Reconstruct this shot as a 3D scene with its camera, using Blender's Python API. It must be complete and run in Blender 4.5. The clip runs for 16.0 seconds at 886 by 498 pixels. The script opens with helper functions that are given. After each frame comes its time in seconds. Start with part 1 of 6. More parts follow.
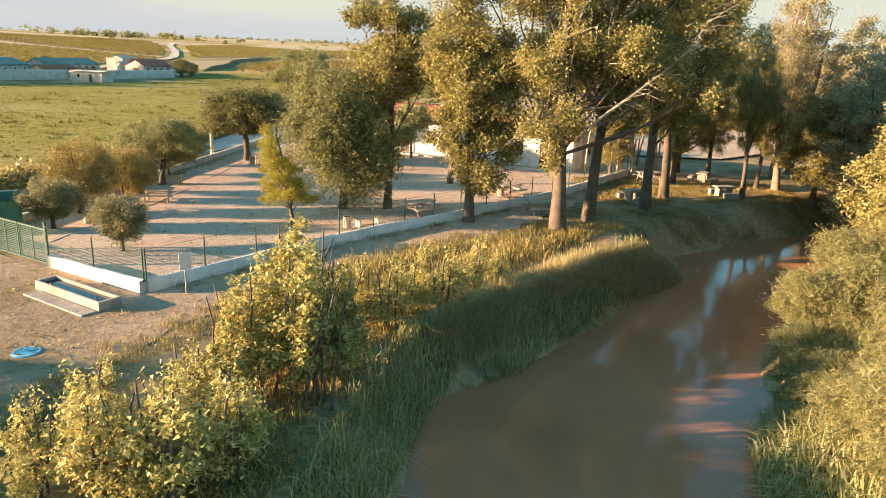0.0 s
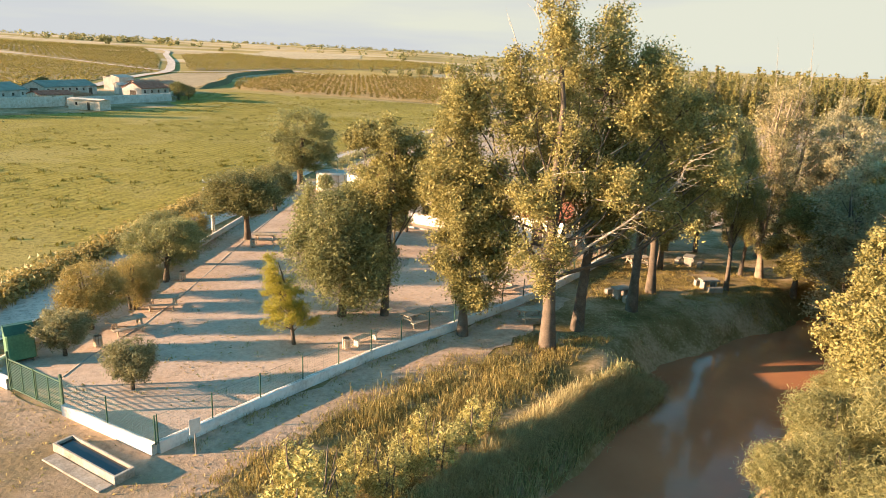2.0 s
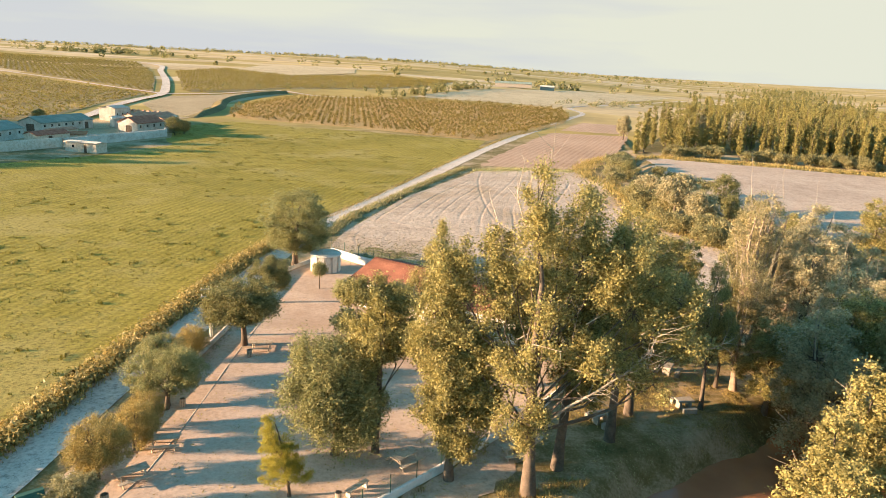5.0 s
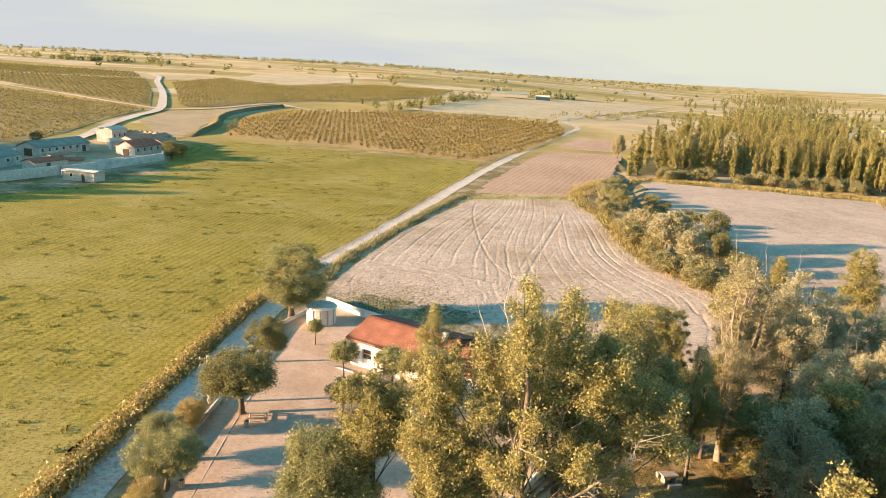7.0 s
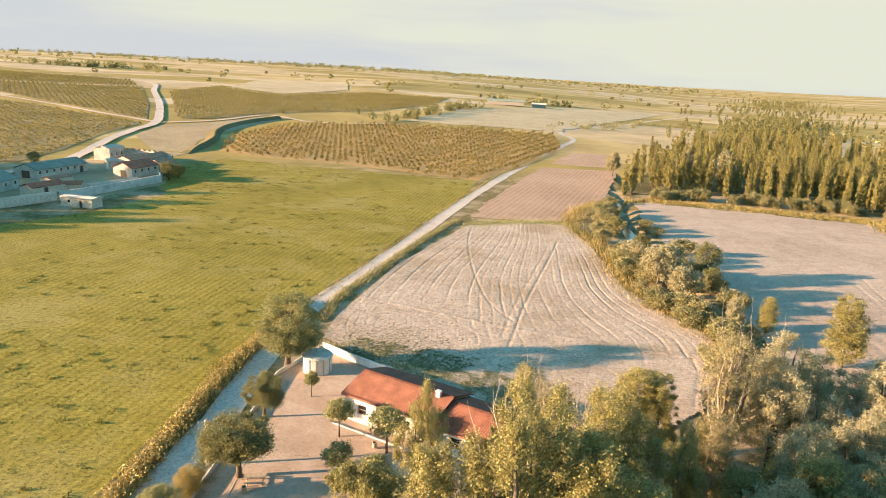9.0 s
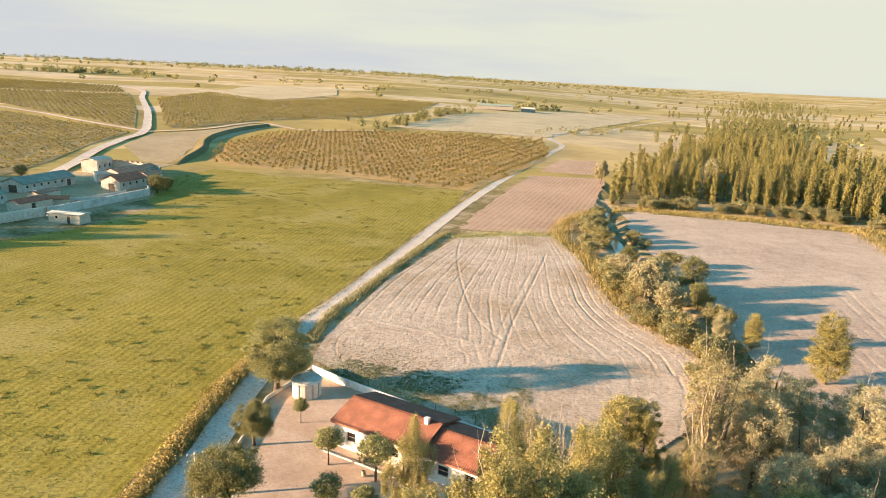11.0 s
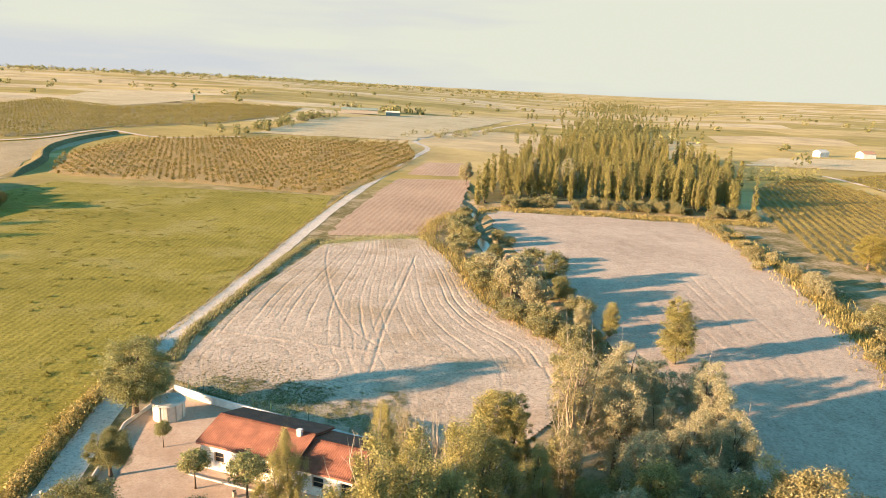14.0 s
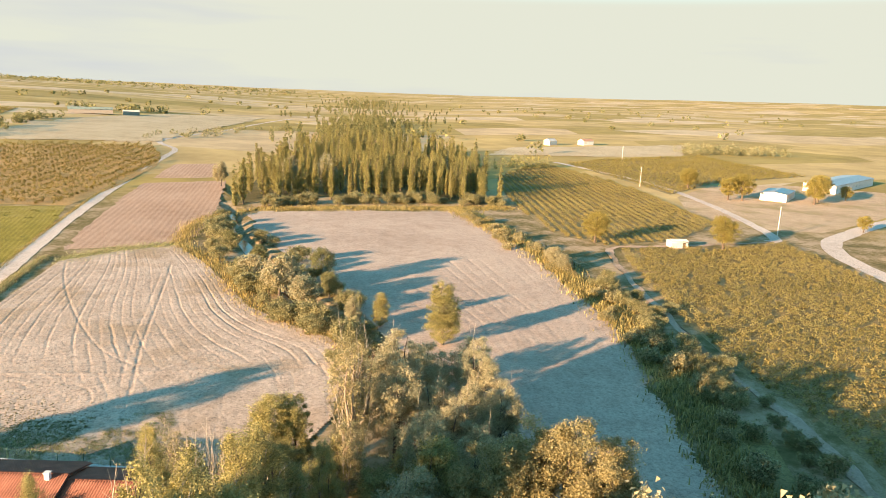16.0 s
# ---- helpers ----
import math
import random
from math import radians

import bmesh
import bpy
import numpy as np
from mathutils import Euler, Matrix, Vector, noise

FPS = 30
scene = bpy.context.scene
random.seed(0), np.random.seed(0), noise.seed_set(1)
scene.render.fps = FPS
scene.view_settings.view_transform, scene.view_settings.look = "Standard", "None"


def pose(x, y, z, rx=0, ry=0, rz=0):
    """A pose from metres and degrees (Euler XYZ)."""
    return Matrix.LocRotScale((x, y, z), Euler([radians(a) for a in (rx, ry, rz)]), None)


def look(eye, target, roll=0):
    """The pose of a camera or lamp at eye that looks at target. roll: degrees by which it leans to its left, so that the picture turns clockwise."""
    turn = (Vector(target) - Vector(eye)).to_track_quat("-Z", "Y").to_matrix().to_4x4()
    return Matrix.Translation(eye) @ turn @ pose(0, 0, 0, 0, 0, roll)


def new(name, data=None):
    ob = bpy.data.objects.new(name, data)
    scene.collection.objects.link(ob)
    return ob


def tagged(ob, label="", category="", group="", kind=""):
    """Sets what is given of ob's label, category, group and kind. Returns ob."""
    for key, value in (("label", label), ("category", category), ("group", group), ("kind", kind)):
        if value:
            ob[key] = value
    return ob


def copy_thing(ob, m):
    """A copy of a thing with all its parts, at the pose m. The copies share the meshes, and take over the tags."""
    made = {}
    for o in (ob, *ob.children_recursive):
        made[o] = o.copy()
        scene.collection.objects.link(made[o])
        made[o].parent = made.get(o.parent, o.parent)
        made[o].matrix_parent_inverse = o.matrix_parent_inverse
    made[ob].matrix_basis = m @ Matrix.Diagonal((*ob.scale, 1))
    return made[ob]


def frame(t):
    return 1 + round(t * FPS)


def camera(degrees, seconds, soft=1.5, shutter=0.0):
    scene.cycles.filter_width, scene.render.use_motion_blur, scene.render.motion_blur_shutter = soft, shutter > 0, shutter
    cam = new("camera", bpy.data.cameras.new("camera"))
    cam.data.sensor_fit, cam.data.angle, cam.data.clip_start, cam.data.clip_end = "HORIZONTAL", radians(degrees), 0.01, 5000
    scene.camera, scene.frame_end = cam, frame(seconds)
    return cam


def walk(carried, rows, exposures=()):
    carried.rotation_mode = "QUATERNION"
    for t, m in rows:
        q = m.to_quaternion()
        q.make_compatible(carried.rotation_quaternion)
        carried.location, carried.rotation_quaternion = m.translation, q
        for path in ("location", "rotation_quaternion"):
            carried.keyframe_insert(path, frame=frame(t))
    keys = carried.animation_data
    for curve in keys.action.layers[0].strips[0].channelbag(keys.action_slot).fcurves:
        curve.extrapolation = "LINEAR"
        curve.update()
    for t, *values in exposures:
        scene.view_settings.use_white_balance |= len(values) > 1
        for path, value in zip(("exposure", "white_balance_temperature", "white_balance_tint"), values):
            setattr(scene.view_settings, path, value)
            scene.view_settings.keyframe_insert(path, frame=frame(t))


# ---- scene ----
cam = camera(65.1, 16.0, soft=0.6)
METRES, EYE, TILT, LEAN, TURN = 31.5, 8.5, -15.4, -2.1, 0.0
ROWS = [
    (0.0, 0.0, 0.0, 0.0, -0.0, 0.0, 0.0),
    (0.5, 0.0009, -0.0109, 0.0436, -0.13, 0.05, -0.11),
    (1.0, 0.0003, -0.0241, 0.0968, -0.26, 0.11, -0.18),
    (1.5, -0.0001, -0.0368, 0.1428, -0.35, 0.15, -0.23),
    (2.0, -0.0006, -0.0519, 0.1963, -0.43, 0.18, -0.25),
    (2.5, -0.0011, -0.0643, 0.239, -0.51, 0.21, -0.28),
    (3.0, -0.0022, -0.0798, 0.2874, -0.62, 0.3, -0.25),
    (3.5, 0.0004, -0.092, 0.3278, -0.72, 0.41, -0.31),
    (4.0, 0.0035, -0.1062, 0.3765, -0.81, 0.51, -0.35),
    (6.5, 0.0167, -0.1699, 0.6033, -1.13, 0.89, -0.36),
    (7.0, 0.0187, -0.184, 0.6533, -1.21, 0.96, -0.34),
    (7.5, 0.0206, -0.1955, 0.695, -1.27, 1.0, -0.34),
    (8.0, 0.0231, -0.2079, 0.7447, -1.33, 1.03, -0.33),
    (8.5, 0.025, -0.2195, 0.7874, -1.39, 1.06, -0.31),
    (9.0, 0.0276, -0.2323, 0.8371, -1.46, 1.09, -0.29),
    (9.5, 0.0295, -0.2422, 0.8785, -1.5, 1.1, -0.25),
    (10.0, 0.0315, -0.2509, 0.9105, -1.54, 1.12, -0.16),
    (12.5, 0.05, -0.2541, 0.9236, -3.75, 1.49, 0.65),
    (13.0, 0.0514, -0.2538, 0.9235, -4.69, 1.51, 0.85),
    (13.5, 0.0574, -0.2502, 0.9214, -8.16, 1.46, 1.83),
    (14.0, 0.0575, -0.2495, 0.9207, -12.7, 1.26, 3.09),
    (14.5, 0.0592, -0.2462, 0.9194, -17.75, 0.9, 4.45),
    (15.0, 0.0588, -0.2445, 0.9178, -23.61, 0.31, 6.01),
    (15.5, 0.0579, -0.2433, 0.9171, -27.46, -0.2, 6.91),
    (16.0, 0.0576, -0.2415, 0.9158, -31.96, -0.88, 7.89),
]
EXPOSURE, TINT = 2.27, -5.0
walk(cam, [(t, pose(0, 0, EYE, TILT, LEAN, TURN) @ pose(METRES * x, METRES * y, METRES * z, 90 + pitch, roll, yaw)) for t, x, y, z, yaw, pitch, roll in ROWS],
     exposures=[(0.0, EXPOSURE, 6500, TINT), (16.0, EXPOSURE, 6500, TINT)])

# ---------------------------------------------------------------- sky and sun
SUN_EL, SUN_AZ = 10.6, 9.5          # elevation, and the way the shadows fall from +x towards +y
sky_world = bpy.data.worlds.new("evening_sky")
scene.world = sky_world
sky_world.use_nodes = True
wn, wl = sky_world.node_tree.nodes, sky_world.node_tree.links
wn.clear()
w_out, w_bg, w_sky = wn.new("ShaderNodeOutputWorld"), wn.new("ShaderNodeBackground"), wn.new("ShaderNodeTexSky")
w_sky.sky_type, w_sky.sun_disc = "NISHITA", False
w_sky.sun_elevation, w_sky.sun_rotation = radians(SUN_EL), radians(270 - SUN_AZ)
w_sky.air_density, w_sky.dust_density, w_sky.ozone_density = 1.0, 0.3, 1.5
w_co, w_sep, w_map, w_noise = wn.new("ShaderNodeTexCoord"), wn.new("ShaderNodeSeparateXYZ"), wn.new("ShaderNodeMapping"), wn.new("ShaderNodeTexNoise")
w_map.inputs["Scale"].default_value = (1.0, 1.0, 9.0)
w_noise.inputs["Scale"].default_value, w_noise.inputs["Detail"].default_value = 1.7, 5.0
w_ramp, w_low, w_mix = wn.new("ShaderNodeValToRGB"), wn.new("ShaderNodeValToRGB"), wn.new("ShaderNodeMixRGB")
for e, p, c in zip(w_ramp.color_ramp.elements, (0.47, 0.66), ((1.27, 1.20, 1.33, 1), (1.53, 1.42, 1.29, 1))):   # thin evening cloud: grey-blue to cream
    e.position, e.color = p, c
for e, p, c in zip(w_low.color_ramp.elements, (0.12, 0.22), ((1, 1, 1, 1), (0, 0, 0, 1))):                    # it thins out upwards
    e.position, e.color = p, c
wl.new(w_co.outputs["Generated"], w_map.inputs["Vector"])
wl.new(w_co.outputs["Generated"], w_sep.inputs[0])
wl.new(w_map.outputs["Vector"], w_noise.inputs["Vector"])
w_east, w_sum = wn.new("ShaderNodeMapRange"), wn.new("ShaderNodeMath")          # the veil is even and cream towards the east
for k, v in zip(("From Min", "From Max", "To Min", "To Max"), (-0.1, 0.75, -0.04, 0.30)):
    w_east.inputs[k].default_value = v
wl.new(w_sep.outputs["X"], w_east.inputs["Value"])
wl.new(w_noise.outputs["Fac"], w_sum.inputs[0])
wl.new(w_east.outputs["Result"], w_sum.inputs[1])
wl.new(w_sum.outputs[0], w_ramp.inputs["Fac"])
wl.new(w_sep.outputs["Z"], w_low.inputs["Fac"])
wl.new(w_low.outputs["Color"], w_mix.inputs["Fac"])
w_air = wn.new("ShaderNodeMixRGB")                       # clear upper sky, blue-green towards dusk
w_air.blend_type = "MULTIPLY"
w_air.inputs["Fac"].default_value, w_air.inputs["Color2"].default_value = 1.0, (0.42, 0.70, 0.76, 1)
wl.new(w_sky.outputs["Color"], w_air.inputs["Color1"])
wl.new(w_air.outputs["Color"], w_mix.inputs["Color1"])
wl.new(w_ramp.outputs["Color"], w_mix.inputs["Color2"])
wl.new(w_mix.outputs["Color"], w_bg.inputs["Color"])
w_bg.inputs["Strength"].default_value = 0.115
wl.new(w_bg.outputs["Background"], w_out.inputs["Surface"])

sun = new("sun", bpy.data.lights.new("sun", "SUN"))
sun.data.energy, sun.data.angle, sun.data.color = 5.0, radians(0.6), (1.0, 0.625, 0.425)
ce = math.cos(radians(SUN_EL))
SUN_WAY = Vector((ce * math.cos(radians(SUN_AZ)), ce * math.sin(radians(SUN_AZ)), -math.sin(radians(SUN_EL))))
sun.matrix_world = look((-200, -40, 120), Vector((-200, -40, 120)) + SUN_WAY)


# ---------------------------------------------------------------- materials
def nodes_of(name):
    m = bpy.data.materials.new(name)
    m.use_nodes = True
    nt = m.node_tree
    nt.nodes.clear()
    out, bsdf = nt.nodes.new("ShaderNodeOutputMaterial"), nt.nodes.new("ShaderNodeBsdfPrincipled")
    nt.links.new(bsdf.outputs[0], out.inputs[0])
    return m, nt, bsdf


def ramp_node(nt, fac, stops, constant=False):
    r = nt.nodes.new("ShaderNodeValToRGB")
    if constant:
        r.color_ramp.interpolation = "CONSTANT"
    el = r.color_ramp.elements
    while len(el) < len(stops):
        el.new(0.5)
    for e, (p, c) in zip(el, stops):
        e.position, e.color = p, (*c, 1)
    nt.links.new(fac, r.inputs["Fac"])
    return r.outputs["Color"]


def noise_node(nt, vec, scale, detail=4.0, rough=0.55):
    n = nt.nodes.new("ShaderNodeTexNoise")
    n.inputs["Scale"].default_value, n.inputs["Detail"].default_value, n.inputs["Roughness"].default_value = scale, detail, rough
    if vec:
        nt.links.new(vec, n.inputs["Vector"])
    return n.outputs["Fac"]


def mix_node(nt, fac, a, b, kind="MIX"):
    m = nt.nodes.new("ShaderNodeMixRGB")
    m.blend_type = kind
    for sock, v in (("Fac", fac), ("Color1", a), ("Color2", b)):
        if isinstance(v, (int, float)):
            m.inputs[sock].default_value = v
        elif isinstance(v, tuple):
            m.inputs[sock].default_value = (*v, 1)
        else:
            nt.links.new(v, m.inputs[sock])
    return m.outputs["Color"]


def math_node(nt, op, a, b=0.0, clamp=False):
    m = nt.nodes.new("ShaderNodeMath")
    m.operation, m.use_clamp = op, clamp
    for i, v in enumerate((a, b)):
        if isinstance(v, (int, float)):
            m.inputs[i].default_value = v
        else:
            nt.links.new(v, m.inputs[i])
    return m.outputs[0]


def mapped(nt, scale=(1, 1, 1), rot=0.0, coord="Object"):
    c, m = nt.nodes.new("ShaderNodeTexCoord"), nt.nodes.new("ShaderNodeMapping")
    m.inputs["Scale"].default_value, m.inputs["Rotation"].default_value = scale, (0, 0, radians(rot))
    nt.links.new(c.outputs[coord], m.inputs["Vector"])
    return m.outputs["Vector"]


def bump_on(nt, bsdf, height, dist=0.05, strength=0.6):
    b = nt.nodes.new("ShaderNodeBump")
    b.inputs["Distance"].default_value, b.inputs["Strength"].default_value = dist, strength
    nt.links.new(height, b.inputs["Height"])
    nt.links.new(b.outputs[0], bsdf.inputs["Normal"])


def surface(name, dark, mid, light, scale=1.0, fine=12.0, rough=0.9, bump=0.03, metal=0.0):
    """A plain worn surface: broad blotches, fine grain, some relief."""
    m, nt, bsdf = nodes_of(name)
    v = mapped(nt)
    broad, grain = noise_node(nt, v, scale, 5), noise_node(nt, v, scale * fine, 4)
    both = math_node(nt, "ADD", math_node(nt, "MULTIPLY", broad, 0.6), math_node(nt, "MULTIPLY", grain, 0.4))
    nt.links.new(ramp_node(nt, both, [(0.33, dark), (0.5, mid), (0.68, light)]), bsdf.inputs["Base Color"])
    bsdf.inputs["Roughness"].default_value, bsdf.inputs["Metallic"].default_value = rough, metal
    bump_on(nt, bsdf, both, bump)
    return m


def foliage(name, dark, mid, light, through_leaf=0.4, clump=0.25, rough=0.55):
    """Leaves: every leaf its own tone, drifting tone over the crown, light coming through."""
    m, nt, bsdf = nodes_of(name)
    g = nt.nodes.new("ShaderNodeNewGeometry")
    info = nt.nodes.new("ShaderNodeObjectInfo")
    drift = noise_node(nt, mapped(nt), clump, 3)
    f = math_node(nt, "ADD", math_node(nt, "MULTIPLY", g.outputs["Random Per Island"], 0.55), math_node(nt, "MULTIPLY", drift, 0.55))
    f = math_node(nt, "ADD", f, math_node(nt, "MULTIPLY", info.outputs["Random"], 0.12))
    col = ramp_node(nt, f, [(0.25, dark), (0.55, mid), (0.9, light)])
    nt.links.new(col, bsdf.inputs["Base Color"])
    bsdf.inputs["Roughness"].default_value = rough
    bsdf.inputs["Specular IOR Level"].default_value = 0.25
    tr, mixs = nt.nodes.new("ShaderNodeBsdfTranslucent"), nt.nodes.new("ShaderNodeMixShader")
    nt.links.new(col, tr.inputs["Color"])
    mixs.inputs[0].default_value = through_leaf
    nt.links.new(bsdf.outputs[0], mixs.inputs[1])
    nt.links.new(tr.outputs[0], mixs.inputs[2])
    out = [n for n in nt.nodes if n.type == "OUTPUT_MATERIAL"][0]
    nt.links.new(mixs.outputs[0], out.inputs[0])
    return m


def field(name, dark, mid, light, rows=0.0, rot=0.0, rough=0.95, depth=0.05, tint=None, warp=3.0, band=0.06, grit=0.55):
    """A field's soil or crop: blotches at two sizes and, if rows > 0, drill rows that far apart."""
    m, nt, bsdf = nodes_of(name)
    v = mapped(nt)
    broad, grain, mid_n = noise_node(nt, v, 0.035, 5), noise_node(nt, v, 3.5, 5, 0.7), noise_node(nt, v, 0.3, 4)
    f = math_node(nt, "ADD", math_node(nt, "MULTIPLY", broad, 0.35), math_node(nt, "MULTIPLY", mid_n, 0.27))
    f = math_node(nt, "ADD", f, math_node(nt, "MULTIPLY", grain, 0.38))
    hgt = grain
    if rows:
        w = nt.nodes.new("ShaderNodeTexWave")
        w.bands_direction = "X"
        w.inputs["Scale"].default_value = 0.314 / rows
        w.inputs["Distortion"].default_value, w.inputs["Detail"].default_value = warp, 2.0
        w.inputs["Detail Scale"].default_value = 0.06
        nt.links.new(mapped(nt, rot=rot), w.inputs["Vector"])
        f = math_node(nt, "ADD", math_node(nt, "MULTIPLY", f, 1 - band), math_node(nt, "MULTIPLY", w.outputs["Fac"], band))
        hgt = math_node(nt, "ADD", math_node(nt, "MULTIPLY", grain, 0.8), math_node(nt, "MULTIPLY", math_node(nt, "MULTIPLY", w.outputs["Fac"], mid_n), 2.2 * band))
    col = ramp_node(nt, f, [(0.36, dark), (0.5, mid), (0.64, light)])
    if tint:
        patches = noise_node(nt, mapped(nt, (1, 1, 1), 20), 0.05, 6, 0.65)
        col = mix_node(nt, ramp_node(nt, patches, [(0.5, (0, 0, 0)), (0.62, (1, 1, 1))]), col, tint)
    speck = noise_node(nt, v, 2.2, 7, 0.85)
    col = mix_node(nt, 1.0, col, ramp_node(nt, speck, [(0.36, (1 - grit, 1 - grit, 1 - grit)), (0.48, (1.0, 1.0, 1.0)), (0.64, (1 + grit * 0.5, 1 + grit * 0.5, 1 + grit * 0.5))]), "MULTIPLY")
    nt.links.new(col, bsdf.inputs["Base Color"])
    bsdf.inputs["Roughness"].default_value = rough
    bsdf.inputs["Specular IOR Level"].default_value = 0.15
    bump_on(nt, bsdf, hgt, depth, 0.9)
    return m


# the far plain: a patchwork of crops beyond the near land, dry grass and soil close by
def ground_material():
    m, nt, bsdf = nodes_of("open_land")
    v = mapped(nt)
    broad, grain, mid_n = noise_node(nt, v, 0.12, 5), noise_node(nt, v, 5.0, 5, 0.7), noise_node(nt, v, 0.8, 4)
    f = math_node(nt, "ADD", math_node(nt, "MULTIPLY", broad, 0.5), math_node(nt, "MULTIPLY", grain, 0.25))
    f = math_node(nt, "ADD", f, math_node(nt, "MULTIPLY", mid_n, 0.25))
    near = ramp_node(nt, f, [(0.36, (0.075, 0.07, 0.022)), (0.47, (0.19, 0.145, 0.06)), (0.56, (0.38, 0.28, 0.17)), (0.7, (0.5, 0.38, 0.25))])
    vo = nt.nodes.new("ShaderNodeTexVoronoi")
    vo.inputs["Scale"].default_value, vo.inputs["Randomness"].default_value = 1.0, 0.85
    nt.links.new(mapped(nt, (0.0050, 0.0120, 0.0), 14), vo.inputs["Vector"])
    sep = nt.nodes.new("ShaderNodeSeparateColor")
    nt.links.new(vo.outputs["Color"], sep.inputs[0])
    patch = ramp_node(nt, sep.outputs[0], [(0.0, (0.36, 0.265, 0.085)), (0.22, (0.50, 0.36, 0.155)), (0.40, (0.39, 0.285, 0.10)), (0.55, (0.53, 0.39, 0.215)),
                                           (0.72, (0.48, 0.345, 0.135)), (0.86, (0.57, 0.435, 0.265))], True)
    patch = mix_node(nt, 0.55, patch, ramp_node(nt, noise_node(nt, v, 0.02, 8, 0.7), [(0.3, (0.35, 0.35, 0.35)), (0.7, (1.4, 1.4, 1.4))]), "MULTIPLY")
    length = nt.nodes.new("ShaderNodeVectorMath")
    length.operation = "LENGTH"
    nt.links.new(v, length.inputs[0])
    far = math_node(nt, "MULTIPLY", math_node(nt, "SUBTRACT", length.outputs["Value"], 230.0), 1 / 60, True)
    nt.links.new(mix_node(nt, far, near, patch), bsdf.inputs["Base Color"])
    bsdf.inputs["Roughness"].default_value = 0.95
    bsdf.inputs["Specular IOR Level"].default_value = 0.1
    bump_on(nt, bsdf, f, 0.12, 0.7)
    return m


M_LAND = ground_material()
M_SAND = field("sandy_yard", (0.31, 0.215, 0.145), (0.455, 0.325, 0.23), (0.54, 0.395, 0.285), tint=(0.24, 0.17, 0.09), depth=0.05, grit=0.3)
M_PARK = field("packed_park_soil", (0.40, 0.285, 0.20), (0.52, 0.385, 0.285), (0.60, 0.46, 0.35), tint=(0.41, 0.285, 0.20), depth=0.03, grit=0.2)
M_GREEN = field("young_green_crop", (0.155, 0.128, 0.018), (0.245, 0.192, 0.03), (0.35, 0.27, 0.06), rows=1.2, rot=13, depth=0.06, tint=(0.30, 0.235, 0.065), warp=5.0, band=0.08, grit=0.75)
M_STUBBLE = field("pale_worked_soil", (0.34, 0.25, 0.175), (0.475, 0.36, 0.265), (0.565, 0.44, 0.335), tint=(0.38, 0.275, 0.18), depth=0.06, grit=0.55)
M_PINK = field("reddish_stubble", (0.30, 0.185, 0.115), (0.43, 0.28, 0.185), (0.50, 0.35, 0.24), rows=1.6, rot=20.5, depth=0.10, band=0.09, warp=2.5, grit=0.5)
M_RIGHT = field("flat_harvested_soil", (0.33, 0.235, 0.17), (0.45, 0.335, 0.25), (0.53, 0.41, 0.31), depth=0.06, grit=0.45)
M_BROWN = field("brown_fallow_soil", (0.26, 0.19, 0.10), (0.38, 0.28, 0.16), (0.46, 0.35, 0.21), depth=0.06)
M_FARSOIL = field("pale_far_soil", (0.36, 0.27, 0.15), (0.50, 0.385, 0.23), (0.58, 0.46, 0.29), depth=0.06)
# dark tones carry the shade under the poplars in the floor's own colour
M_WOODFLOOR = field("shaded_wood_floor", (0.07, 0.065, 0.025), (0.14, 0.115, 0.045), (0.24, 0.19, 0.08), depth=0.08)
M_BANK = field("grassy_earth_bank", (0.10, 0.085, 0.035), (0.17, 0.135, 0.06), (0.26, 0.20, 0.10), depth=0.12)
M_ORCHSAND = field("bare_reddish_sand", (0.34, 0.235, 0.135), (0.47, 0.335, 0.205), (0.55, 0.41, 0.27), tint=(0.33, 0.25, 0.12), depth=0.05)
M_ORCH = field("reddish_orchard_soil", (0.30, 0.18, 0.065), (0.42, 0.265, 0.10), (0.49, 0.33, 0.15), depth=0.06)
M_VINESOIL = field("vineyard_soil", (0.17, 0.13, 0.055), (0.28, 0.21, 0.095), (0.42, 0.315, 0.17), depth=0.05)
M_VERGE = field("dry_grass_verge", (0.14, 0.115, 0.04), (0.245, 0.195, 0.075), (0.35, 0.275, 0.125), depth=0.12, grit=0.5)
M_ROAD = field("pale_dirt_road", (0.42, 0.335, 0.265), (0.56, 0.46, 0.375), (0.64, 0.54, 0.45), depth=0.02)
M_BARK = surface("grey_poplar_bark", (0.0576, 0.0432, 0.0302), (0.115, 0.0864, 0.0612), (0.187, 0.144, 0.104), 2.0, 9.0, 0.9, 0.05)
M_DARKBARK = surface("dark_bark", (0.05, 0.035, 0.022), (0.10, 0.07, 0.045), (0.17, 0.12, 0.08), 2.5, 9.0, 0.9, 0.05)
M_PALEBARK = surface("pale_brown_bark", (0.14, 0.10, 0.065), (0.24, 0.175, 0.12), (0.34, 0.26, 0.18), 2.0, 9.0, 0.9, 0.04)
M_DEAD = surface("bleached_dead_wood", (0.26, 0.21, 0.155), (0.38, 0.32, 0.245), (0.48, 0.42, 0.335), 2.0, 9.0, 0.85, 0.02)
L_POPLAR = foliage("poplar_leaves", (0.105, 0.10, 0.036), (0.30, 0.265, 0.095), (0.48, 0.415, 0.155), 0.34)
L_POPYEL = foliage("yellowing_poplar_leaves", (0.144, 0.132, 0.048), (0.432, 0.378, 0.126), (0.696, 0.6, 0.24), 0.36)
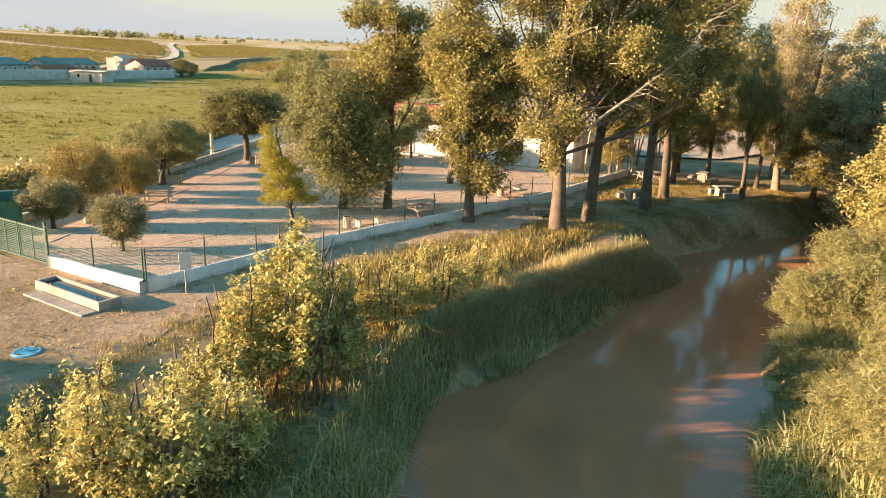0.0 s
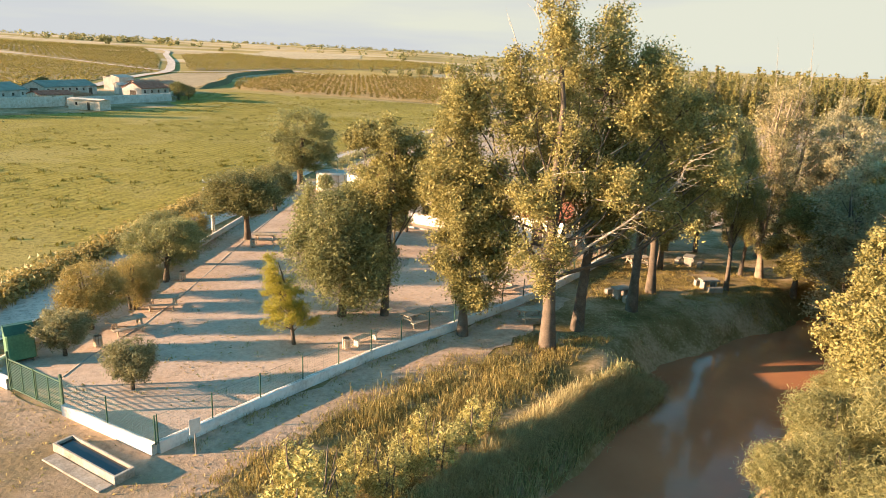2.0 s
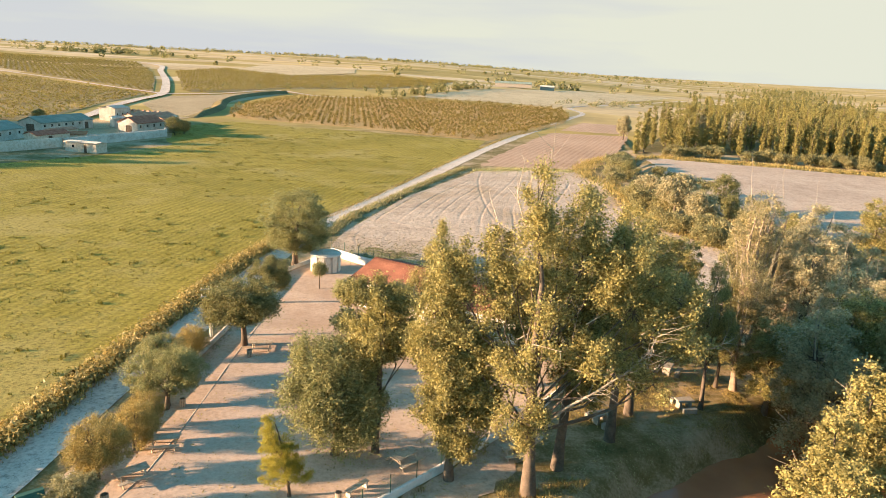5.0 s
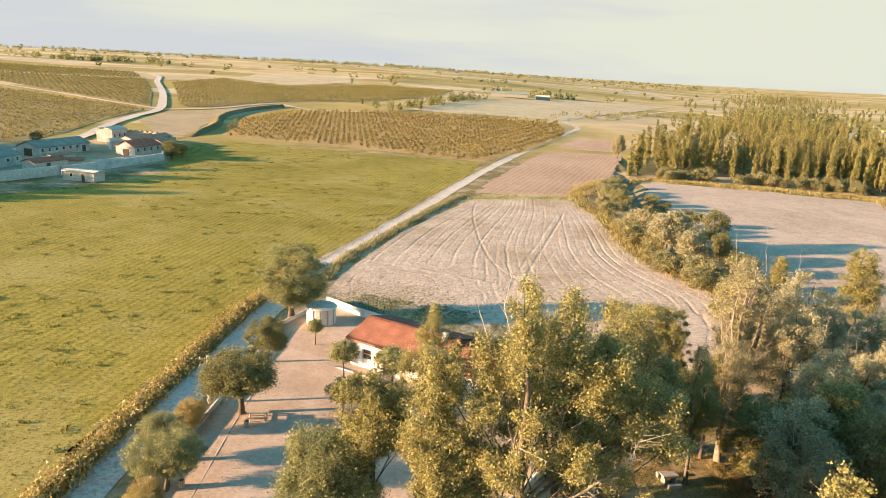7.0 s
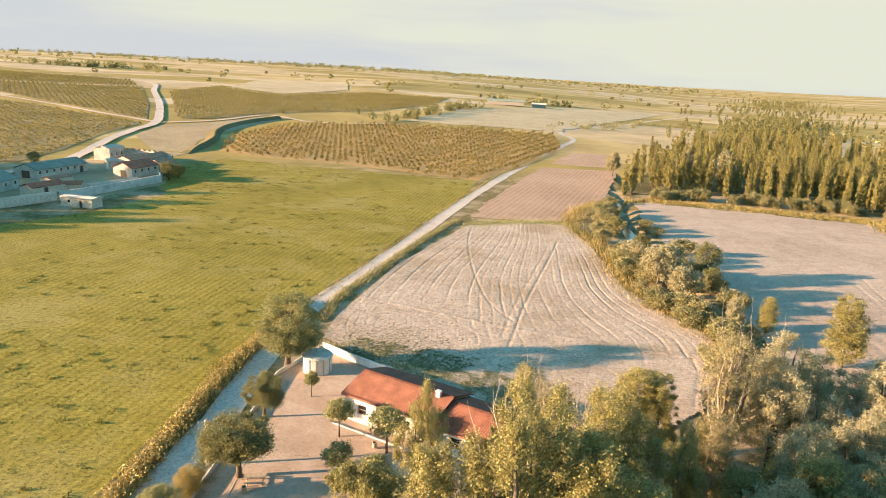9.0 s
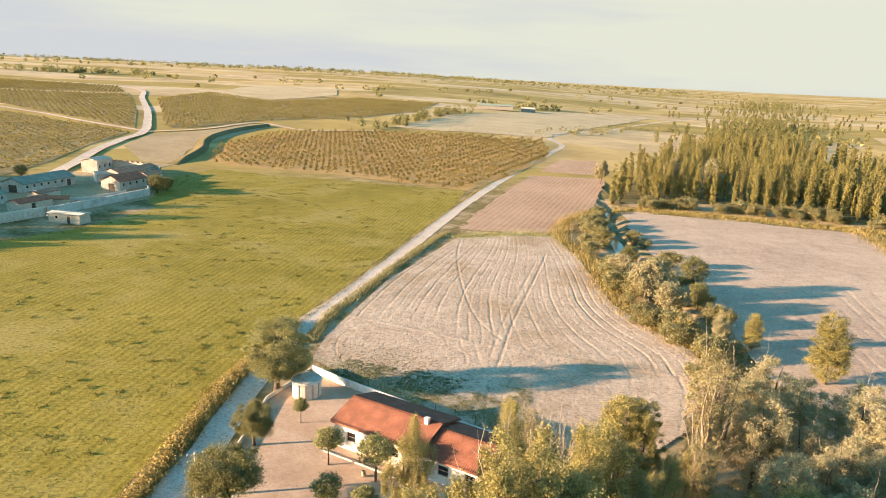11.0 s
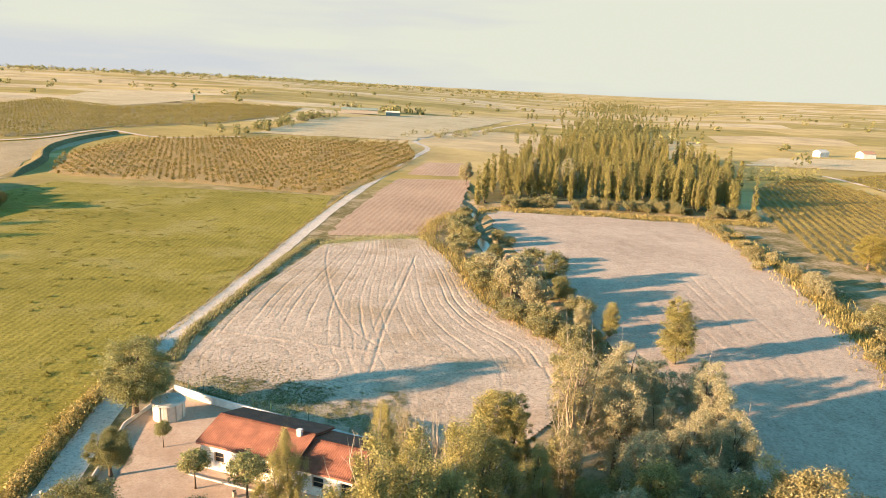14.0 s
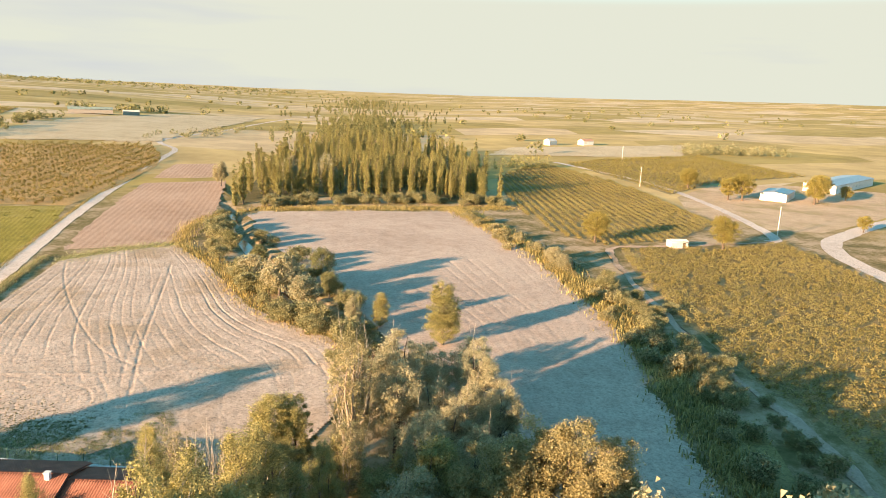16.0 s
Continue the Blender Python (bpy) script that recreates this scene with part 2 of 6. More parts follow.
L_LOMB = foliage("columnar_poplar_leaves", (0.099, 0.0968, 0.0337), (0.275, 0.244, 0.0812), (0.407, 0.352, 0.124), 0.36, clump=0.12)
L_SILVER = foliage("silver_poplar_leaves", (0.197, 0.184, 0.101), (0.384, 0.341, 0.186), (0.521, 0.459, 0.279), 0.38)
L_OLDOLIVE = foliage("olive_gold_poplar_leaves", (0.14, 0.12, 0.045), (0.31, 0.26, 0.11), (0.43, 0.36, 0.17), 0.4)
L_DARK = foliage("dark_elm_leaves", (0.0805, 0.0878, 0.0366), (0.207, 0.195, 0.0732), (0.354, 0.315, 0.128), 0.36)
L_ELM = foliage("elm_leaves", (0.092, 0.10, 0.04), (0.262, 0.252, 0.10), (0.43, 0.40, 0.17), 0.33)
L_PINE = foliage("bright_conifer_needles", (0.16, 0.155, 0.022), (0.36, 0.32, 0.05), (0.50, 0.43, 0.085), 0.45)
L_STONEPINE = foliage("golden_round_tree_leaves", (0.13, 0.112, 0.03), (0.29, 0.24, 0.062), (0.41, 0.335, 0.095), 0.4)
L_OLIVE = foliage("olive_leaves", (0.106, 0.104, 0.0463), (0.251, 0.233, 0.106), (0.437, 0.39, 0.212), 0.38)
L_TAMAR = foliage("rusty_feathery_leaves", (0.143, 0.116, 0.033), (0.33, 0.253, 0.077), (0.528, 0.407, 0.143), 0.3)
L_BUSH = foliage("hedge_leaves", (0.095, 0.0994, 0.0416), (0.26, 0.237, 0.104), (0.45, 0.395, 0.195), 0.42, 0.08)
L_GRASS = foliage("yellow_bank_grass", (0.112, 0.0984, 0.027), (0.306, 0.238, 0.0756), (0.524, 0.402, 0.151), 0.3, 0.12)
L_REED = foliage("green_reeds", (0.11, 0.128, 0.0524), (0.304, 0.293, 0.112), (0.635, 0.557, 0.281), 0.35, 0.12)
L_ARCH = foliage("arching_reed_leaves", (0.124, 0.144, 0.051), (0.321, 0.317, 0.124), (0.558, 0.53, 0.276), 0.4, 0.15)
L_SILVERGRASS = foliage("pale_seeding_grass", (0.20, 0.17, 0.07), (0.40, 0.325, 0.15), (0.60, 0.49, 0.25), 0.35, 0.2)
L_VINE = foliage("vine_leaves", (0.10, 0.086, 0.026), (0.25, 0.20, 0.062), (0.37, 0.295, 0.10), 0.42, 0.03)
L_DITCH = foliage("pale_ditch_scrub_leaves", (0.108, 0.102, 0.0426), (0.288, 0.245, 0.113), (0.468, 0.398, 0.208), 0.3, 0.1)
L_WILLOW = foliage("pale_willow_leaves", (0.107, 0.111, 0.0414), (0.279, 0.26, 0.104), (0.43, 0.393, 0.183), 0.45, 0.15)
L_HILLVINE = foliage("hillside_vine_leaves", (0.085, 0.075, 0.018), (0.225, 0.182, 0.045), (0.33, 0.265, 0.075), 0.4, 0.03)
L_CROP = foliage("crop_blades", (0.09, 0.085, 0.012), (0.16, 0.14, 0.02), (0.24, 0.20, 0.035), 0.3, 0.03)
L_ORCH = foliage("orchard_leaves", (0.10, 0.078, 0.018), (0.20, 0.15, 0.035), (0.29, 0.22, 0.06), 0.35, 0.03)
M_WHITE = surface("weathered_white_render", (0.46, 0.41, 0.35), (0.68, 0.64, 0.58), (0.78, 0.75, 0.70), 0.8, 9.0, 0.85, 0.01)
M_TILE = surface("red_clay_tiles", (0.0978, 0.0322, 0.0161), (0.167, 0.0575, 0.0299), (0.241, 0.0978, 0.0575), 0.9, 8.0, 0.8, 0.01)
M_OLDTILE = surface("old_brown_tiles", (0.26, 0.13, 0.08), (0.38, 0.22, 0.14), (0.48, 0.31, 0.21), 0.8, 8.0, 0.85, 0.02)
M_GREENPAINT = surface("green_painted_steel", (0.02, 0.05, 0.028), (0.035, 0.085, 0.045), (0.06, 0.125, 0.07), 2.0, 9.0, 0.5, 0.003)
M_BINGREEN = surface("faded_green_plastic", (0.05, 0.13, 0.06), (0.085, 0.19, 0.09), (0.13, 0.25, 0.13), 1.5, 9.0, 0.55, 0.003)
M_WOOD = surface("weathered_table_wood", (0.30, 0.22, 0.14), (0.46, 0.36, 0.25), (0.58, 0.48, 0.36), 3.0, 9.0, 0.8, 0.01)
M_STONE = surface("pale_stone", (0.21, 0.18, 0.143), (0.315, 0.277, 0.225), (0.405, 0.367, 0.307), 1.5, 9.0, 0.9, 0.02)
M_CONC = surface("weathered_concrete", (0.36, 0.32, 0.26), (0.50, 0.46, 0.39), (0.62, 0.58, 0.51), 1.2, 9.0, 0.9, 0.01)
M_OLDCONC = surface("stained_old_concrete", (0.17, 0.14, 0.106), (0.306, 0.264, 0.212), (0.425, 0.383, 0.323), 1.6, 8.0, 0.95, 0.02)
M_DARKGLASS = surface("dark_window_glass", (0.012, 0.014, 0.016), (0.02, 0.022, 0.024), (0.03, 0.032, 0.034), 1.0, 4.0, 0.12, 0.0)
M_RUST = surface("rusty_sheet", (0.20, 0.09, 0.04), (0.34, 0.16, 0.08), (0.42, 0.24, 0.14), 1.0, 8.0, 0.8, 0.01)
M_GREYROOF = surface("grey_green_sheet_roof", (0.13, 0.17, 0.14), (0.20, 0.25, 0.21), (0.28, 0.33, 0.28), 0.5, 9.0, 0.7, 0.01)
M_RUBBLE = surface("rubble_wall", (0.36, 0.28, 0.20), (0.52, 0.43, 0.33), (0.64, 0.55, 0.44), 1.6, 6.0, 0.95, 0.06)
M_LIME = surface("dull_limewash", (0.30, 0.255, 0.20), (0.47, 0.415, 0.345), (0.60, 0.55, 0.47), 0.5, 9.0, 0.9, 0.02)
M_REDTILE = surface("faded_red_tiles", (0.20, 0.075, 0.045), (0.31, 0.13, 0.08), (0.40, 0.20, 0.13), 0.8, 8.0, 0.85, 0.02)
M_STEEL = surface("galvanised_steel", (0.30, 0.30, 0.29), (0.42, 0.42, 0.40), (0.52, 0.52, 0.50), 2.0, 9.0, 0.45, 0.002, 0.7)


def water_material():
    m, nt, bsdf = nodes_of("muddy_water")
    v = mapped(nt, (1, 1, 1), 30)
    tone = noise_node(nt, v, 0.18, 4)
    nt.links.new(ramp_node(nt, tone, [(0.3, (0.32, 0.138, 0.07)), (0.7, (0.45, 0.20, 0.10))]), bsdf.inputs["Base Color"])
    bsdf.inputs["Roughness"].default_value, bsdf.inputs["IOR"].default_value = 0.08, 1.33
    bump_on(nt, bsdf, noise_node(nt, mapped(nt, (1, 0.5, 1), 40), 1.6, 3), 0.03, 0.25)
    return m


M_WATER = water_material()


# ---------------------------------------------------------------- geometry helpers
class Geo:
    """Vertices and faces, gathered and then made into one mesh."""

    def __init__(self):
        self.v, self.f, self.n = [], [], 0

    def add(self, v, f):
        v, f = np.asarray(v, float), np.asarray(f, int)
        self.v.append(v)
        self.f.append(f + self.n)
        self.n += len(v)

    def mesh(self, name, mat, smooth=False):
        me = bpy.data.meshes.new(name)
        if self.v:
            v = np.concatenate(self.v)
            loops = np.concatenate([f.ravel() for f in self.f])
            sizes = np.concatenate([np.full(len(f), f.shape[1]) for f in self.f])
            me.vertices.add(len(v))
            me.vertices.foreach_set("co", v.ravel())
            me.loops.add(len(loops))
            me.loops.foreach_set("vertex_index", loops)
            me.polygons.add(len(sizes))
            me.polygons.foreach_set("loop_start", np.concatenate([[0], np.cumsum(sizes)[:-1]]))
            if smooth:
                me.polygons.foreach_set("use_smooth", np.ones(len(sizes), bool))
            me.update(calc_edges=True)
        me.materials.append(mat)
        return me

    def tube(self, pts, radii, sides=6, cap=True):
        pts = np.asarray(pts, float)
        d = np.gradient(pts, axis=0)
        d /= np.linalg.norm(d, axis=1)[:, None] + 1e-9
        ref = np.where(np.abs(d[:, 2:3]) > 0.9, [[1.0, 0, 0]], [[0, 0, 1.0]])
        a = np.cross(d, ref)
        a /= np.linalg.norm(a, axis=1)[:, None]
        b = np.cross(d, a)
        ang = np.arange(sides) * 2 * math.pi / sides
        ring = pts[:, None] + np.asarray(radii, float)[:, None, None] * (np.cos(ang)[None, :, None] * a[:, None] + np.sin(ang)[None, :, None] * b[:, None])
        n = len(pts)
        i = (np.arange(n - 1)[:, None] * sides + np.arange(sides)[None]).ravel()
        j = (np.arange(n - 1)[:, None] * sides + (np.arange(sides)[None] + 1) % sides).ravel()
        self.add(ring.reshape(-1, 3), np.stack([i, j, j + sides, i + sides], 1))
        if cap:
            self.f.append(np.array([[(n - 1) * sides + k for k in range(sides)]]) + self.n - n * sides)

    def box(self, c, s, rz=0.0, m=None):
        x, y, z = np.asarray(s, float) / 2
        v = np.array([(i * x, j * y, k * z) for k in (-1, 1) for j in (-1, 1) for i in (-1, 1)])
        co, si = math.cos(rz), math.sin(rz)
        v = v @ np.array([[co, si, 0], [-si, co, 0], [0, 0, 1]]) + np.asarray(c, float)
        if m is not None:
            v = v @ np.array(m.to_3x3()).T + np.array(m.translation)
        self.add(v, [(0, 2, 3, 1), (4, 5, 7, 6), (0, 1, 5, 4), (2, 6, 7, 3), (0, 4, 6, 2), (1, 3, 7, 5)])

    def leaves(self, rng, pts, size, up=0.3, long=1.0):
        """One pointed leaf at each point."""
        n = len(pts)
        nrm = rng.normal(size=(n, 3))
        nrm[:, 2] = np.abs(nrm[:, 2]) + up
        nrm /= np.linalg.norm(nrm, axis=1)[:, None]
        a = np.cross(nrm, rng.normal(size=(n, 3)))
        a /= np.linalg.norm(a, axis=1)[:, None] + 1e-9
        b = np.cross(nrm, a)
        s = (size * rng.uniform(0.65, 1.35, n))[:, None]
        a, b = a * s * 0.66 * long, b * s * 0.84 / math.sqrt(long)
        v = np.stack([pts - a * 0.6 - b * 0.5, pts - a * 0.6 + b * 0.5, pts + a], 1).reshape(-1, 3)
        self.add(v, np.arange(3 * n).reshape(n, 3))

    def blades(self, rng, base, height, width, lean=0.35):
        """Tapered blades of grass, two quads each, bending to one side."""
        n = len(base)
        ang, h = rng.uniform(0, 2 * math.pi, n), height * rng.uniform(0.55, 1.25, n)
        side = np.stack([np.cos(ang), np.sin(ang), 0 * ang], 1) * (width * rng.uniform(0.7, 1.3, n) / 2)[:, None]
        l = rng.normal(size=(n, 2)) * lean
        mid = base + np.stack([l[:, 0] * h * 0.25, l[:, 1] * h * 0.25, h * 0.55], 1)
        top = base + np.stack([l[:, 0] * h, l[:, 1] * h, h * np.maximum(0.45, 1 - 0.6 * np.abs(l).sum(1))], 1)
        v = np.stack([base - side, base + side, mid + side * 0.8, mid - side * 0.8, top + side * 0.12, top - side * 0.12], 1).reshape(-1, 3)
        i = np.arange(n)[:, None] * 6
        self.add(v, np.concatenate([i + [0, 1, 2, 3], i + [3, 2, 4, 5]]))


def link(name, geo, mat, parent=None, label="", smooth=False):
    ob = new(name, geo.mesh(name, mat, smooth))
    if parent:
        ob.parent = parent
    if label:
        ob["label"] = label
    return ob


def part(name, bm, mat, parent, label=""):
    me = bpy.data.meshes.new(name)
    bm.to_mesh(me)
    bm.free()
    me.materials.append(mat)
    ob = new(name, me)
    ob.parent = parent
    if label:
        ob["label"] = label
    return ob


def thing(name, m=None, label="", category="", group="", kind=""):
    ob = new(name)
    if m is not None:
        ob.matrix_world = m
    return tagged(ob, label, category, group, kind)


def block(bm, c, s, rz=0.0, bevel=0.0):
    """A bevelled box into bm."""
    m = Matrix.Translation(c) @ Matrix.Rotation(rz, 4, "Z") @ Matrix.Diagonal((*s, 1))
    r = bmesh.ops.create_cube(bm, size=1, matrix=m)
    if bevel:
        es = list({e for v in r["verts"] for e in v.link_edges})
        bmesh.ops.bevel(bm, geom=es, offset=bevel, segments=1, affect="EDGES", profile=0.5)


def rod(bm, a, b, r, r2=None, sides=8):
    a, b = Vector(a), Vector(b)
    m = Matrix.Translation((a + b) / 2) @ (b - a).to_track_quat("Z", "Y").to_matrix().to_4x4()
    bmesh.ops.create_cone(bm, cap_ends=True, segments=sides, radius1=r, radius2=r if r2 is None else r2, depth=(b - a).length, matrix=m)


def smooth01(a, b, x):
    t = np.clip((x - a) / (b - a), 0, 1)
    return t * t * (3 - 2 * t)


def spline(pts, step):
    """A smooth line through plan points, resampled about every step metres."""
    p = np.asarray(pts, float)
    q = np.concatenate([[2 * p[0] - p[1]], p, [2 * p[-1] - p[-2]]])
    out = []
    for i in range(1, len(q) - 2):
        n = max(1, int(np.linalg.norm(q[i + 1] - q[i]) / step))
        for k in range(n):
            t = k / n
            a, b, c, d = q[i - 1], q[i], q[i + 1], q[i + 2]
            out.append(0.5 * (2 * b + (c - a) * t + (2 * a - 5 * b + 4 * c - d) * t * t + (3 * b - a - 3 * c + d) * t ** 3))
    out.append(p[-1])
    return np.array(out)


def to_line(x, y, line):
    """Distance to a plan line, and on which side (left: +1)."""
    best, side = np.full(np.shape(x), 1e9), np.zeros(np.shape(x))
    for a, b in zip(line[:-1], line[1:]):
        d = b - a
        t = np.clip(((x - a[0]) * d[0] + (y - a[1]) * d[1]) / (d @ d), 0, 1)
        dx, dy = x - a[0] - t * d[0], y - a[1] - t * d[1]
        r = np.hypot(dx, dy)
        near = r < best
        best, side = np.where(near, r, best), np.where(near, np.sign(d[0] * dy - d[1] * dx), side)
    return best, side


def inside(x, y, poly):
    hit = np.zeros(np.shape(x), bool)
    n = len(poly)
    for i in range(n):
        (x1, y1), (x2, y2) = poly[i], poly[(i + 1) % n]
        if y1 == y2:
            continue
        cross = ((y1 > y) != (y2 > y)) & (x < (x2 - x1) * (y - y1) / (y2 - y1) + x1)
        hit ^= cross
    return hit


# ---------------------------------------------------------------- the land
RIVER = spline([(1, -90), (2.5, -30), (3.3, 5), (3.9, 14.5), (5.4, 19.5), (9.0, 24.4), (13.2, 30.0), (17.0, 34.2), (21.2, 37.2), (26.5, 40.2), (32, 46), (37, 55), (43, 72), (47.5, 95),
                (47, 120), (51.5, 160), (61.5, 212), (80, 265)], 1.5)
WATER_Z = -1.8
RIDGE = spline([(-2.2, 18.6), (0.5, 21.4), (3.4, 25.0), (5.5, 27.4), (8.0, 29.9), (11.6, 33.0), (12.8, 35.0)], 1.5)      # the grassy lip of the near bank


def wobble(x, y, s, seed=0.0):
    """Cheap smooth unevenness, about -1 to 1."""
    return (np.sin(x * s + 1.3 + seed) * np.cos(y * s * 0.9 + 0.7 * seed) + 0.6 * np.sin(x * s * 2.3 - y * s * 1.7 + seed) + 0.4 * np.cos(x * s * 3.9 + y * s * 4.3)) / 2


def land(x, y):
    x, y = np.asarray(x, float), np.asarray(y, float)
    r, az = np.hypot(x, y), np.arctan2(x, y)
    hill = smooth01(0.45, -0.1, az) * smooth01(-2.2, -1.4, az)
    t = np.clip((r - 300) / 2100, 0, 1)
    z = hill * 36 * (1 - (1 - t) ** 1.7) + smooth01(2500, 4800, r) * (16 * (1 - hill) + 38 * smooth01(0.5, 1.15, az) * smooth01(2.2, 1.4, az)) + wobble(x, y, 0.006) * 3 * smooth01(350, 1500, r)
    box = (x > -40) & (x < 120) & (y > -110) & (y < 290)
    d = np.full(np.shape(x), 99.0)
    if np.any(box):
        dd, _ = to_line(x[box], y[box], RIVER)
        d[box] = dd
    d = d * (1 + 2.4 * smooth01(45, 66, y) + 0.5 * smooth01(19, 24, y) * smooth01(36, 32, y)) + wobble(x, y, 0.6) * 0.5
    z = z - 2.6 * (1 - smooth01(3.3, 7.0, d)) + wobble(x, y, 0.9, 2.0) * 0.10 * (1 - smooth01(9, 14, d))
    return z


def axis(lo, hi, step, far, grow=1.12):
    mid = list(np.arange(lo, hi + step / 2, step))
    out, s = [], step
    p = hi
    while p < far:
        s *= grow
        p += s
        out.append(min(p, far))
    back, s, p = [], step, lo
    while p > -far:
        s *= grow
        p -= s
        back.append(max(p, -far))
    return np.array(back[::-1] + mid + out)


def make_ground():
    gx, gy = axis(-16, 40, 0.7, 4800), axis(-6, 62, 0.7, 4800)
    X, Y = np.meshgrid(gx, gy)
    Z = land(X.ravel(), Y.ravel())
    g = Geo()
    nx, ny = len(gx), len(gy)
    i = (np.arange(ny - 1)[:, None] * nx + np.arange(nx - 1)[None]).ravel()
    g.add(np.stack([X.ravel(), Y.ravel(), Z], 1), np.stack([i, i + 1, i + 1 + nx, i + nx], 1))
    tagged(link("ground", g, M_LAND, smooth=True), "dry open farmland with scrub, rising to low hills", "ground", kind="structure")


make_ground()


def ragged(poly, step, amp, seed):
    """The same outline with an uneven edge."""
    rngr, out = np.random.default_rng(seed), []
    for (x1, y1), (x2, y2) in zip(poly, poly[1:] + poly[:1]):
        ln = math.hypot(x2 - x1, y2 - y1)
        n = max(1, int(ln / step))
        for k in range(n):
            o = rngr.normal() * amp if k else 0.0
            out.append((x1 + (x2 - x1) * k / n - (y2 - y1) / ln * o, y1 + (y2 - y1) * k / n + (x2 - x1) / ln * o))
    return out


def drape(name, poly, mat, label, off=0.03, cell=40.0, step=0.0, amp=0.3):
    """A field or yard laid on the land."""
    if step:
        poly = ragged(poly, step, amp, len(name))
    bm = bmesh.new()
    bm.faces.new([bm.verts.new((x, y, 0)) for x, y in poly])
    bmesh.ops.triangulate(bm, faces=bm.faces[:])
    xs, ys = [p[0] for p in poly], [p[1] for p in poly]
    for ax, lo, hi in ((0, min(xs), max(xs)), (1, min(ys), max(ys))):
        for c in np.arange(math.ceil(lo / cell) * cell, hi, cell):
            n = Vector((1, 0, 0)) if ax == 0 else Vector((0, 1, 0))
            bmesh.ops.bisect_plane(bm, geom=bm.verts[:] + bm.edges[:] + bm.faces[:], plane_co=n * float(c), plane_no=n)
    bmesh.ops.triangulate(bm, faces=bm.faces[:])
    co = np.array([v.co[:] for v in bm.verts])
    h = land(co[:, 0], co[:, 1])
    for v, zz in zip(bm.verts, h):
        v.co.z = zz + off
    for fc in bm.faces:
        if fc.normal.z < 0:
            fc.normal_flip()
    me = bpy.data.meshes.new(name)
    bm.to_mesh(me)
    bm.free()
    me.materials.append(mat)
    return tagged(new(name, me), label, "field", kind="structure")


def strip(name, pts, width, mat, label, off=0.06, step=4.0, ragged=0.15):
    line = spline(pts, step)
    d = np.gradient(line, axis=0)
    d /= np.linalg.norm(d, axis=1)[:, None]
    nrm = np.stack([-d[:, 1], d[:, 0]], 1)
    rng = np.random.default_rng(len(name) + int(width * 10))
    us = np.array([-0.5, -0.3, 0, 0.3, 0.5])
    w = width + 0 * line[:, 0]
    P = line[:, None] + nrm[:, None] * (us[None, :, None] * w[:, None, None])
    P[:, 0] += nrm * rng.normal(size=(len(line), 1)) * ragged
    P[:, -1] += nrm * rng.normal(size=(len(line), 1)) * ragged
    z = land(P[..., 0].ravel(), P[..., 1].ravel()).reshape(P.shape[:2]) + off
    z[:, 1] -= 0.025
    z[:, 3] -= 0.025
    g, n = Geo(), len(us)
    i = (np.arange(len(line) - 1)[:, None] * n + np.arange(n - 1)[None]).ravel()
    g.add(np.concatenate([P, z[..., None]], 2).reshape(-1, 3), np.stack([i, i + n, i + n + 1, i + 1], 1)[:, ::-1])
    return tagged(link(name, g, mat, smooth=True), label, "road", kind="structure")


GREEN = [(-27.5, 10), (-27, 38), (-26.3, 52), (-25, 63), (-23.5, 78), (-21.6, 88), (-18.3, 104), (-11.6, 124), (-1.7, 159), (13.2, 209), (19, 239), (-20, 251), (-54, 259),
         (-76, 269), (-88, 234), (-78, 206), (-70, 190), (-77, 165), (-90, 145), (-140, 100), (-190, 20), (-140, -60), (-40, -60)]
drape("field_green", GREEN, M_GREEN, "young green crop field with faint drill rows", step=3.0, amp=0.35)
LIGHT = [(-13, 89), (-12, 98), (-4.4, 127), (5, 150), (11, 165), (24, 170), (36.5, 171), (38, 150), (37.5, 133), (36.8, 117), (40, 104), (43, 96), (42.5, 88), (39, 79), (34, 72), (27, 66), (16, 66.5), (9, 68.8), (1, 75.5)]
PINK = [(13, 176), (16.5, 190), (30, 231), (46, 276), (66, 325), (74, 342), (96, 341), (85, 300), (75, 266), (62, 228), (48, 190), (39, 173)]
drape("field_reddish", PINK, M_PINK, "reddish stubble field with wheel tracks", step=3.0, amp=0.35)
RIGHT = [(69, 209), (98, 199), (127, 187), (119, 155), (110, 125), (98, 100), (87, 76), (72, 55), (59, 36), (48, 28), (40, 36), (42, 50), (47, 66), (50, 84), (52, 100), (54, 137), (59, 175), (64, 205)]
ORCH = [(-83, 284), (-92, 331), (-84, 380), (-64, 411), (-32, 422), (1, 428), (36, 433), (80, 432), (73, 372), (64, 336), (38, 276), (19.5, 239), (-31, 267)]
drape("field_orchard", ORCH, M_ORCH, "reddish soil of the young orchard", off=0.06)
BROWN = [(-96, 262), (-104, 275), (-131, 322), (-136, 366), (-117, 393), (-100, 440), (-86, 424), (-92, 393), (-99, 350), (-101, 316), (-93, 280)]
drape("field_fallow", BROWN, M_BROWN, "brown fallow field above the farmstead", off=0.08)
PARK = [(-10.3, 23.7), (-15.2, 26.3), (-18.6, 28.3), (-21, 29.8), (-19.9, 44), (-18, 60), (-16.5, 76), (-12.4, 85.5), (-8.4, 82), (7.7, 70), (17, 62), (16.2, 57), (10.1, 48), (7.3, 44.1), (1.25, 37.4), (-3.1, 33), (-5.9, 29.4)]
drape("park_yard", PARK, M_PARK, "swept bare soil of the picnic park", off=0.035, cell=6)
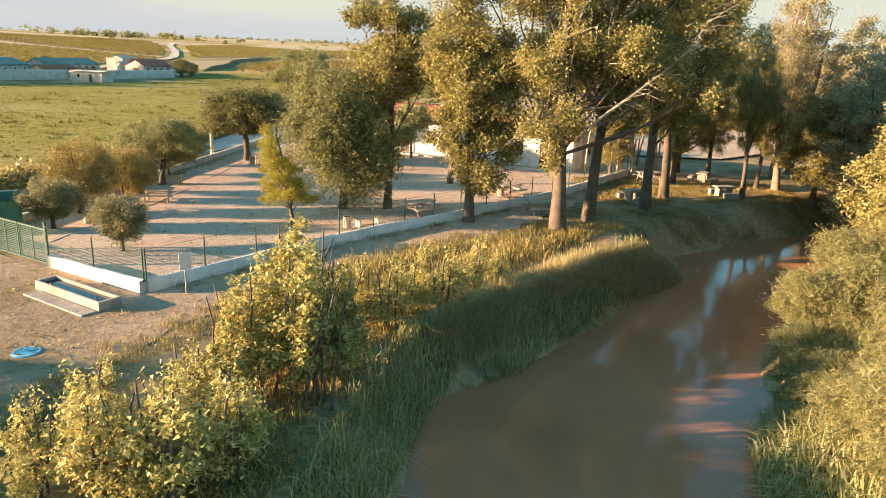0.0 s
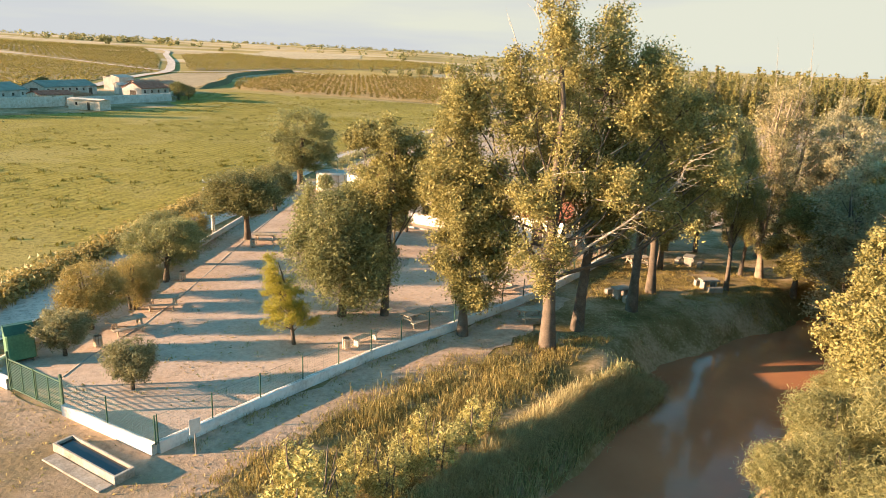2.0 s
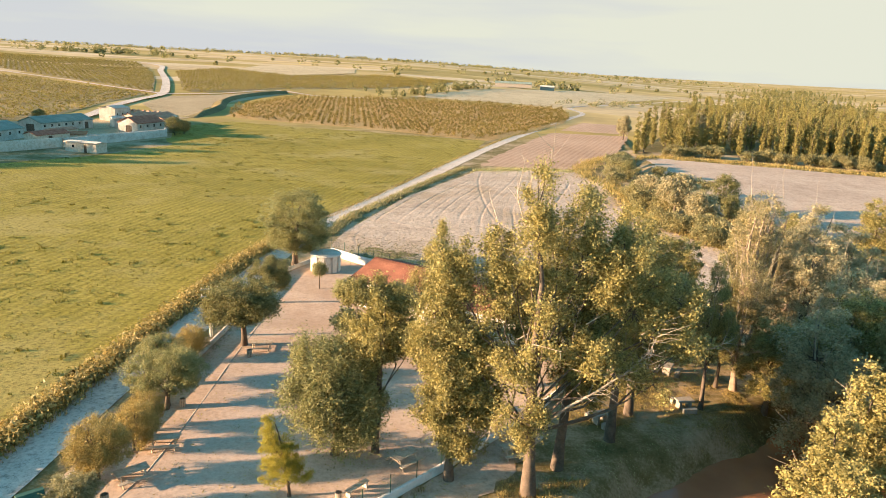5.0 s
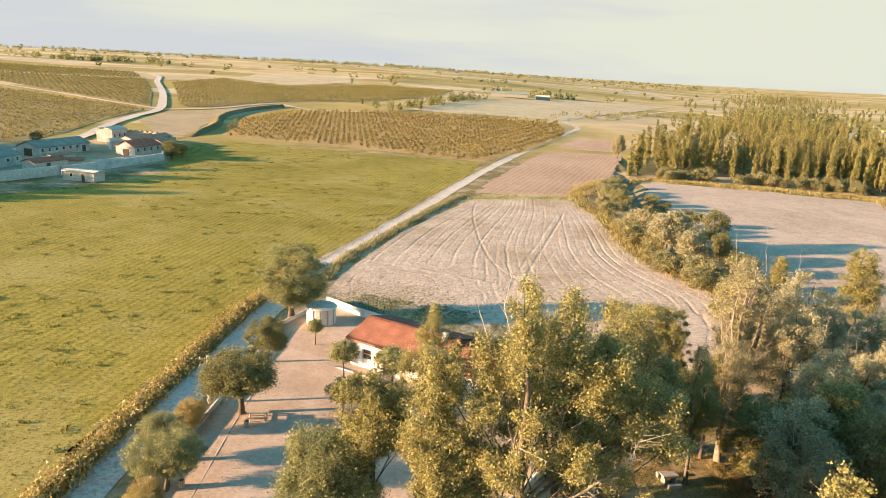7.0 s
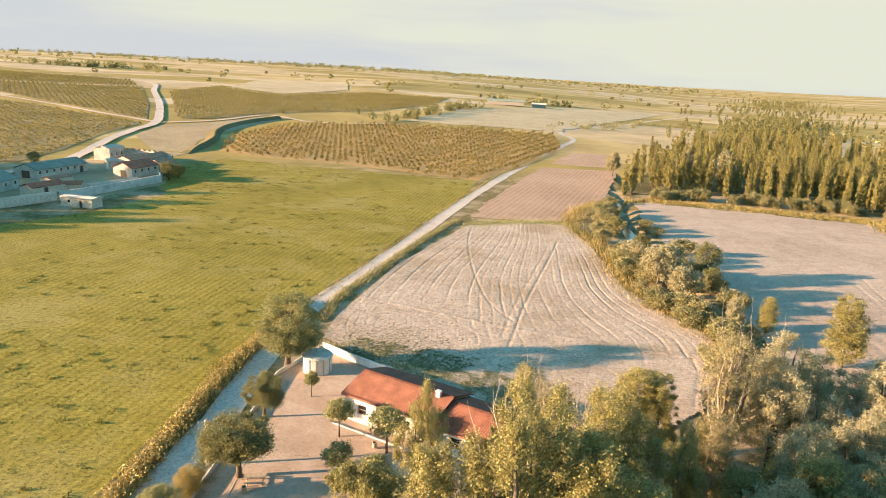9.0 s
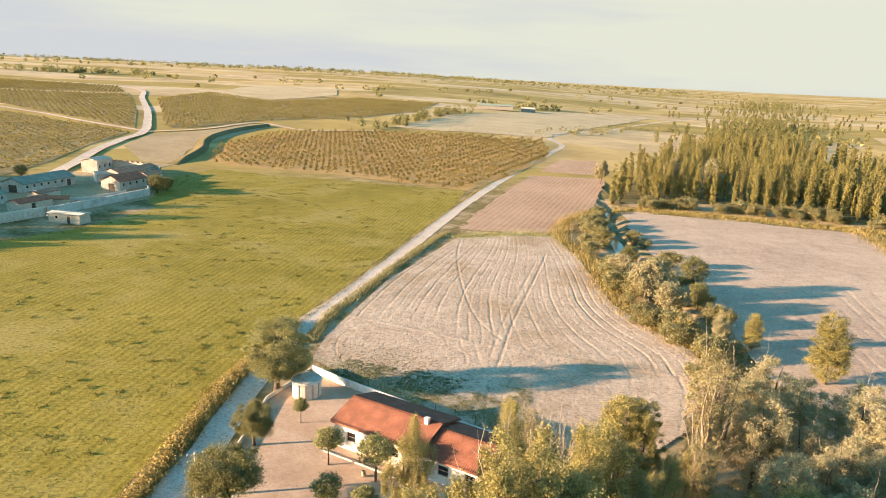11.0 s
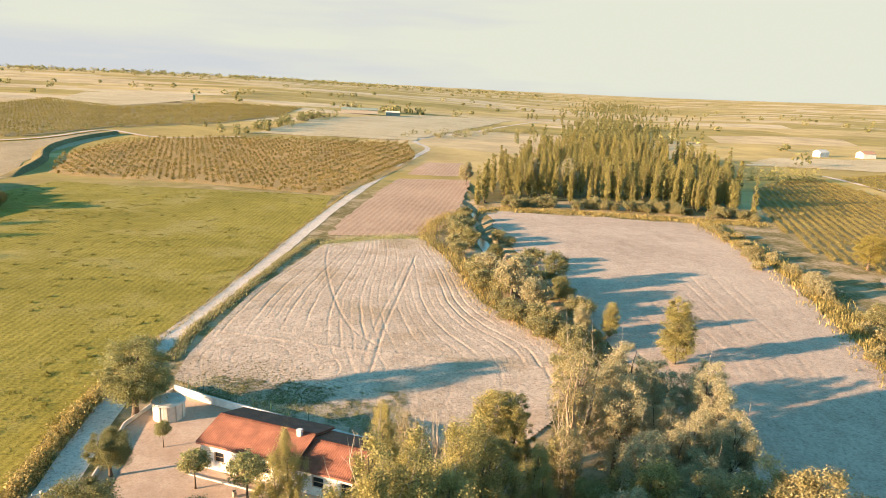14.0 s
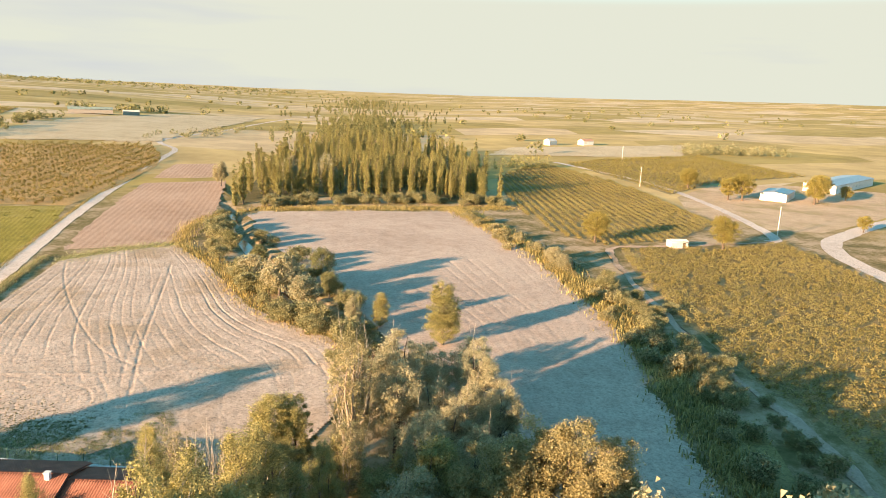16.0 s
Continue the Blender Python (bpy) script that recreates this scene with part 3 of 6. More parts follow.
YARD = [(-10.3, 23.5), (-15.2, 26.1), (-18.6, 28.1), (-22, 29.8), (-24, 26), (-24.5, -6), (-10.5, -6), (-10.6, 10), (-9.9, 14), (-8.6, 18.5), (-6.8, 22.8), (-3.8, 26.8), (-0.6, 30.5), (3.0, 34.0), (5.4, 36.8), (9.2, 43.5), (7.4, 43.9), (1.4, 37.1), (-3, 32.6), (-5.8, 29)]
drape("sandy_path", YARD, M_SAND, "bare sandy path outside the park wall", off=0.03, cell=3, step=0.8, amp=0.22)

strip("road", [(-25, -30), (-24.6, 10), (-24, 35), (-23, 46), (-21, 60), (-19.8, 70), (-19, 82), (-15.9, 102.5), (-9.3, 123.5), (0.5, 157), (15.7, 209), (34.3, 266), (55, 322), (72, 366), (88, 410), (89.5, 458), (120, 510), (158, 560), (241, 698), (420, 950)],
      3.4, M_ROAD, "pale dirt farm road with wheel ruts")
strip("track", [(-128, 200), (-122, 232), (-124, 249), (-131, 282), (-136, 310), (-139, 340), (-141, 372), (-158, 425), (-186, 500), (-226, 598), (-262, 690), (-320, 742), (-420, 770)], 4.6, M_ROAD, "pale dirt track climbing the hill", 0.5, 8)
strip("track", [(-141, 374), (-118, 400), (-100, 446), (-82, 432), (-62, 416), (-20, 430)], 3.0, M_ROAD, "pale dirt track along the fallow field", 0.45, 8)
strip("track", [(-141, 376), (-189, 410), (-236, 446), (-330, 505), (-480, 575)], 3.4, M_ROAD, "pale dirt track between vineyards", 0.45, 8)
drape("field_pale_hill", [(-203, 846), (-96, 882), (-84, 773), (-138, 640), (-193, 676)], M_FARSOIL, "pale bare field on the far slope", 0.3, 40)
drape("field_pale_far", [(-15, 458), (86, 452), (134, 543), (262, 770), (157, 765), (60, 640), (4, 512)], M_FARSOIL, "pale bare fields beyond the orchard", 0.25, 40, 8.0, 1.5)
drape("field_pale_plain", [(266, 359), (403, 316), (516, 404), (321, 405)], M_FARSOIL, "pale bare field in the plain beyond the wood", 0.2, 40, 8.0, 1.5)


def make_water():
    """The river's surface, a sheet inside the channel."""
    line = RIVER[::2]
    d = np.gradient(line, axis=0)
    d /= np.linalg.norm(d, axis=1)[:, None]
    nrm = np.stack([-d[:, 1], d[:, 0]], 1)
    us = np.linspace(-6.6, 6.6, 7)
    P = line[:, None] + nrm[:, None] * us[None, :, None] * (1 - 0.78 * smooth01(45, 66, line[:, 1]))[:, None, None]
    g = Geo()
    i = (np.arange(len(line) - 1)[:, None] * 7 + np.arange(6)[None]).ravel()
    g.add(np.concatenate([P, np.full((*P.shape[:2], 1), WATER_Z)], 2).reshape(-1, 3), np.stack([i, i + 7, i + 8, i + 1], 1)[:, ::-1])
    tagged(link("water", g, M_WATER), "still brown muddy river water", "river", kind="structure")


make_water()


def furrowed(name, poly, mat, label, edges, step, spacing, depth, width, ruts=(), crease=None, arcs=(), half=False, seed=1):
    """A worked field with real furrows that fan from one edge to the other, deeper wheel ruts, a headland crease and turning arcs."""
    P = np.array(poly)
    gx, gy = np.arange(P[:, 0].min() - step, P[:, 0].max() + 2 * step, step), np.arange(P[:, 1].min() - step, P[:, 1].max() + 2 * step, step * 2.4)
    X, Y = np.meshgrid(gx, gy)
    keep = inside(X, Y, poly)
    rngf = np.random.default_rng(seed)
    e1, e2 = spline(edges[0], 4.0), spline(edges[1], 4.0)
    d1, d2 = to_line(X, Y, e1)[0], to_line(X, Y, e2)[0]
    W = np.linalg.norm(e1[len(e1) // 2] - e2[len(e2) // 2])
    u = d1 / (d1 + d2) * W + 0.25 * wobble(X, Y, 0.11, 2.0) + 0.06 * wobble(X, Y, 0.9)
    fade = 0.25 + 0.75 * smooth01(-0.7, 0.4, wobble(X, Y, 0.06, 3.0) + 0.7 * wobble(X, Y * 0.3, 0.8, 1.0))
    if crease is not None:
        dc, side = to_line(X, Y, np.array(crease, float))
        below = side < 0
        u = np.where(below, u * 0.93 + 0.6, u)
        fade = np.where(below, fade * (1.0 if half else 0.75), fade * (0.12 if half else 1.0))
    for ax, ay, ar in arcs:
        r = np.hypot(X - ax, (Y - ay) * 0.8)
        near = r < ar
        u, fade = np.where(near, r * 1.1, u), np.where(near, 0.55, fade)
    k = np.round(u / spacing)
    ph = u - k * spacing
    amp = rngf.uniform(0.1, 1.0, 400)[np.abs(k).astype(int) % 400]
    Z = 0.15 - depth * np.exp(-(ph / width) ** 2) * fade * amp + 0.15 * depth * np.exp(-((ph - 0.35) / 0.2) ** 2) * fade * amp
    Z += 0.010 * wobble(X, Y, 2.1) + 0.008 * rngf.normal(size=X.shape)
    for pts, deep in ruts:
        dd, _ = to_line(X, Y, spline(pts, 2.0))
        Z -= deep * np.exp(-((dd + 0.04 * wobble(X, Y, 1.7)) / 0.16) ** 2) * (0.7 + 0.3 * wobble(X, Y, 0.6, 1.0))
        Z += 0.12 * deep * np.exp(-((dd - 0.5) / 0.2) ** 2)
    if crease is not None:
        Z += 0.06 * np.exp(-(dc / 0.3) ** 2)
    Z = np.maximum(Z, 0.006)
    idx = -np.ones(X.shape, int)
    cell = keep[:-1, :-1] & keep[1:, :-1] & keep[:-1, 1:] & keep[1:, 1:]
    use = np.zeros(X.shape, bool)
    for a in (slice(None, -1), slice(1, None)):
        for b in (slice(None, -1), slice(1, None)):
            use[a, b] |= cell
    idx[use] = np.arange(use.sum())
    q = np.stack([idx[:-1, :-1][cell], idx[:-1, 1:][cell], idx[1:, 1:][cell], idx[1:, :-1][cell]], 1)
    g = Geo()
    g.add(np.stack([X[use], Y[use], Z[use] + 0.03], 1), q)
    tagged(link(name, g, mat, smooth=True), label, "field", kind="structure")


RUT_A = [(12.5, 164), (10.9, 152), (10.2, 138), (10.3, 123), (11.0, 111), (12.2, 104), (14.6, 98)]
RUT_B = [(31, 152), (29.4, 146), (22.8, 124.2), (17.1, 105.6), (13.5, 91.5), (11.0, 82.2), (8.5, 70)]
furrowed("field_pale", LIGHT, M_STUBBLE, "pale worked field with curving furrows and wheel tracks",
         ([(-14, 70), (-13, 89), (-12, 98), (-4.4, 127), (5, 150), (11, 165), (16, 185)], [(34, 62), (43, 80), (44.5, 95), (40, 106), (38, 117), (38.5, 133), (39, 150), (38, 185)]),
         0.17, 1.5, 0.075, 0.13, ((RUT_A, 0.06), (RUT_B, 0.075), ([(x - 1.5, y) for x, y in RUT_B[1:5]], 0.045)), [(-12, 109), (-8.5, 106.8), (12.4, 95.8), (30, 89), (44, 84)], ((-2, 95, 9), (4.5, 90.5, 5)))
furrowed("field_harvested", ragged(RIGHT, 3.0, 0.5, 3), M_RIGHT, "bare harvested field beside the river trees",
         ([(44, 30), (47, 66), (52, 100), (54, 137), (60, 180), (66, 220)], [(50, 20), (73, 55), (88, 76), (99, 100), (111, 125), (120, 155), (130, 200)]),
         0.30, 2.1, 0.07, 0.2, (), [(50, 149), (64.5, 142.8), (87.3, 132.7), (110.6, 123.5), (125, 117)], ((70, 127, 10),), True, 4)


# ---------------------------------------------------------------- trees
def ellipsoid_points(rng, n, lobes, shell=0.45):
    """Points towards the outside of a crown made of ellipsoids (x, y, z, rx, ry, rz)."""
    L = np.array(lobes, float)
    wgt = L[:, 3] * L[:, 4] + L[:, 3] * L[:, 5] + L[:, 4] * L[:, 5]
    k = rng.choice(len(L), n, p=wgt / wgt.sum())
    d = rng.normal(size=(n, 3))
    d /= np.linalg.norm(d, axis=1)[:, None]
    r = shell + (1 - shell) * rng.uniform(0, 1, n) ** 0.6
    return L[k, :3] + d * r[:, None] * L[k, 3:], k


def make_tree(name, seed, lobes, bole, r0, clumps, per, spread, leaf, bark, leafmat, limbs=14, label="", category="tree", droop=0.0, up=0.3, lean=(0, 0), bare=0, stems=1, top=None, long=1.0, group="", tall=0.8):
    """A tree: tapered trunk and limbs, and a crown of many leaves in uneven clumps. bare: pale dead boughs that stick out."""
    rng = np.random.default_rng(seed)
    root = thing(name, None, label, category, group)
    L = np.array(lobes, float)
    hi = top or (L[:, 2] + L[:, 5]).max() * 0.9
    cen, kin = ellipsoid_points(rng, clumps, lobes)
    woods = [Geo()]
    axes = []
    for s in range(stems):
        n = 9
        t = np.linspace(0, 1, n)
        off = np.array([0, 0]) if stems == 1 else rng.normal(size=2) * 0.25
        fan = np.array([0, 0]) if stems == 1 else rng.normal(size=2) * hi * 0.10
        w = np.cumsum(rng.normal(size=(n, 2)) * 0.018 * hi, 0) * t[:, None]
        line = np.concatenate([off + np.outer(t, fan) + np.outer(t ** 1.3, lean) + w, (t * hi)[:, None]], 1)
        line[0, 2] = -0.25
        rad = r0 * (1 - t) ** 0.8 * 0.92 + 0.02
        rad[0] *= 1.35
        if s:
            woods.append(Geo())
        woods[-1].tube(line, rad, 9)
        axes.append(line)
    if limbs:
        hub, own = [], []
        for lx, ly, lz, rx, ry, rz in L:
            which = rng.integers(len(axes))
            line = axes[which]
            c = np.array([lx, ly, lz - rz * 0.15])
            z0 = np.clip(c[2] * rng.uniform(0.40, 0.62), bole * 0.8, hi * 0.85)
            a = np.array([np.interp(z0, line[:, 2], line[:, k]) for k in range(3)])
            far = np.linalg.norm(c - a)
            m = (a + c) / 2 + np.array([0, 0, -0.10 * far]) + rng.normal(size=3) * 0.05 * far
            m2 = a * 0.25 + c * 0.75 + np.array([0, 0, -0.04 * far]) + rng.normal(size=3) * 0.03 * far
            rr = max(0.025, r0 * 0.22 * (1 - z0 / hi) + 0.02)
            woods[which].tube([a, m, m2, c], [rr, rr * 0.75, rr * 0.5, rr * 0.3], 6, False)
            hub.append(c)
            own.append(which)
        for i in rng.permutation(len(cen))[:limbs]:
            h = hub[kin[i]]
            c = cen[i]
            far = np.linalg.norm(c - h)
            m = (h + c) / 2 + rng.normal(size=3) * 0.08 * far
            rr = max(0.012, r0 * 0.10)
            woods[own[kin[i]]].tube([h, m, c], [rr, rr * 0.65, 0.006], 4, False)
    for wood in woods:
        link("trunk", wood, bark, root, smooth=True)
    if bare:
        for i in rng.permutation(len(cen))[:bare]:
            dead = Geo()
            c = cen[i]
            ctr = L[0, :3] * [1, 1, 0.6]
            d = c - ctr
            d /= np.linalg.norm(d)
            d[2] += 0.5
            a, b = c - d * 1.2, c + d * rng.uniform(0.8, 1.8)
            m = (a + b) / 2 + rng.normal(size=3) * 0.2
            dead.tube([a, m, b], [0.035, 0.024, 0.007], 4, False)
            for k in range(6):
                f = rng.uniform(0.4, 1.9)
                p = a + (m - a) * f if f < 1 else m + (b - m) * (f - 1)
                e = p + (d + rng.normal(size=3) * 0.6) * rng.uniform(0.4, 1.0)
                dead.tube([p, (p + e) / 2 + rng.normal(size=3) * 0.06, e], [0.016, 0.011, 0.004], 3, False)
            link("dead_bough", dead, M_DEAD, root, "bleached leafless bough", True)
    g = Geo()
    cnt = rng.integers(int(per * 0.5), int(per * 1.5) + 1, len(cen))
    rad = spread * rng.uniform(0.6, 1.4, len(cen))
    pts = np.repeat(cen, cnt, 0)
    d = rng.normal(size=pts.shape)
    d *= np.repeat(rad, cnt)[:, None] * 0.55
    d[:, 2] *= tall
    if droop:
        d[:, 2] -= np.abs(rng.normal(size=len(d))) * droop
    pts = pts + d
    pts = pts[pts[:, 2] > 0.12]
    g.leaves(rng, pts, leaf, up, long)
    link("crown", g, leafmat, root)
    return root


def place(ob, x, y, rz=0.0, s=1.0, sz=None, z=None):
    zz = float(land([x], [y])[0]) if z is None else z
    ob.matrix_world = Matrix.Translation((x, y, zz)) @ Matrix.Rotation(radians(rz), 4, "Z") @ Matrix.Diagonal((s, s, sz or s, 1))
    return ob


def again(ob, x, y, rz=0.0, s=1.0, sz=None, z=None, label=""):
    zz = float(land([x], [y])[0]) if z is None else z
    sc = ob.scale.copy()
    c = copy_thing(ob, Matrix.Translation((x, y, zz)) @ Matrix.Rotation(radians(rz), 4, "Z") @ Matrix.Diagonal((s / sc.x, s / sc.y, (sz or s) / sc.z, 1)))
    if label:
        c["label"] = label
    return c


# the tall black poplars by the water
big = make_tree("poplar_tree", 1, [(-0.8, 0, 17.3, 0.85, 0.85, 1.92), (-0.6, 0, 15, 1.22, 1.22, 1.8), (1.9, 0.5, 16.3, 0.98, 0.98, 1.8), (2, 0.4, 14, 1.34, 1.34, 1.8), (3.5, 0, 13.4, 1.22, 1.22, 1.68),
                                   (-2.6, 1, 14, 1.1, 1.1, 1.92), (-2.8, 0.8, 11.6, 1.34, 1.34, 1.56), (-4.8, 1.4, 13, 1.1, 1.1, 1.92), (-5.6, 1.2, 11, 1.3, 1.3, 1.5), (-5.3, 1.2, 13.4, 1.5, 1.3, 2.0), (4.0, 0.3, 14.6, 1.3, 1.3, 1.5), (5.7, 0.4, 12.9, 1.4, 1.3, 1.3), (-1.5, 0.5, 12.7, 1.3, 1.2, 1.6), (7.6, 0.4, 12.0, 1.2, 1.2, 1.0), (-4.2, 0.8, 9.2, 1.22, 1.22, 1.32),
                                   (0.2, -0.5, 12.2, 1.46, 1.34, 1.56), (0, -0.8, 9.8, 1.34, 1.22, 1.2), (-1.6, -0.4, 8, 1.22, 1.22, 1.08), (-1.2, -1.2, 5.7, 1.59, 1.46, 1.32), (-0.5, -1, 4.4, 0.98, 0.98, 0.72),
                                   (4.9, 0.3, 11.6, 1.46, 1.46, 1.32), (6.7, 0.5, 10.6, 1.46, 1.46, 1.2), (8.3, 0.6, 9.6, 1.22, 1.22, 1.08), (2.4, -1, 9.2, 1.22, 1.22, 1.08), (4.4, -0.6, 8.2, 1.22, 1.22, 0.96), (6.3, -0.4, 7.6, 1.22, 1.22, 0.84), (0.5, 2, 10, 1.59, 1.59, 2.16), (-2.4, 2.2, 8.4, 1.59, 1.59, 1.56)],
                5.0, 0.40, 430, 270, 0.46, 0.115, M_BARK, L_POPLAR, 180, "tall fan-shaped black poplar with pale trunk beside the river bank", bare=26, tall=1.2)
place(big, 6.3, 35.2)
# its long dead limb
limb_geo = Geo()
rngl = np.random.default_rng(5)
lpts = np.array([(0.6, -0.2, 4.8), (1.6, -0.6, 6.0), (3.0, -1.0, 7.2), (4.6, -1.2, 8.6), (5.6, -1.0, 9.6), (6.4, -0.8, 11.4)])
limb_geo.tube(lpts, [0.09, 0.08, 0.065, 0.045, 0.028, 0.010], 7, False)
for k in range(70):
    t = rngl.uniform(0.15, 0.95)
    p = np.array([np.interp(t, np.linspace(0, 1, 6), lpts[:, i]) for i in range(3)])
    e = p + np.array([rngl.uniform(-0.5, 1.5), rngl.normal() * 0.7, rngl.uniform(-0.6, 1.1)])
    limb_geo.tube([p, (p + e) / 2 + rngl.normal(size=3) * 0.15, e], [0.022, 0.013, 0.005], 4, False)
link("dead_limb", limb_geo, M_DEAD, big, "long bleached dead limb with bare twigs", True)
big2 = make_tree("poplar_tree", 2, [(0, 0, 9, 1.8, 1.8, 3.4), (0.4, 0, 14.6, 1.2, 1.2, 3.4), (-1.0, 0.6, 13, 1.1, 1.1, 3.0), (2.4, 0.5, 11.5, 1.4, 1.4, 2.8), (-2.5, 0.8, 10.4, 1.4, 1.4, 2.8), (0.4, -2.2, 9.6, 1.5, 1.5, 2.6), (0.3, 2.3, 10.4, 1.5, 1.5, 2.8), (1.6, -1.4, 6.6, 1.4, 1.4, 1.6)], 5.2, 0.34, 210, 270, 0.48, 0.118, M_BARK, L_POPLAR, 110,
                 "tall black poplar with yellowing crown beside the wall", bare=12, tall=1.3)
place(big2, 8.5, 38.2)
pop2 = make_tree("poplar_tree", 3, [(0.5, 0, 2.4, 1.1, 1.1, 1.1), (0.7, 0, 3.8, 1.6, 1.5, 1.6), (-0.6, 0, 4.8, 1.6, 1.5, 1.7), (1.2, 0, 5.8, 1.5, 1.5, 1.7), (-0.4, -0.3, 7.0, 1.6, 1.6, 1.7), (0.6, 0, 8.2, 1.4, 1.4, 1.7), (-1.4, 0.2, 8.6, 1.3, 1.3, 1.4), (-0.2, 0, 9.8, 0.9, 0.9, 1.2)],
                 1.4, 0.28, 210, 390, 0.48, 0.112, M_BARK, L_POPLAR, 70, "leafy poplar standing over the park wall", lean=(-0.5, 0.1), top=9.6)
place(pop2, 1.7, 36.5)
pop3 = make_tree("poplar_tree", 4, [(0, 0, 10.6, 1.3, 1.3, 1.5), (-1.3, 0.2, 9.8, 1.2, 1.2, 1.4), (1.3, 0.2, 9.2, 1.5, 1.5, 1.7), (0.2, 0, 7.8, 1.6, 1.6, 1.8), (2.0, 0, 7.4, 1.3, 1.3, 1.5), (-0.9, 0, 6.4, 1.3, 1.3, 1.3)],
                 4.2, 0.22, 150, 350, 0.48, 0.112, M_BARK, L_POPLAR, 50, "upright poplar behind the drooping elm")
place(pop3, -2.9, 39.2)
for x, y, rz, s, sz in ((12.7, 41.8, 70, 0.95, 0.90), (15.0, 45.5, 200, 0.9, 0.82), (8.4, 49.8, 250, 0.62, 0.80), (0.8, 48.2, 20, 0.55, 0.74), (20.8, 46.8, 130, 0.5, 0.64), (23.4, 50.6, 310, 0.45, 0.52)):
    again(big2, x, y, rz, s, sz, label="tall black poplar in the riverside grove")
for x, y, rz, s, sz in ((17.5, 51.5, 30, 0.6, 0.52),):
    again(big, x, y, rz, s, sz, label="tall black poplar in the riverside grove")

# white poplars and half-dead trees of the thicket
silver = make_tree("white_poplar_tree", 11, [(0, 0, 6, 3.0, 3.0, 4.0), (0.6, 0.4, 9.5, 2.2, 2.2, 3.4), (-1.6, 0, 7.6, 2.0, 2.0, 2.8)], 1.2, 0.24, 180, 180, 0.50, 0.13, M_BARK, L_SILVER, 60, "silvery white poplar in the thicket", bare=5)
place(silver, 36.0, 62.0, 0, 1.1, 1.04)
for x, y, rz, s, sz in ((40.8, 63.0, 50, 1.1, 1.04), (38.0, 56.5, 130, 1.0, 0.92), (33.0, 57.0, 220, 1.0, 0.95), (43.5, 57.0, 80, 0.95, 1.0), (35.0, 50.0, 10, 0.95, 0.95), (43.5, 69.0, 150, 0.9, 0.75), (39.0, 70.5, 260, 0.85, 0.62), (46.5, 63.5, 320, 0.85, 0.80), (34.6, 44.8, 190, 0.95, 1.0), (31.0, 47.5, 60, 0.95, 1.08), (38.5, 51.5, 110, 0.9, 1.0), (26.2, 41.2, 80, 1.15, 1.0), (41.5, 50.5, 200, 0.8, 0.85)):
    again(silver, x, y, rz, s, sz)
olivey = make_tree("white_poplar_tree", 12, [(0, 0, 5, 2.9, 2.9, 3.2), (-1.2, 0, 8, 2.1, 2.1, 3.0), (1.6, 0.2, 7.6, 2.0, 2.0, 2.8)], 1.0, 0.22, 240, 220, 0.50, 0.12, M_BARK, L_OLDOLIVE, 40, "bushy pale-leaved poplar by the far bank")
place(olivey, 33.4, 39.4, 0, 1.25, 1.2)
again(olivey, 38.0, 37.8, 120, 1.3, 1.2)
again(olivey, 41.6, 35.6, 220, 1.0, 1.0)
again(olivey, 30.9, 40.9, 300, 0.95, 1.08)
# unseen riverside trees, added to cast shade on the harvested field and the vines
shady = make_tree("white_poplar_tree", 16, [(0, 0, 5, 3.1, 3.1, 3.4), (-1.2, 0, 8, 2.4, 2.4, 3.0), (1.6, 0.2, 7.6, 2.2, 2.2, 2.8)], 1.0, 0.22, 220, 44, 0.6, 0.32, M_BARK, L_SILVER, 14, "unseen pale-leaved poplar in the riverside belt, added for its shade", group="riverside belt trees")
place(shady, 36, 25, 70, 1.15, 1.2)
for x, y, rz, s, sz in ((34, 17, 160, 1.2, 1.6), (43, 17, 250, 1.2, 1.38), (40, 8, 10, 1.3, 1.6), (28.5, 28, 300, 1.0, 1.2), (33, 31, 200, 0.95, 0.9), (41, 23.5, 40, 1.1, 1.0), (40, 30, 80, 0.9, 0.72),
                        (45.5, 25, 130, 0.9, 0.76), (50, 18.5, 220, 1.1, 0.9), (53, 12, 310, 1.2, 1.5), (47, 9, 20, 1.2, 1.55), (61, 15, 90, 1.3, 1.5), (58, 8, 180, 1.3, 1.6), (66, 10, 10, 1.3, 1.4)):
    again(shady, x, y, rz, s, sz)
green_bushy = make_tree("poplar_tree", 13, [(0, 0, 6.2, 2.8, 2.8, 4.2), (0.4, 0, 9.6, 1.9, 1.9, 2.8)], 1.2, 0.24, 180, 230, 0.50, 0.125, M_BARK, L_POPLAR, 40, "yellowing poplar in the thicket")
place(green_bushy, 19.8, 57.5, 0, 0.9, 0.88)
for x, y, rz, s, sz in ((22.3, 57.2, 100, 0.75, 0.86), (30.0, 49.0, 30, 0.9, 0.72), (26.0, 47.5, 230, 0.9, 0.62), (29.5, 44.5, 300, 1.0, 1.05), (13.5, 54.5, 50, 0.6, 0.42)):
    again(green_bushy, x, y, rz, s, sz)
rusty = make_tree("half_dead_poplar", 14, [(0, 0, 6.0, 1.7, 1.7, 3.2), (-0.6, 0, 9.6, 1.6, 1.6, 3.2), (0.9, 0.3, 10.2, 1.4, 1.4, 3.0)], 3.2, 0.27, 170, 80, 0.42, 0.11, M_PALEBARK, L_DITCH, 60, "half-dead poplar with rusty leaves and bare twigs", bare=16, stems=2)
place(rusty, 27.6, 56.5, 0, 1.1, 1.12)
again(rusty, 29.4, 59.0, 100, 1.1, 1.1)
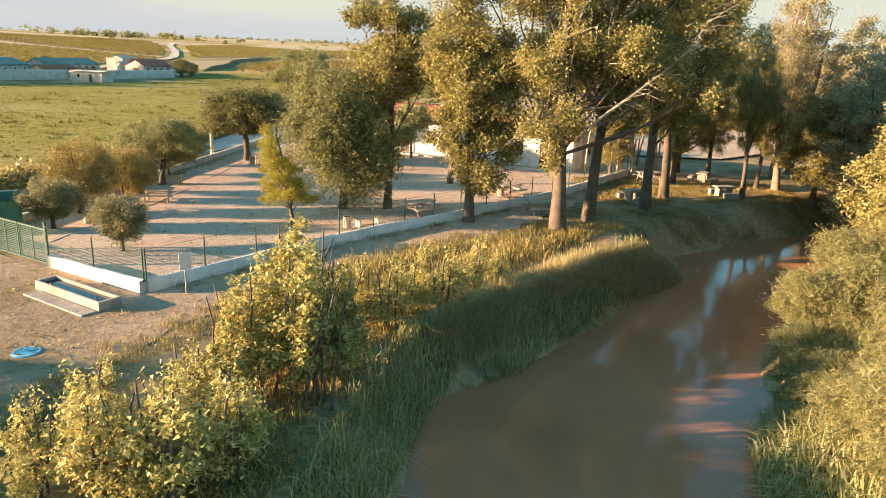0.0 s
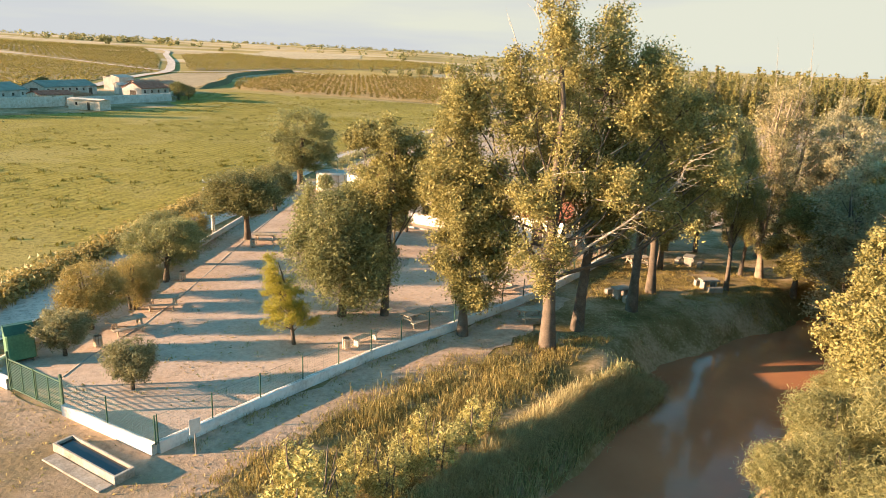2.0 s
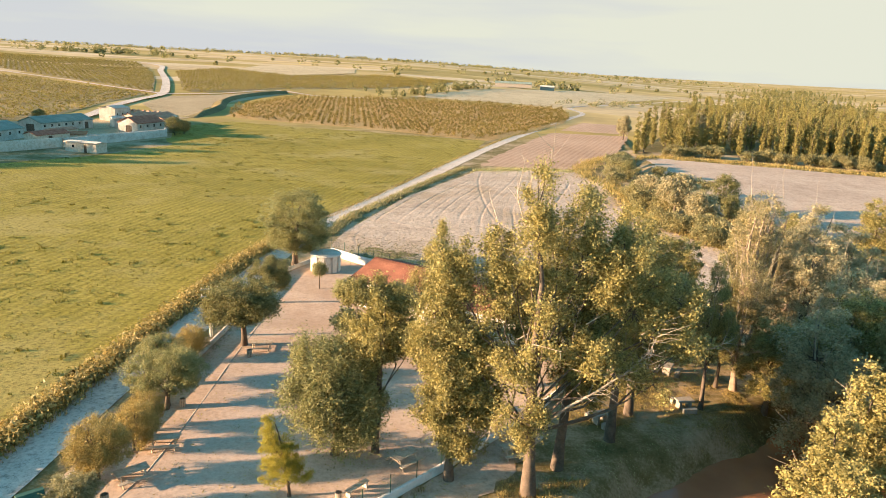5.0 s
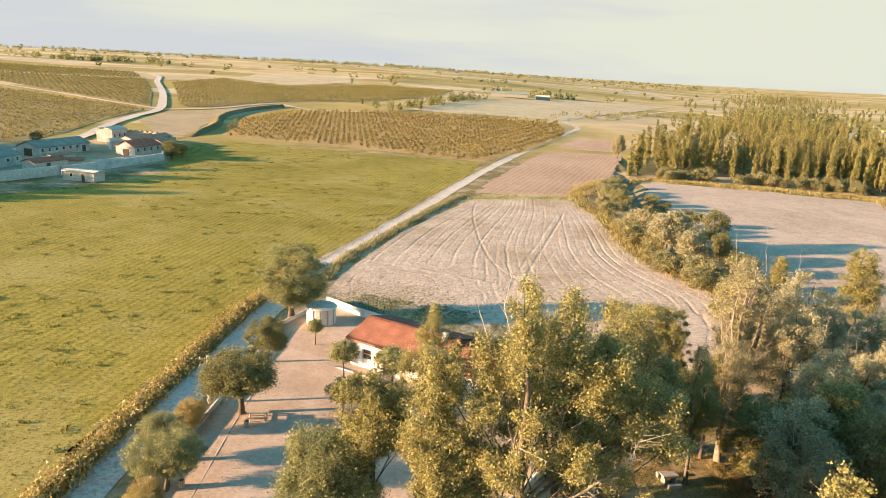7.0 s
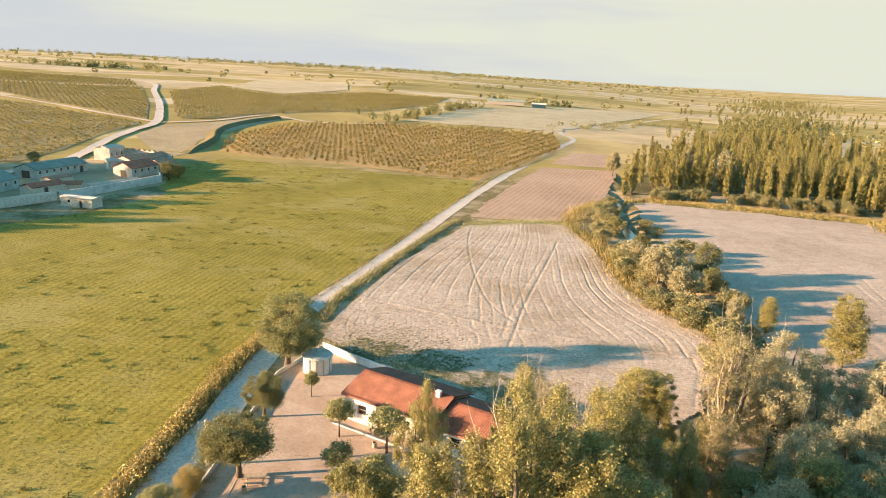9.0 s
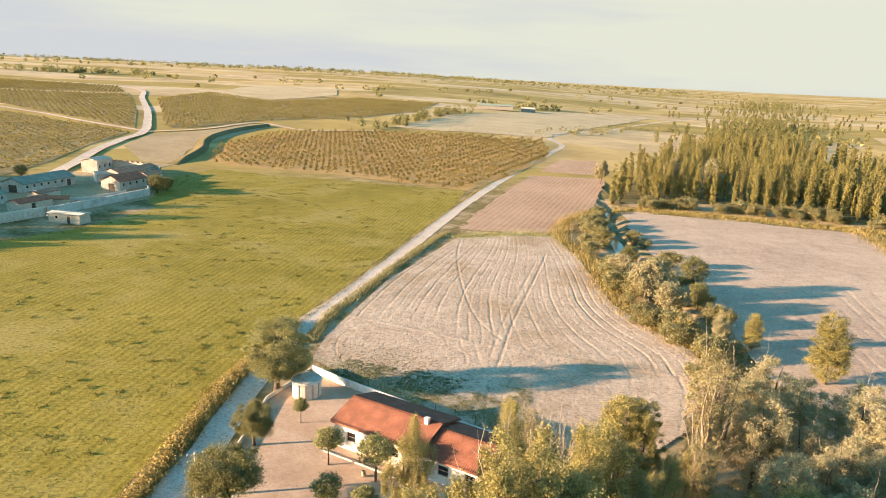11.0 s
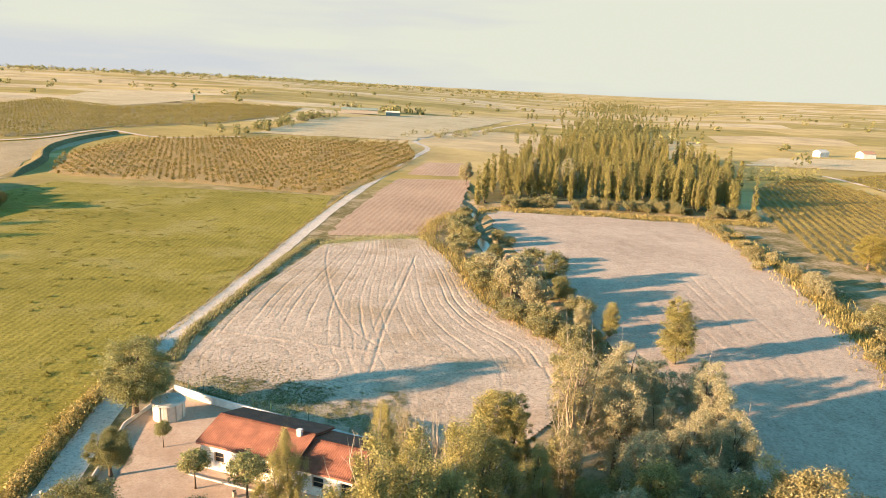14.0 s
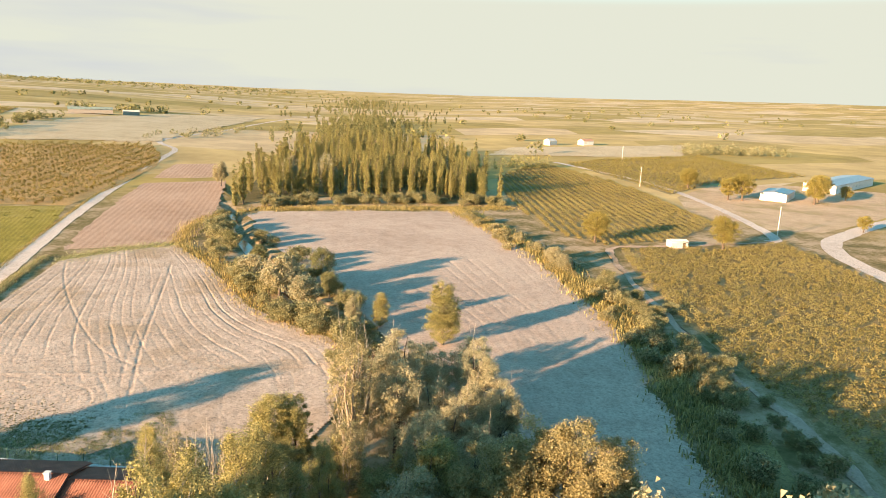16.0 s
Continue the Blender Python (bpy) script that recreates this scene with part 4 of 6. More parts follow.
again(rusty, 24.5, 50.0, 200, 0.85)
again(rusty, 12.0, 58.5, 200, 0.7)

# the park's trees
elm = make_tree("elm_tree", 21, [(0, 0, 4.2, 2.5, 2.4, 2.6), (-0.6, 0.2, 5.8, 2.0, 2.0, 1.8), (0.9, 0, 3.6, 1.8, 1.8, 1.8)], 1.4, 0.2, 170, 480, 0.46, 0.085, M_DARKBARK, L_ELM, 60, "dense drooping elm in the picnic park", droop=0.75, long=1.6)
place(elm, -5.4, 38.8, 0, 1.2, 1.08)
roundy = make_tree("mulberry_tree", 22, [(0, 0, 4.0, 2.5, 2.5, 2.0), (-0.8, 0, 3.4, 1.9, 1.9, 1.3)], 1.2, 0.22, 110, 420, 0.52, 0.105, M_DARKBARK, L_DARK, 18, "dark round mulberry tree beside the park wall")
place(roundy, -15.4, 55.5, 0, 1.25, 1.0)
again(roundy, -15.6, 66.5, 120, 0.85, 0.8)
t5 = make_tree("mulberry_tree", 23, [(0, 0, 5.6, 2.9, 2.9, 3.3), (0.5, 0, 3.6, 2.4, 2.4, 1.6)], 1.5, 0.28, 130, 390, 0.56, 0.115, M_DARKBARK, L_ELM, 18, "large dark mulberry at the corner of the park")
place(t5, -15.7, 79.4, 0, 1.38, 1.03)
thick = make_tree("almond_tree", 24, [(0, 0, 2.7, 2.2, 2.0, 1.5), (-1.6, 0, 2.5, 1.6, 1.5, 1.3), (1.2, 0.4, 2.8, 1.5, 1.4, 1.3)], 0.9, 0.17, 180, 190, 0.38, 0.085, M_DARKBARK, L_ELM, 16, "low spreading almond tree over the park wall", lean=(0.5, 0), stems=2)
place(thick, -17.6, 44.2)
again(thick, -19.0, 47.5, 150, 0.9)
tam = make_tree("tamarisk_tree", 25, [(0, 0, 2.5, 1.6, 1.6, 1.3), (0.7, 0.3, 2.0, 1.2, 1.2, 1.0), (-0.5, 0, 1.5, 1.2, 1.1, 0.9)], 0.5, 0.1, 150, 190, 0.36, 0.06, M_DARKBARK, L_TAMAR, 16, "rusty feathery tamarisk by the park wall", stems=3, long=2.4)
place(tam, -18.4, 35.2)
again(tam, -17.4, 38.6, 90, 0.8, label="rusty feathery tamarisk behind a picnic table")
again(tam, -17.9, 41.0, 200, 0.7, label="rusty feathery tamarisk behind a picnic table")
again(tam, -18.6, 52.0, 30, 0.75, label="low rusty bush beside the road wall")
oliv = make_tree("olive_tree", 26, [(0, 0, 1.55, 1.15, 1.1, 0.85), (0.1, 0, 1.2, 0.95, 0.95, 0.6)], 0.5, 0.08, 100, 200, 0.25, 0.062, M_DARKBARK, L_OLIVE, 12, "small round olive tree inside the fence", long=2.4)
place(oliv, -13.4, 28.6)
again(oliv, -18.1, 31.9, 100, 1.15, 1.0)
coni = make_tree("conifer_tree", 27, [(0.55, 0.00, 1.50, 0.80, 0.72, 0.2), (-0.65, 0.69, 1.50, 0.80, 0.72, 0.2), (-0.64, -0.70, 1.50, 0.80, 0.72, 0.2), (0.08, 0.56, 1.92, 0.72, 0.65, 0.2), (-1.08, 0.10, 1.92, 0.72, 0.65, 0.2), (-0.10, -0.67, 1.92, 0.72, 0.65, 0.2), (-0.64, 0.62, 2.34, 0.64, 0.58, 0.2), (-0.96, -0.44, 2.34, 0.64, 0.58, 0.2), (0.13, -0.18, 2.34, 0.64, 0.58, 0.2), (-1.12, 0.24, 2.76, 0.56, 0.51, 0.2), (-0.56, -0.56, 2.76, 0.56, 0.51, 0.2), (-0.15, 0.33, 2.76, 0.56, 0.51, 0.2), (-1.16, -0.21, 3.18, 0.48, 0.44, 0.2), (-0.33, -0.27, 3.18, 0.48, 0.44, 0.2), (-0.70, 0.48, 3.18, 0.48, 0.44, 0.2), (-0.94, -0.40, 3.60, 0.41, 0.37, 0.2), (-0.46, 0.13, 3.60, 0.41, 0.37, 0.2), (-1.15, 0.27, 3.60, 0.41, 0.37, 0.2), (-0.76, -0.25, 4.02, 0.33, 0.30, 0.2), (-0.86, 0.31, 4.02, 0.33, 0.30, 0.2), (-1.29, -0.06, 4.02, 0.33, 0.30, 0.2), (-1.09, 0.00, 4.44, 0.25, 0.25, 0.2), (-1.21, 0.00, 4.86, 0.25, 0.25, 0.2)], 0.9, 0.09, 170, 130, 0.24, 0.05, M_DARKBARK, L_PINE, 40, "bright yellow-green young conifer leaning in the park", lean=(-1.1, 0), long=3.0)
place(coni, -7.3, 34.3)
yng = make_tree("young_mulberry_tree", 28, [(0, 0, 3.0, 1.3, 1.3, 0.95)], 1.9, 0.09, 70, 80, 0.36, 0.13, M_DARKBARK, L_ELM, 10, "young park tree on a slender trunk", group="young park trees")
place(yng, -7.4, 63.0)
again(yng, -2.5, 60.2, 70, 1.35, 1.15)
again(yng, -6.5, 55.0, 200, 0.95)
again(yng, -3.2, 53.5, 20, 0.9)
again(yng, -11.5, 71.5, 20, 0.6, 0.75)

# saplings and bushes of the near bank
sap = make_tree("poplar_sapling", 31, [(0, 0, 2.2, 0.75, 0.75, 1.5), (0.2, 0, 3.4, 0.45, 0.45, 1.1), (-0.3, 0.1, 1.4, 0.8, 0.8, 0.9)], 0.3, 0.03, 90, 60, 0.21, 0.105, M_BARK, L_POPYEL, 30, "poplar sapling with yellow autumn leaves on the bank", stems=3, group="bank saplings", long=1.2)
place(sap, -3.9, 17.2, 0, 1.0)
for k, (x, y, s) in enumerate(((-3.3, 15.6, 0.9), (-4.6, 18.8, 0.75), (-4.7, 15.3, 0.75), (-2.4, 17.9, 0.68), (-3.2, 19.2, 0.64), (-2.7, 16.4, 0.8), (-4.2, 16.3, 0.85), (-5.2, 16.8, 0.6), (-2.9, 20.4, 0.55), (-3.6, 18.0, 0.8))):
    again(sap, x, y, 47 * k, s)
low_sap = make_tree("poplar_sapling", 35, [(0, 0, 1.1, 0.75, 0.75, 0.8), (0.2, 0, 1.8, 0.4, 0.4, 0.7), (-0.3, 0.1, 0.8, 0.7, 0.7, 0.6)], 0.2, 0.03, 60, 46, 0.24, 0.085, M_BARK, L_POPYEL, 16, "low poplar sapling with yellow autumn leaves on the bank", stems=3, group="bank saplings", long=1.2)
place(low_sap, 0.3, 22.6, 0, 0.9)
for k, (x, y, s) in enumerate(((-1.4, 21.0, 0.85), (1.5, 24.6, 0.85), (-0.3, 23.9, 0.8), (-1.0, 22.4, 0.75), (-6.6, 12.3, 1.0), (-4.9, 11.6, 1.1), (-5.6, 13.4, 0.85), (-7.2, 13.6, 0.8), (-2.3, 21.6, 0.8), (-6.0, 11.4, 1.0), (-4.2, 13.2, 0.9), (-5.6, 15.0, 0.8), (-4.0, 12.4, 0.9), (2.4, 25.6, 0.6), (-7.6, 11.8, 0.8))):
    again(low_sap, x, y, 61 * k, s)
willow = make_tree("willow_bush", 32, [(0, 0, 1.7, 2.0, 2.0, 1.5), (0.8, 0.3, 2.3, 1.4, 1.4, 1.3)], 0.3, 0.05, 130, 130, 0.42, 0.068, M_BARK, L_WILLOW, 16, "dense yellow-green willow scrub on the far bank", stems=4, long=3.2, category="bush", group="bank willows")
place(willow, 13.6, 17.3, 0, 0.9)
for x, y, rz, s in ((15.5, 24.2, 120, 0.8), (12.9, 14.2, 200, 0.8), (15.5, 19.5, 250, 1.0), (18.3, 27.0, 300, 0.8), (20.5, 29.5, 20, 0.9), (18.0, 22.5, 140, 1.2), (10.9, 17.4, 30, 0.55), (11.6, 20.0, 70, 0.6), (12.9, 22.2, 190, 0.65), (10.6, 15.2, 240, 0.6), (12.2, 16.0, 320, 0.7), (14.2, 21.2, 95, 0.75), (16.8, 25.6, 150, 0.7), (14.6, 18.6, 10, 0.8), (19.0, 29.2, 260, 0.7), (10.2, 12.8, 100, 0.7), (12.0, 11.8, 50, 0.9)):
    again(willow, x, y, rz, s)
rbank = make_tree("poplar_tree", 33, [(0, 0, 4.2, 1.5, 1.5, 2.6), (0.3, 0, 6.6, 1.0, 1.0, 1.9), (0.9, 0.2, 3.4, 1.4, 1.4, 1.8)], 0.8, 0.12, 200, 95, 0.36, 0.12, M_BARK, L_POPLAR, 26, "young poplar on the far bank", bare=3)
place(rbank, 18.2, 25.8, 0, 1.0)
again(rbank, 20.4, 30.0, 120, 1.05)
again(rbank, 24.0, 33.5, 220, 1.2)


# ---------------------------------------------------------------- hedge along the river and wood
def scatter_line(rng, line, n, width):
    line = np.asarray(line, float)
    seg = np.linalg.norm(np.diff(line, axis=0), axis=1)
    s = rng.uniform(0, seg.sum(), n)
    k = np.searchsorted(np.cumsum(seg), s).clip(0, len(seg) - 1)
    t = (s - np.concatenate([[0], np.cumsum(seg)])[k]) / seg[k]
    p = line[k] + (line[k + 1] - line[k]) * t[:, None]
    return p + rng.normal(size=(n, 2)) * width


bush = make_tree("hedge_bush", 41, [(0, 0, 1.3, 1.7, 1.6, 1.2), (0.8, 0.2, 1.7, 1.1, 1.1, 0.9)], 0.2, 0.05, 48, 58, 0.46, 0.185, M_DARKBARK, L_BUSH, 4, "dense rusty-green scrub bush in the river hedge", category="bush", group="hedge bushes", stems=2)
place(bush, 39.5, 108)
rng = np.random.default_rng(77)
for x, y in scatter_line(rng, [(43, 82), (45.2, 94), (42.5, 105), (40.2, 116), (41, 130), (43, 150), (47, 172), (52, 190), (58, 208)], 46, 1.6):
    again(bush, x, y, rng.uniform(0, 360), rng.uniform(0.7, 1.5))
for x, y in scatter_line(rng, [(47, 88), (49, 105), (50, 125), (53, 150), (58, 178)], 20, 2.0):
    again(bush, x, y, rng.uniform(0, 360), rng.uniform(0.8, 1.6))
silver_bush = make_tree("silver_willow_tree", 42, [(0, 0, 4.0, 2.6, 2.5, 2.8), (1.4, 0.4, 5.0, 1.8, 1.8, 2.0), (-1.3, 0.5, 4.4, 1.7, 1.7, 2.0)], 0.6, 0.2, 130, 55, 0.55, 0.26, M_BARK, L_SILVER, 12, "silvery willow in the river hedge")
place(silver_bush, 43.5, 120, 0, 1.1)
again(silver_bush, 48.0, 122, 90, 1.0)
again(silver_bush, 45.0, 112, 200, 0.9)
again(silver_bush, 42.0, 133, 300, 0.8)
dark_tree = make_tree("elm_tree", 43, [(0, 0, 4.3, 2.6, 2.6, 3.0)], 0.8, 0.2, 110, 60, 0.65, 0.2, M_DARKBARK, L_DARK, 10, "dark elm in the river hedge")
place(dark_tree, 54.5, 126)
again(dark_tree, 51.5, 115.5, 80, 0.72)
again(dark_tree, 49.5, 150, 10, 0.8)
again(dark_tree, 46.0, 160, 60, 0.7)
lone = make_tree("poplar_tree", 44, [(0, 0, 3.0, 1.9, 1.9, 2.4), (0.1, 0, 5.2, 1.9, 1.9, 2.6), (-0.1, 0, 7.4, 1.3, 1.3, 1.8)], 0.6, 0.16, 220, 110, 0.42, 0.125, M_BARK, L_POPLAR, 12, "lone poplar at the edge of the bare field")
place(lone, 57.0, 85.0, 0, 1.35, 1.12)
again(silver, 48.0, 98.0, 40, 0.55, 0.62, label="slender silver poplar in the river hedge")
again(lone, 52.5, 97.0, 100, 0.75, 0.65, label="small yellow-green tree in the river hedge")

# columnar poplars of the wood
lombs = []
for sd, hh, rr in ((51, 15.5, 1.1), (52, 14.0, 1.35), (53, 16.5, 1.2), (54, 13.0, 1.0)):
    lombs.append(make_tree("columnar_poplar", sd, [(0, 0, hh * 0.40, rr, rr, hh * 0.34), (0, 0, hh * 0.7, rr * 0.65, rr * 0.65, hh * 0.3), (0, 0, hh * 0.2, rr * 0.85, rr * 0.85, hh * 0.16)], 0.4, 0.16, 150, 19, 0.32, 0.34, M_BARK, L_LOMB, 0, "tall columnar poplar of the riverside wood",
                           group="columnar poplars", up=0.0, top=hh * 0.9))
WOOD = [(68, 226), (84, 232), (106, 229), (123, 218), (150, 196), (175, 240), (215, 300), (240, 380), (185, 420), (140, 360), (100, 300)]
drape("wood_floor", WOOD, M_WOODFLOOR, "leafy ground of the riverside wood, tree shade put into its colour", off=0.07, cell=14)
rng = np.random.default_rng(5)
pts = []
for x, y in [(66.5, 224.5), (69.5, 226), (112, 220), (100, 224), (150.5, 193)]:
    pts.append((x, y))
tries = 0
while len(pts) < 380 and tries < 60000:
    tries += 1
    x, y = rng.uniform(60, 240), rng.uniform(190, 420)
    if inside(np.array([x]), np.array([y]), WOOD)[0] and all((x - a) ** 2 + (y - b) ** 2 > (7.5 if y < 250 else 22) for a, b in pts):
        pts.append((x, y))
for k, (x, y) in enumerate(pts):
    s = rng.uniform(0.66, 1.14)
    ob = lombs[k % 4]
    if k < 4:
        place(ob, x, y, 0, 1.0)
    else:
        again(ob, x, y, rng.uniform(0, 360), s * rng.uniform(0.85, 1.2), s)
for x, y, s in ((108, 245, 1.5), (100, 262, 1.3), (74, 268, 1.0)):
    again(silver_bush, x, y, 40 * s, s, s * 1.3, label="pale round willow in the riverside wood")
for x, y in scatter_line(rng, [(72, 219), (100, 216), (125, 208), (150, 193)], 44, 2.0):
    again(bush, x, y, rng.uniform(0, 360), rng.uniform(0.8, 1.5), label="low scrub at the foot of the poplar wood")


def far_trees(name, rng, pts, h, r, n, leafmat, label, leaf=1.3):
    """Far trees, too many to count: rounded clumps of leaves that stand on the land."""
    g = Geo()
    pts = np.asarray(pts, float)
    z = land(pts[:, 0], pts[:, 1])
    hh = h * rng.uniform(0.5, 1.3, len(pts))
    P = np.repeat(np.stack([pts[:, 0], pts[:, 1], z], 1), n, 0)
    d = rng.normal(size=P.shape)
    d /= np.linalg.norm(d, axis=1)[:, None]
    d *= rng.uniform(0.5, 1.0, len(d))[:, None] ** 0.5
    H = np.repeat(hh, n)
    P[:, :2] += d[:, :2] * (r * H / h)[:, None]
    P[:, 2] += H * 0.48 + d[:, 2] * H * 0.5
    g.leaves(rng, P, leaf, 0.0, 1.1)
    return tagged(link(name, g, leafmat), label, "trees", kind="stuff")


rng = np.random.default_rng(8)
p = np.concatenate([scatter_line(rng, [(215, 440), (270, 540), (330, 640), (390, 760)], 330, 24), scatter_line(rng, [(390, 760), (520, 1000), (700, 1350), (1000, 2000)], 330, 50)])
far_trees("far_wood", rng, p, 8.5, 1.5, 130, L_DARK, "distant riverside poplar wood", 1.0)
p = scatter_line(rng, [(-30, 445), (-16, 464), (2, 516), (32, 622), (50, 640)], 46, 4)
far_trees("far_hedge", rng, p, 6.0, 3.0, 70, L_DARK, "distant dark hedge of trees along a ditch", 1.1)
p = np.array([(-122, 423), (-108, 446), (-94, 466), (-77, 496), (-70, 498), (-56, 492), (-37, 484), (-25, 476), (-46, 488)])
far_trees("far_field_trees", rng, p, 4.6, 2.3, 60, L_DARK, "row of small trees beside the fallow field", 0.9)
p = scatter_line(rng, [(95, 480), (150, 545), (220, 600)], 30, 10)
far_trees("far_scrub", rng, p, 3.4, 3.0, 50, L_BUSH, "pale scrub along the road to the wood", 0.9)
p = np.concatenate([scatter_line(rng, [(-900, 1500), (-300, 2000), (300, 2400), (1200, 2600)], 330, 220), scatter_line(rng, [(-420, 900), (100, 1000), (500, 1300)], 40, 120), scatter_line(rng, [(500, 500), (900, 900), (1700, 1400)], 70, 220)])
far_trees("far_scattered_trees", rng, p, 7, 5.0, 34, L_DARK, "distant scattered trees on the plain", 2.4)
p = np.concatenate([scatter_line(rng, [(-560, 980), (-480, 1010), (-400, 1060)], 46, 16), scatter_line(rng, [(60, 760), (150, 775), (200, 790)], 16, 8)])
far_trees("far_grove", rng, p, 9, 6, 46, L_DARK, "distant dark grove on the hill", 2.2)
p = np.concatenate([scatter_line(rng, [(-1600, 2300), (-800, 2700), (100, 3000), (1200, 3200)], 420, 120)])
far_trees("far_ridge_trees", rng, p, 10, 9, 22, L_DARK, "thin dark line of trees on the skyline", 4.0)


# ---------------------------------------------------------------- vines and orchard
def rows_in(poly, along, spacing, step, rng, jitter=0.25, skip=0.05):
    P = np.array(poly, float)
    c, s = math.cos(radians(along)), math.sin(radians(along))
    R = np.array([[c, s], [-s, c]])
    q = P @ R.T
    u, v = np.meshgrid(np.arange(q[:, 0].min(), q[:, 0].max(), step), np.arange(q[:, 1].min(), q[:, 1].max(), spacing))
    uv = np.stack([u.ravel(), v.ravel()], 1) + rng.normal(size=(u.size, 2)) * jitter * np.array([1, 0.5])
    xy = uv @ R
    ok = inside(xy[:, 0], xy[:, 1], poly) & (rng.uniform(size=len(xy)) > skip)
    return xy[ok]


def crop(name, xy, h, r, n, leaf, leafmat, label, rng):
    g = Geo()
    z = land(xy[:, 0], xy[:, 1])
    P = np.repeat(np.stack([xy[:, 0], xy[:, 1], z], 1), n, 0)
    s = np.repeat(rng.uniform(0.6, 1.3, len(xy)), n)
    d = rng.normal(size=P.shape) * 0.5
    P[:, :2] += d[:, :2] * (r * s)[:, None]
    P[:, 2] += np.clip(h * (0.6 + d[:, 2] * 0.5), 0.1, None) * s
    g.leaves(rng, P, leaf, 0.3, 1.2)
    return tagged(link(name, g, leafmat), label, "crop", kind="stuff")


rng = np.random.default_rng(9)
crop("orchard_trees", rows_in(ORCH, 65, 5.6, 4.6, rng, 0.10, 0.03), 2.1, 1.0, 60, 0.45, L_ORCH, "rows of young orchard trees with brownish leaves", rng)
VINE_R = [(136, 122), (119, 101), (101, 73), (89.5, 54), (85.5, 42), (79, 32), (66, 14), (84, 16), (112, 34), (140, 52), (162, 68), (172, 84), (186, 108), (166, 110)]
drape("vineyard_soil_near", VINE_R, M_VINESOIL, "stony vineyard soil", cell=10)
crop("vineyard_near", rows_in(VINE_R, -35, 2.5, 1.3, rng, 0.15), 1.05, 0.8, 70, 0.25, L_VINE, "rows of low yellow-green vines", rng)
VINE_M = [(157, 195), (193, 250), (215, 272), (269, 306), (245, 226), (198, 138), (160, 124), (137, 127), (134, 144)]
drape("vineyard_soil_middle", VINE_M, M_VINESOIL, "stony vineyard soil between vine rows", cell=12)
crop("vineyard_middle", rows_in(VINE_M, 60, 2.8, 1.4, rng, 0.12), 0.9, 0.8, 56, 0.27, L_VINE, "straight rows of low green vines", rng)
VINE_N = [(283, 302), (250, 217), (238, 190), (290, 208), (380, 214), (430, 322), (330, 318)]
drape("vineyard_soil_plain", VINE_N, M_VINESOIL, "stony vineyard soil in the plain", cell=20)
crop("vineyard_plain", rows_in(VINE_N, 62, 3.2, 2.0, rng, 0.15), 1.0, 0.9, 22, 0.42, L_HILLVINE, "rows of low vines beside the track", rng)
VINE_L1 = [(-225, 424), (-147, 370), (-145, 320), (-138, 268), (-136, 236), (-200, 225), (-330, 300), (-330, 480)]
VINE_L2 = [(-247, 465), (-152, 390), (-186, 482), (-250, 636), (-323, 612), (-420, 600)]
VINE_L3 = [(-216, 606), (-175, 498), (-146, 418), (-136, 400), (-122, 412), (-101, 463), (-40, 514), (1, 597), (25, 740), (-58, 745), (-126, 640), (-204, 715)]
VINE_L4 = [(-260, 650), (-300, 730), (-420, 760), (-560, 800), (-560, 660), (-430, 610), (-330, 622)]
for nm, pl, al in (("vineyard_hill", VINE_L1, 40), ("vineyard_upper", VINE_L2, 30), ("vineyard_far", VINE_L3, 66), ("vineyard_top", VINE_L4, 20)):
    drape(nm + "_soil", pl, M_VINESOIL, "stony vineyard soil on the hillside", off=0.15, cell=30)
    crop(nm, rows_in(pl, al, 6.0, 3.4, rng, 0.15), 1.4, 1.2, 38, 0.5, L_HILLVINE, "rows of green vines on the hillside", rng)


# ---------------------------------------------------------------- grass and reeds
def bank_points(rng, n, side, d0, d1, y0, y1):
    x, y = rng.uniform(-16, 36, n * 9), rng.uniform(y0, y1, n * 9)
    d, s = to_line(x, y, RIVER)
    ok = (s == side) & (d > d0) & (d < d1)
    x, y = x[ok][:n], y[ok][:n]
    return x, y


def reeds(name, x, y, h, w, mat, label, rng, lean=0.35, patchy=0.0, sink=0.05):
    if patchy:
        ok = wobble(x, y, patchy, 1.0) + rng.normal(size=len(x)) * 0.3 > -0.1
        x, y = x[ok], y[ok]
    z = land(x, y) - sink
    g = Geo()
    g.blades(rng, np.stack([x, y, z], 1), h * (1 + 0.25 * wobble(x, y, 0.8, 4.0)), w, lean)
    return tagged(link(name, g, mat), label, "grass", kind="stuff")


rng = np.random.default_rng(15)
reeds("reeds", *bank_points(rng, 12000, 1, 3.2, 4.7, 21, 34), 0.75, 0.035, L_REED, "dark green reeds hanging over the water", rng, 0.5)
reeds("reeds", *bank_points(rng, 22000, 1, 4.7, 6.3, 4, 22), 0.75, 0.035, L_REED, "tall green reeds leaning over the water's edge", rng, 0.45)
reeds("bank_grass", *bank_points(rng, 42000, 1, 6.6, 10.4, 4, 37), 0.42, 0.03, L_GRASS, "long yellowing grass on the bank", rng, 0.6, 1.3)
q = np.concatenate([scatter_line(rng, [(-6.6, 21.6), (-5.6, 23.4)], 2200, 0.5), scatter_line(rng, [(-2.6, 25.6), (-1.0, 28.4), (1.8, 29.6), (5.0, 31.4)], 9000, 0.9)])
reeds("golden_grass", q[:, 0], q[:, 1], 0.6, 0.03, L_GRASS, "tall golden grass on the bank mound", rng, 0.4, 1.1)
reeds("arching_reeds", *bank_points(rng, 34000, -1, 4.3, 10.0, 6, 34), 1.25, 0.045, L_ARCH, "tall arching yellow-green reeds on the far bank", rng, 0.5)
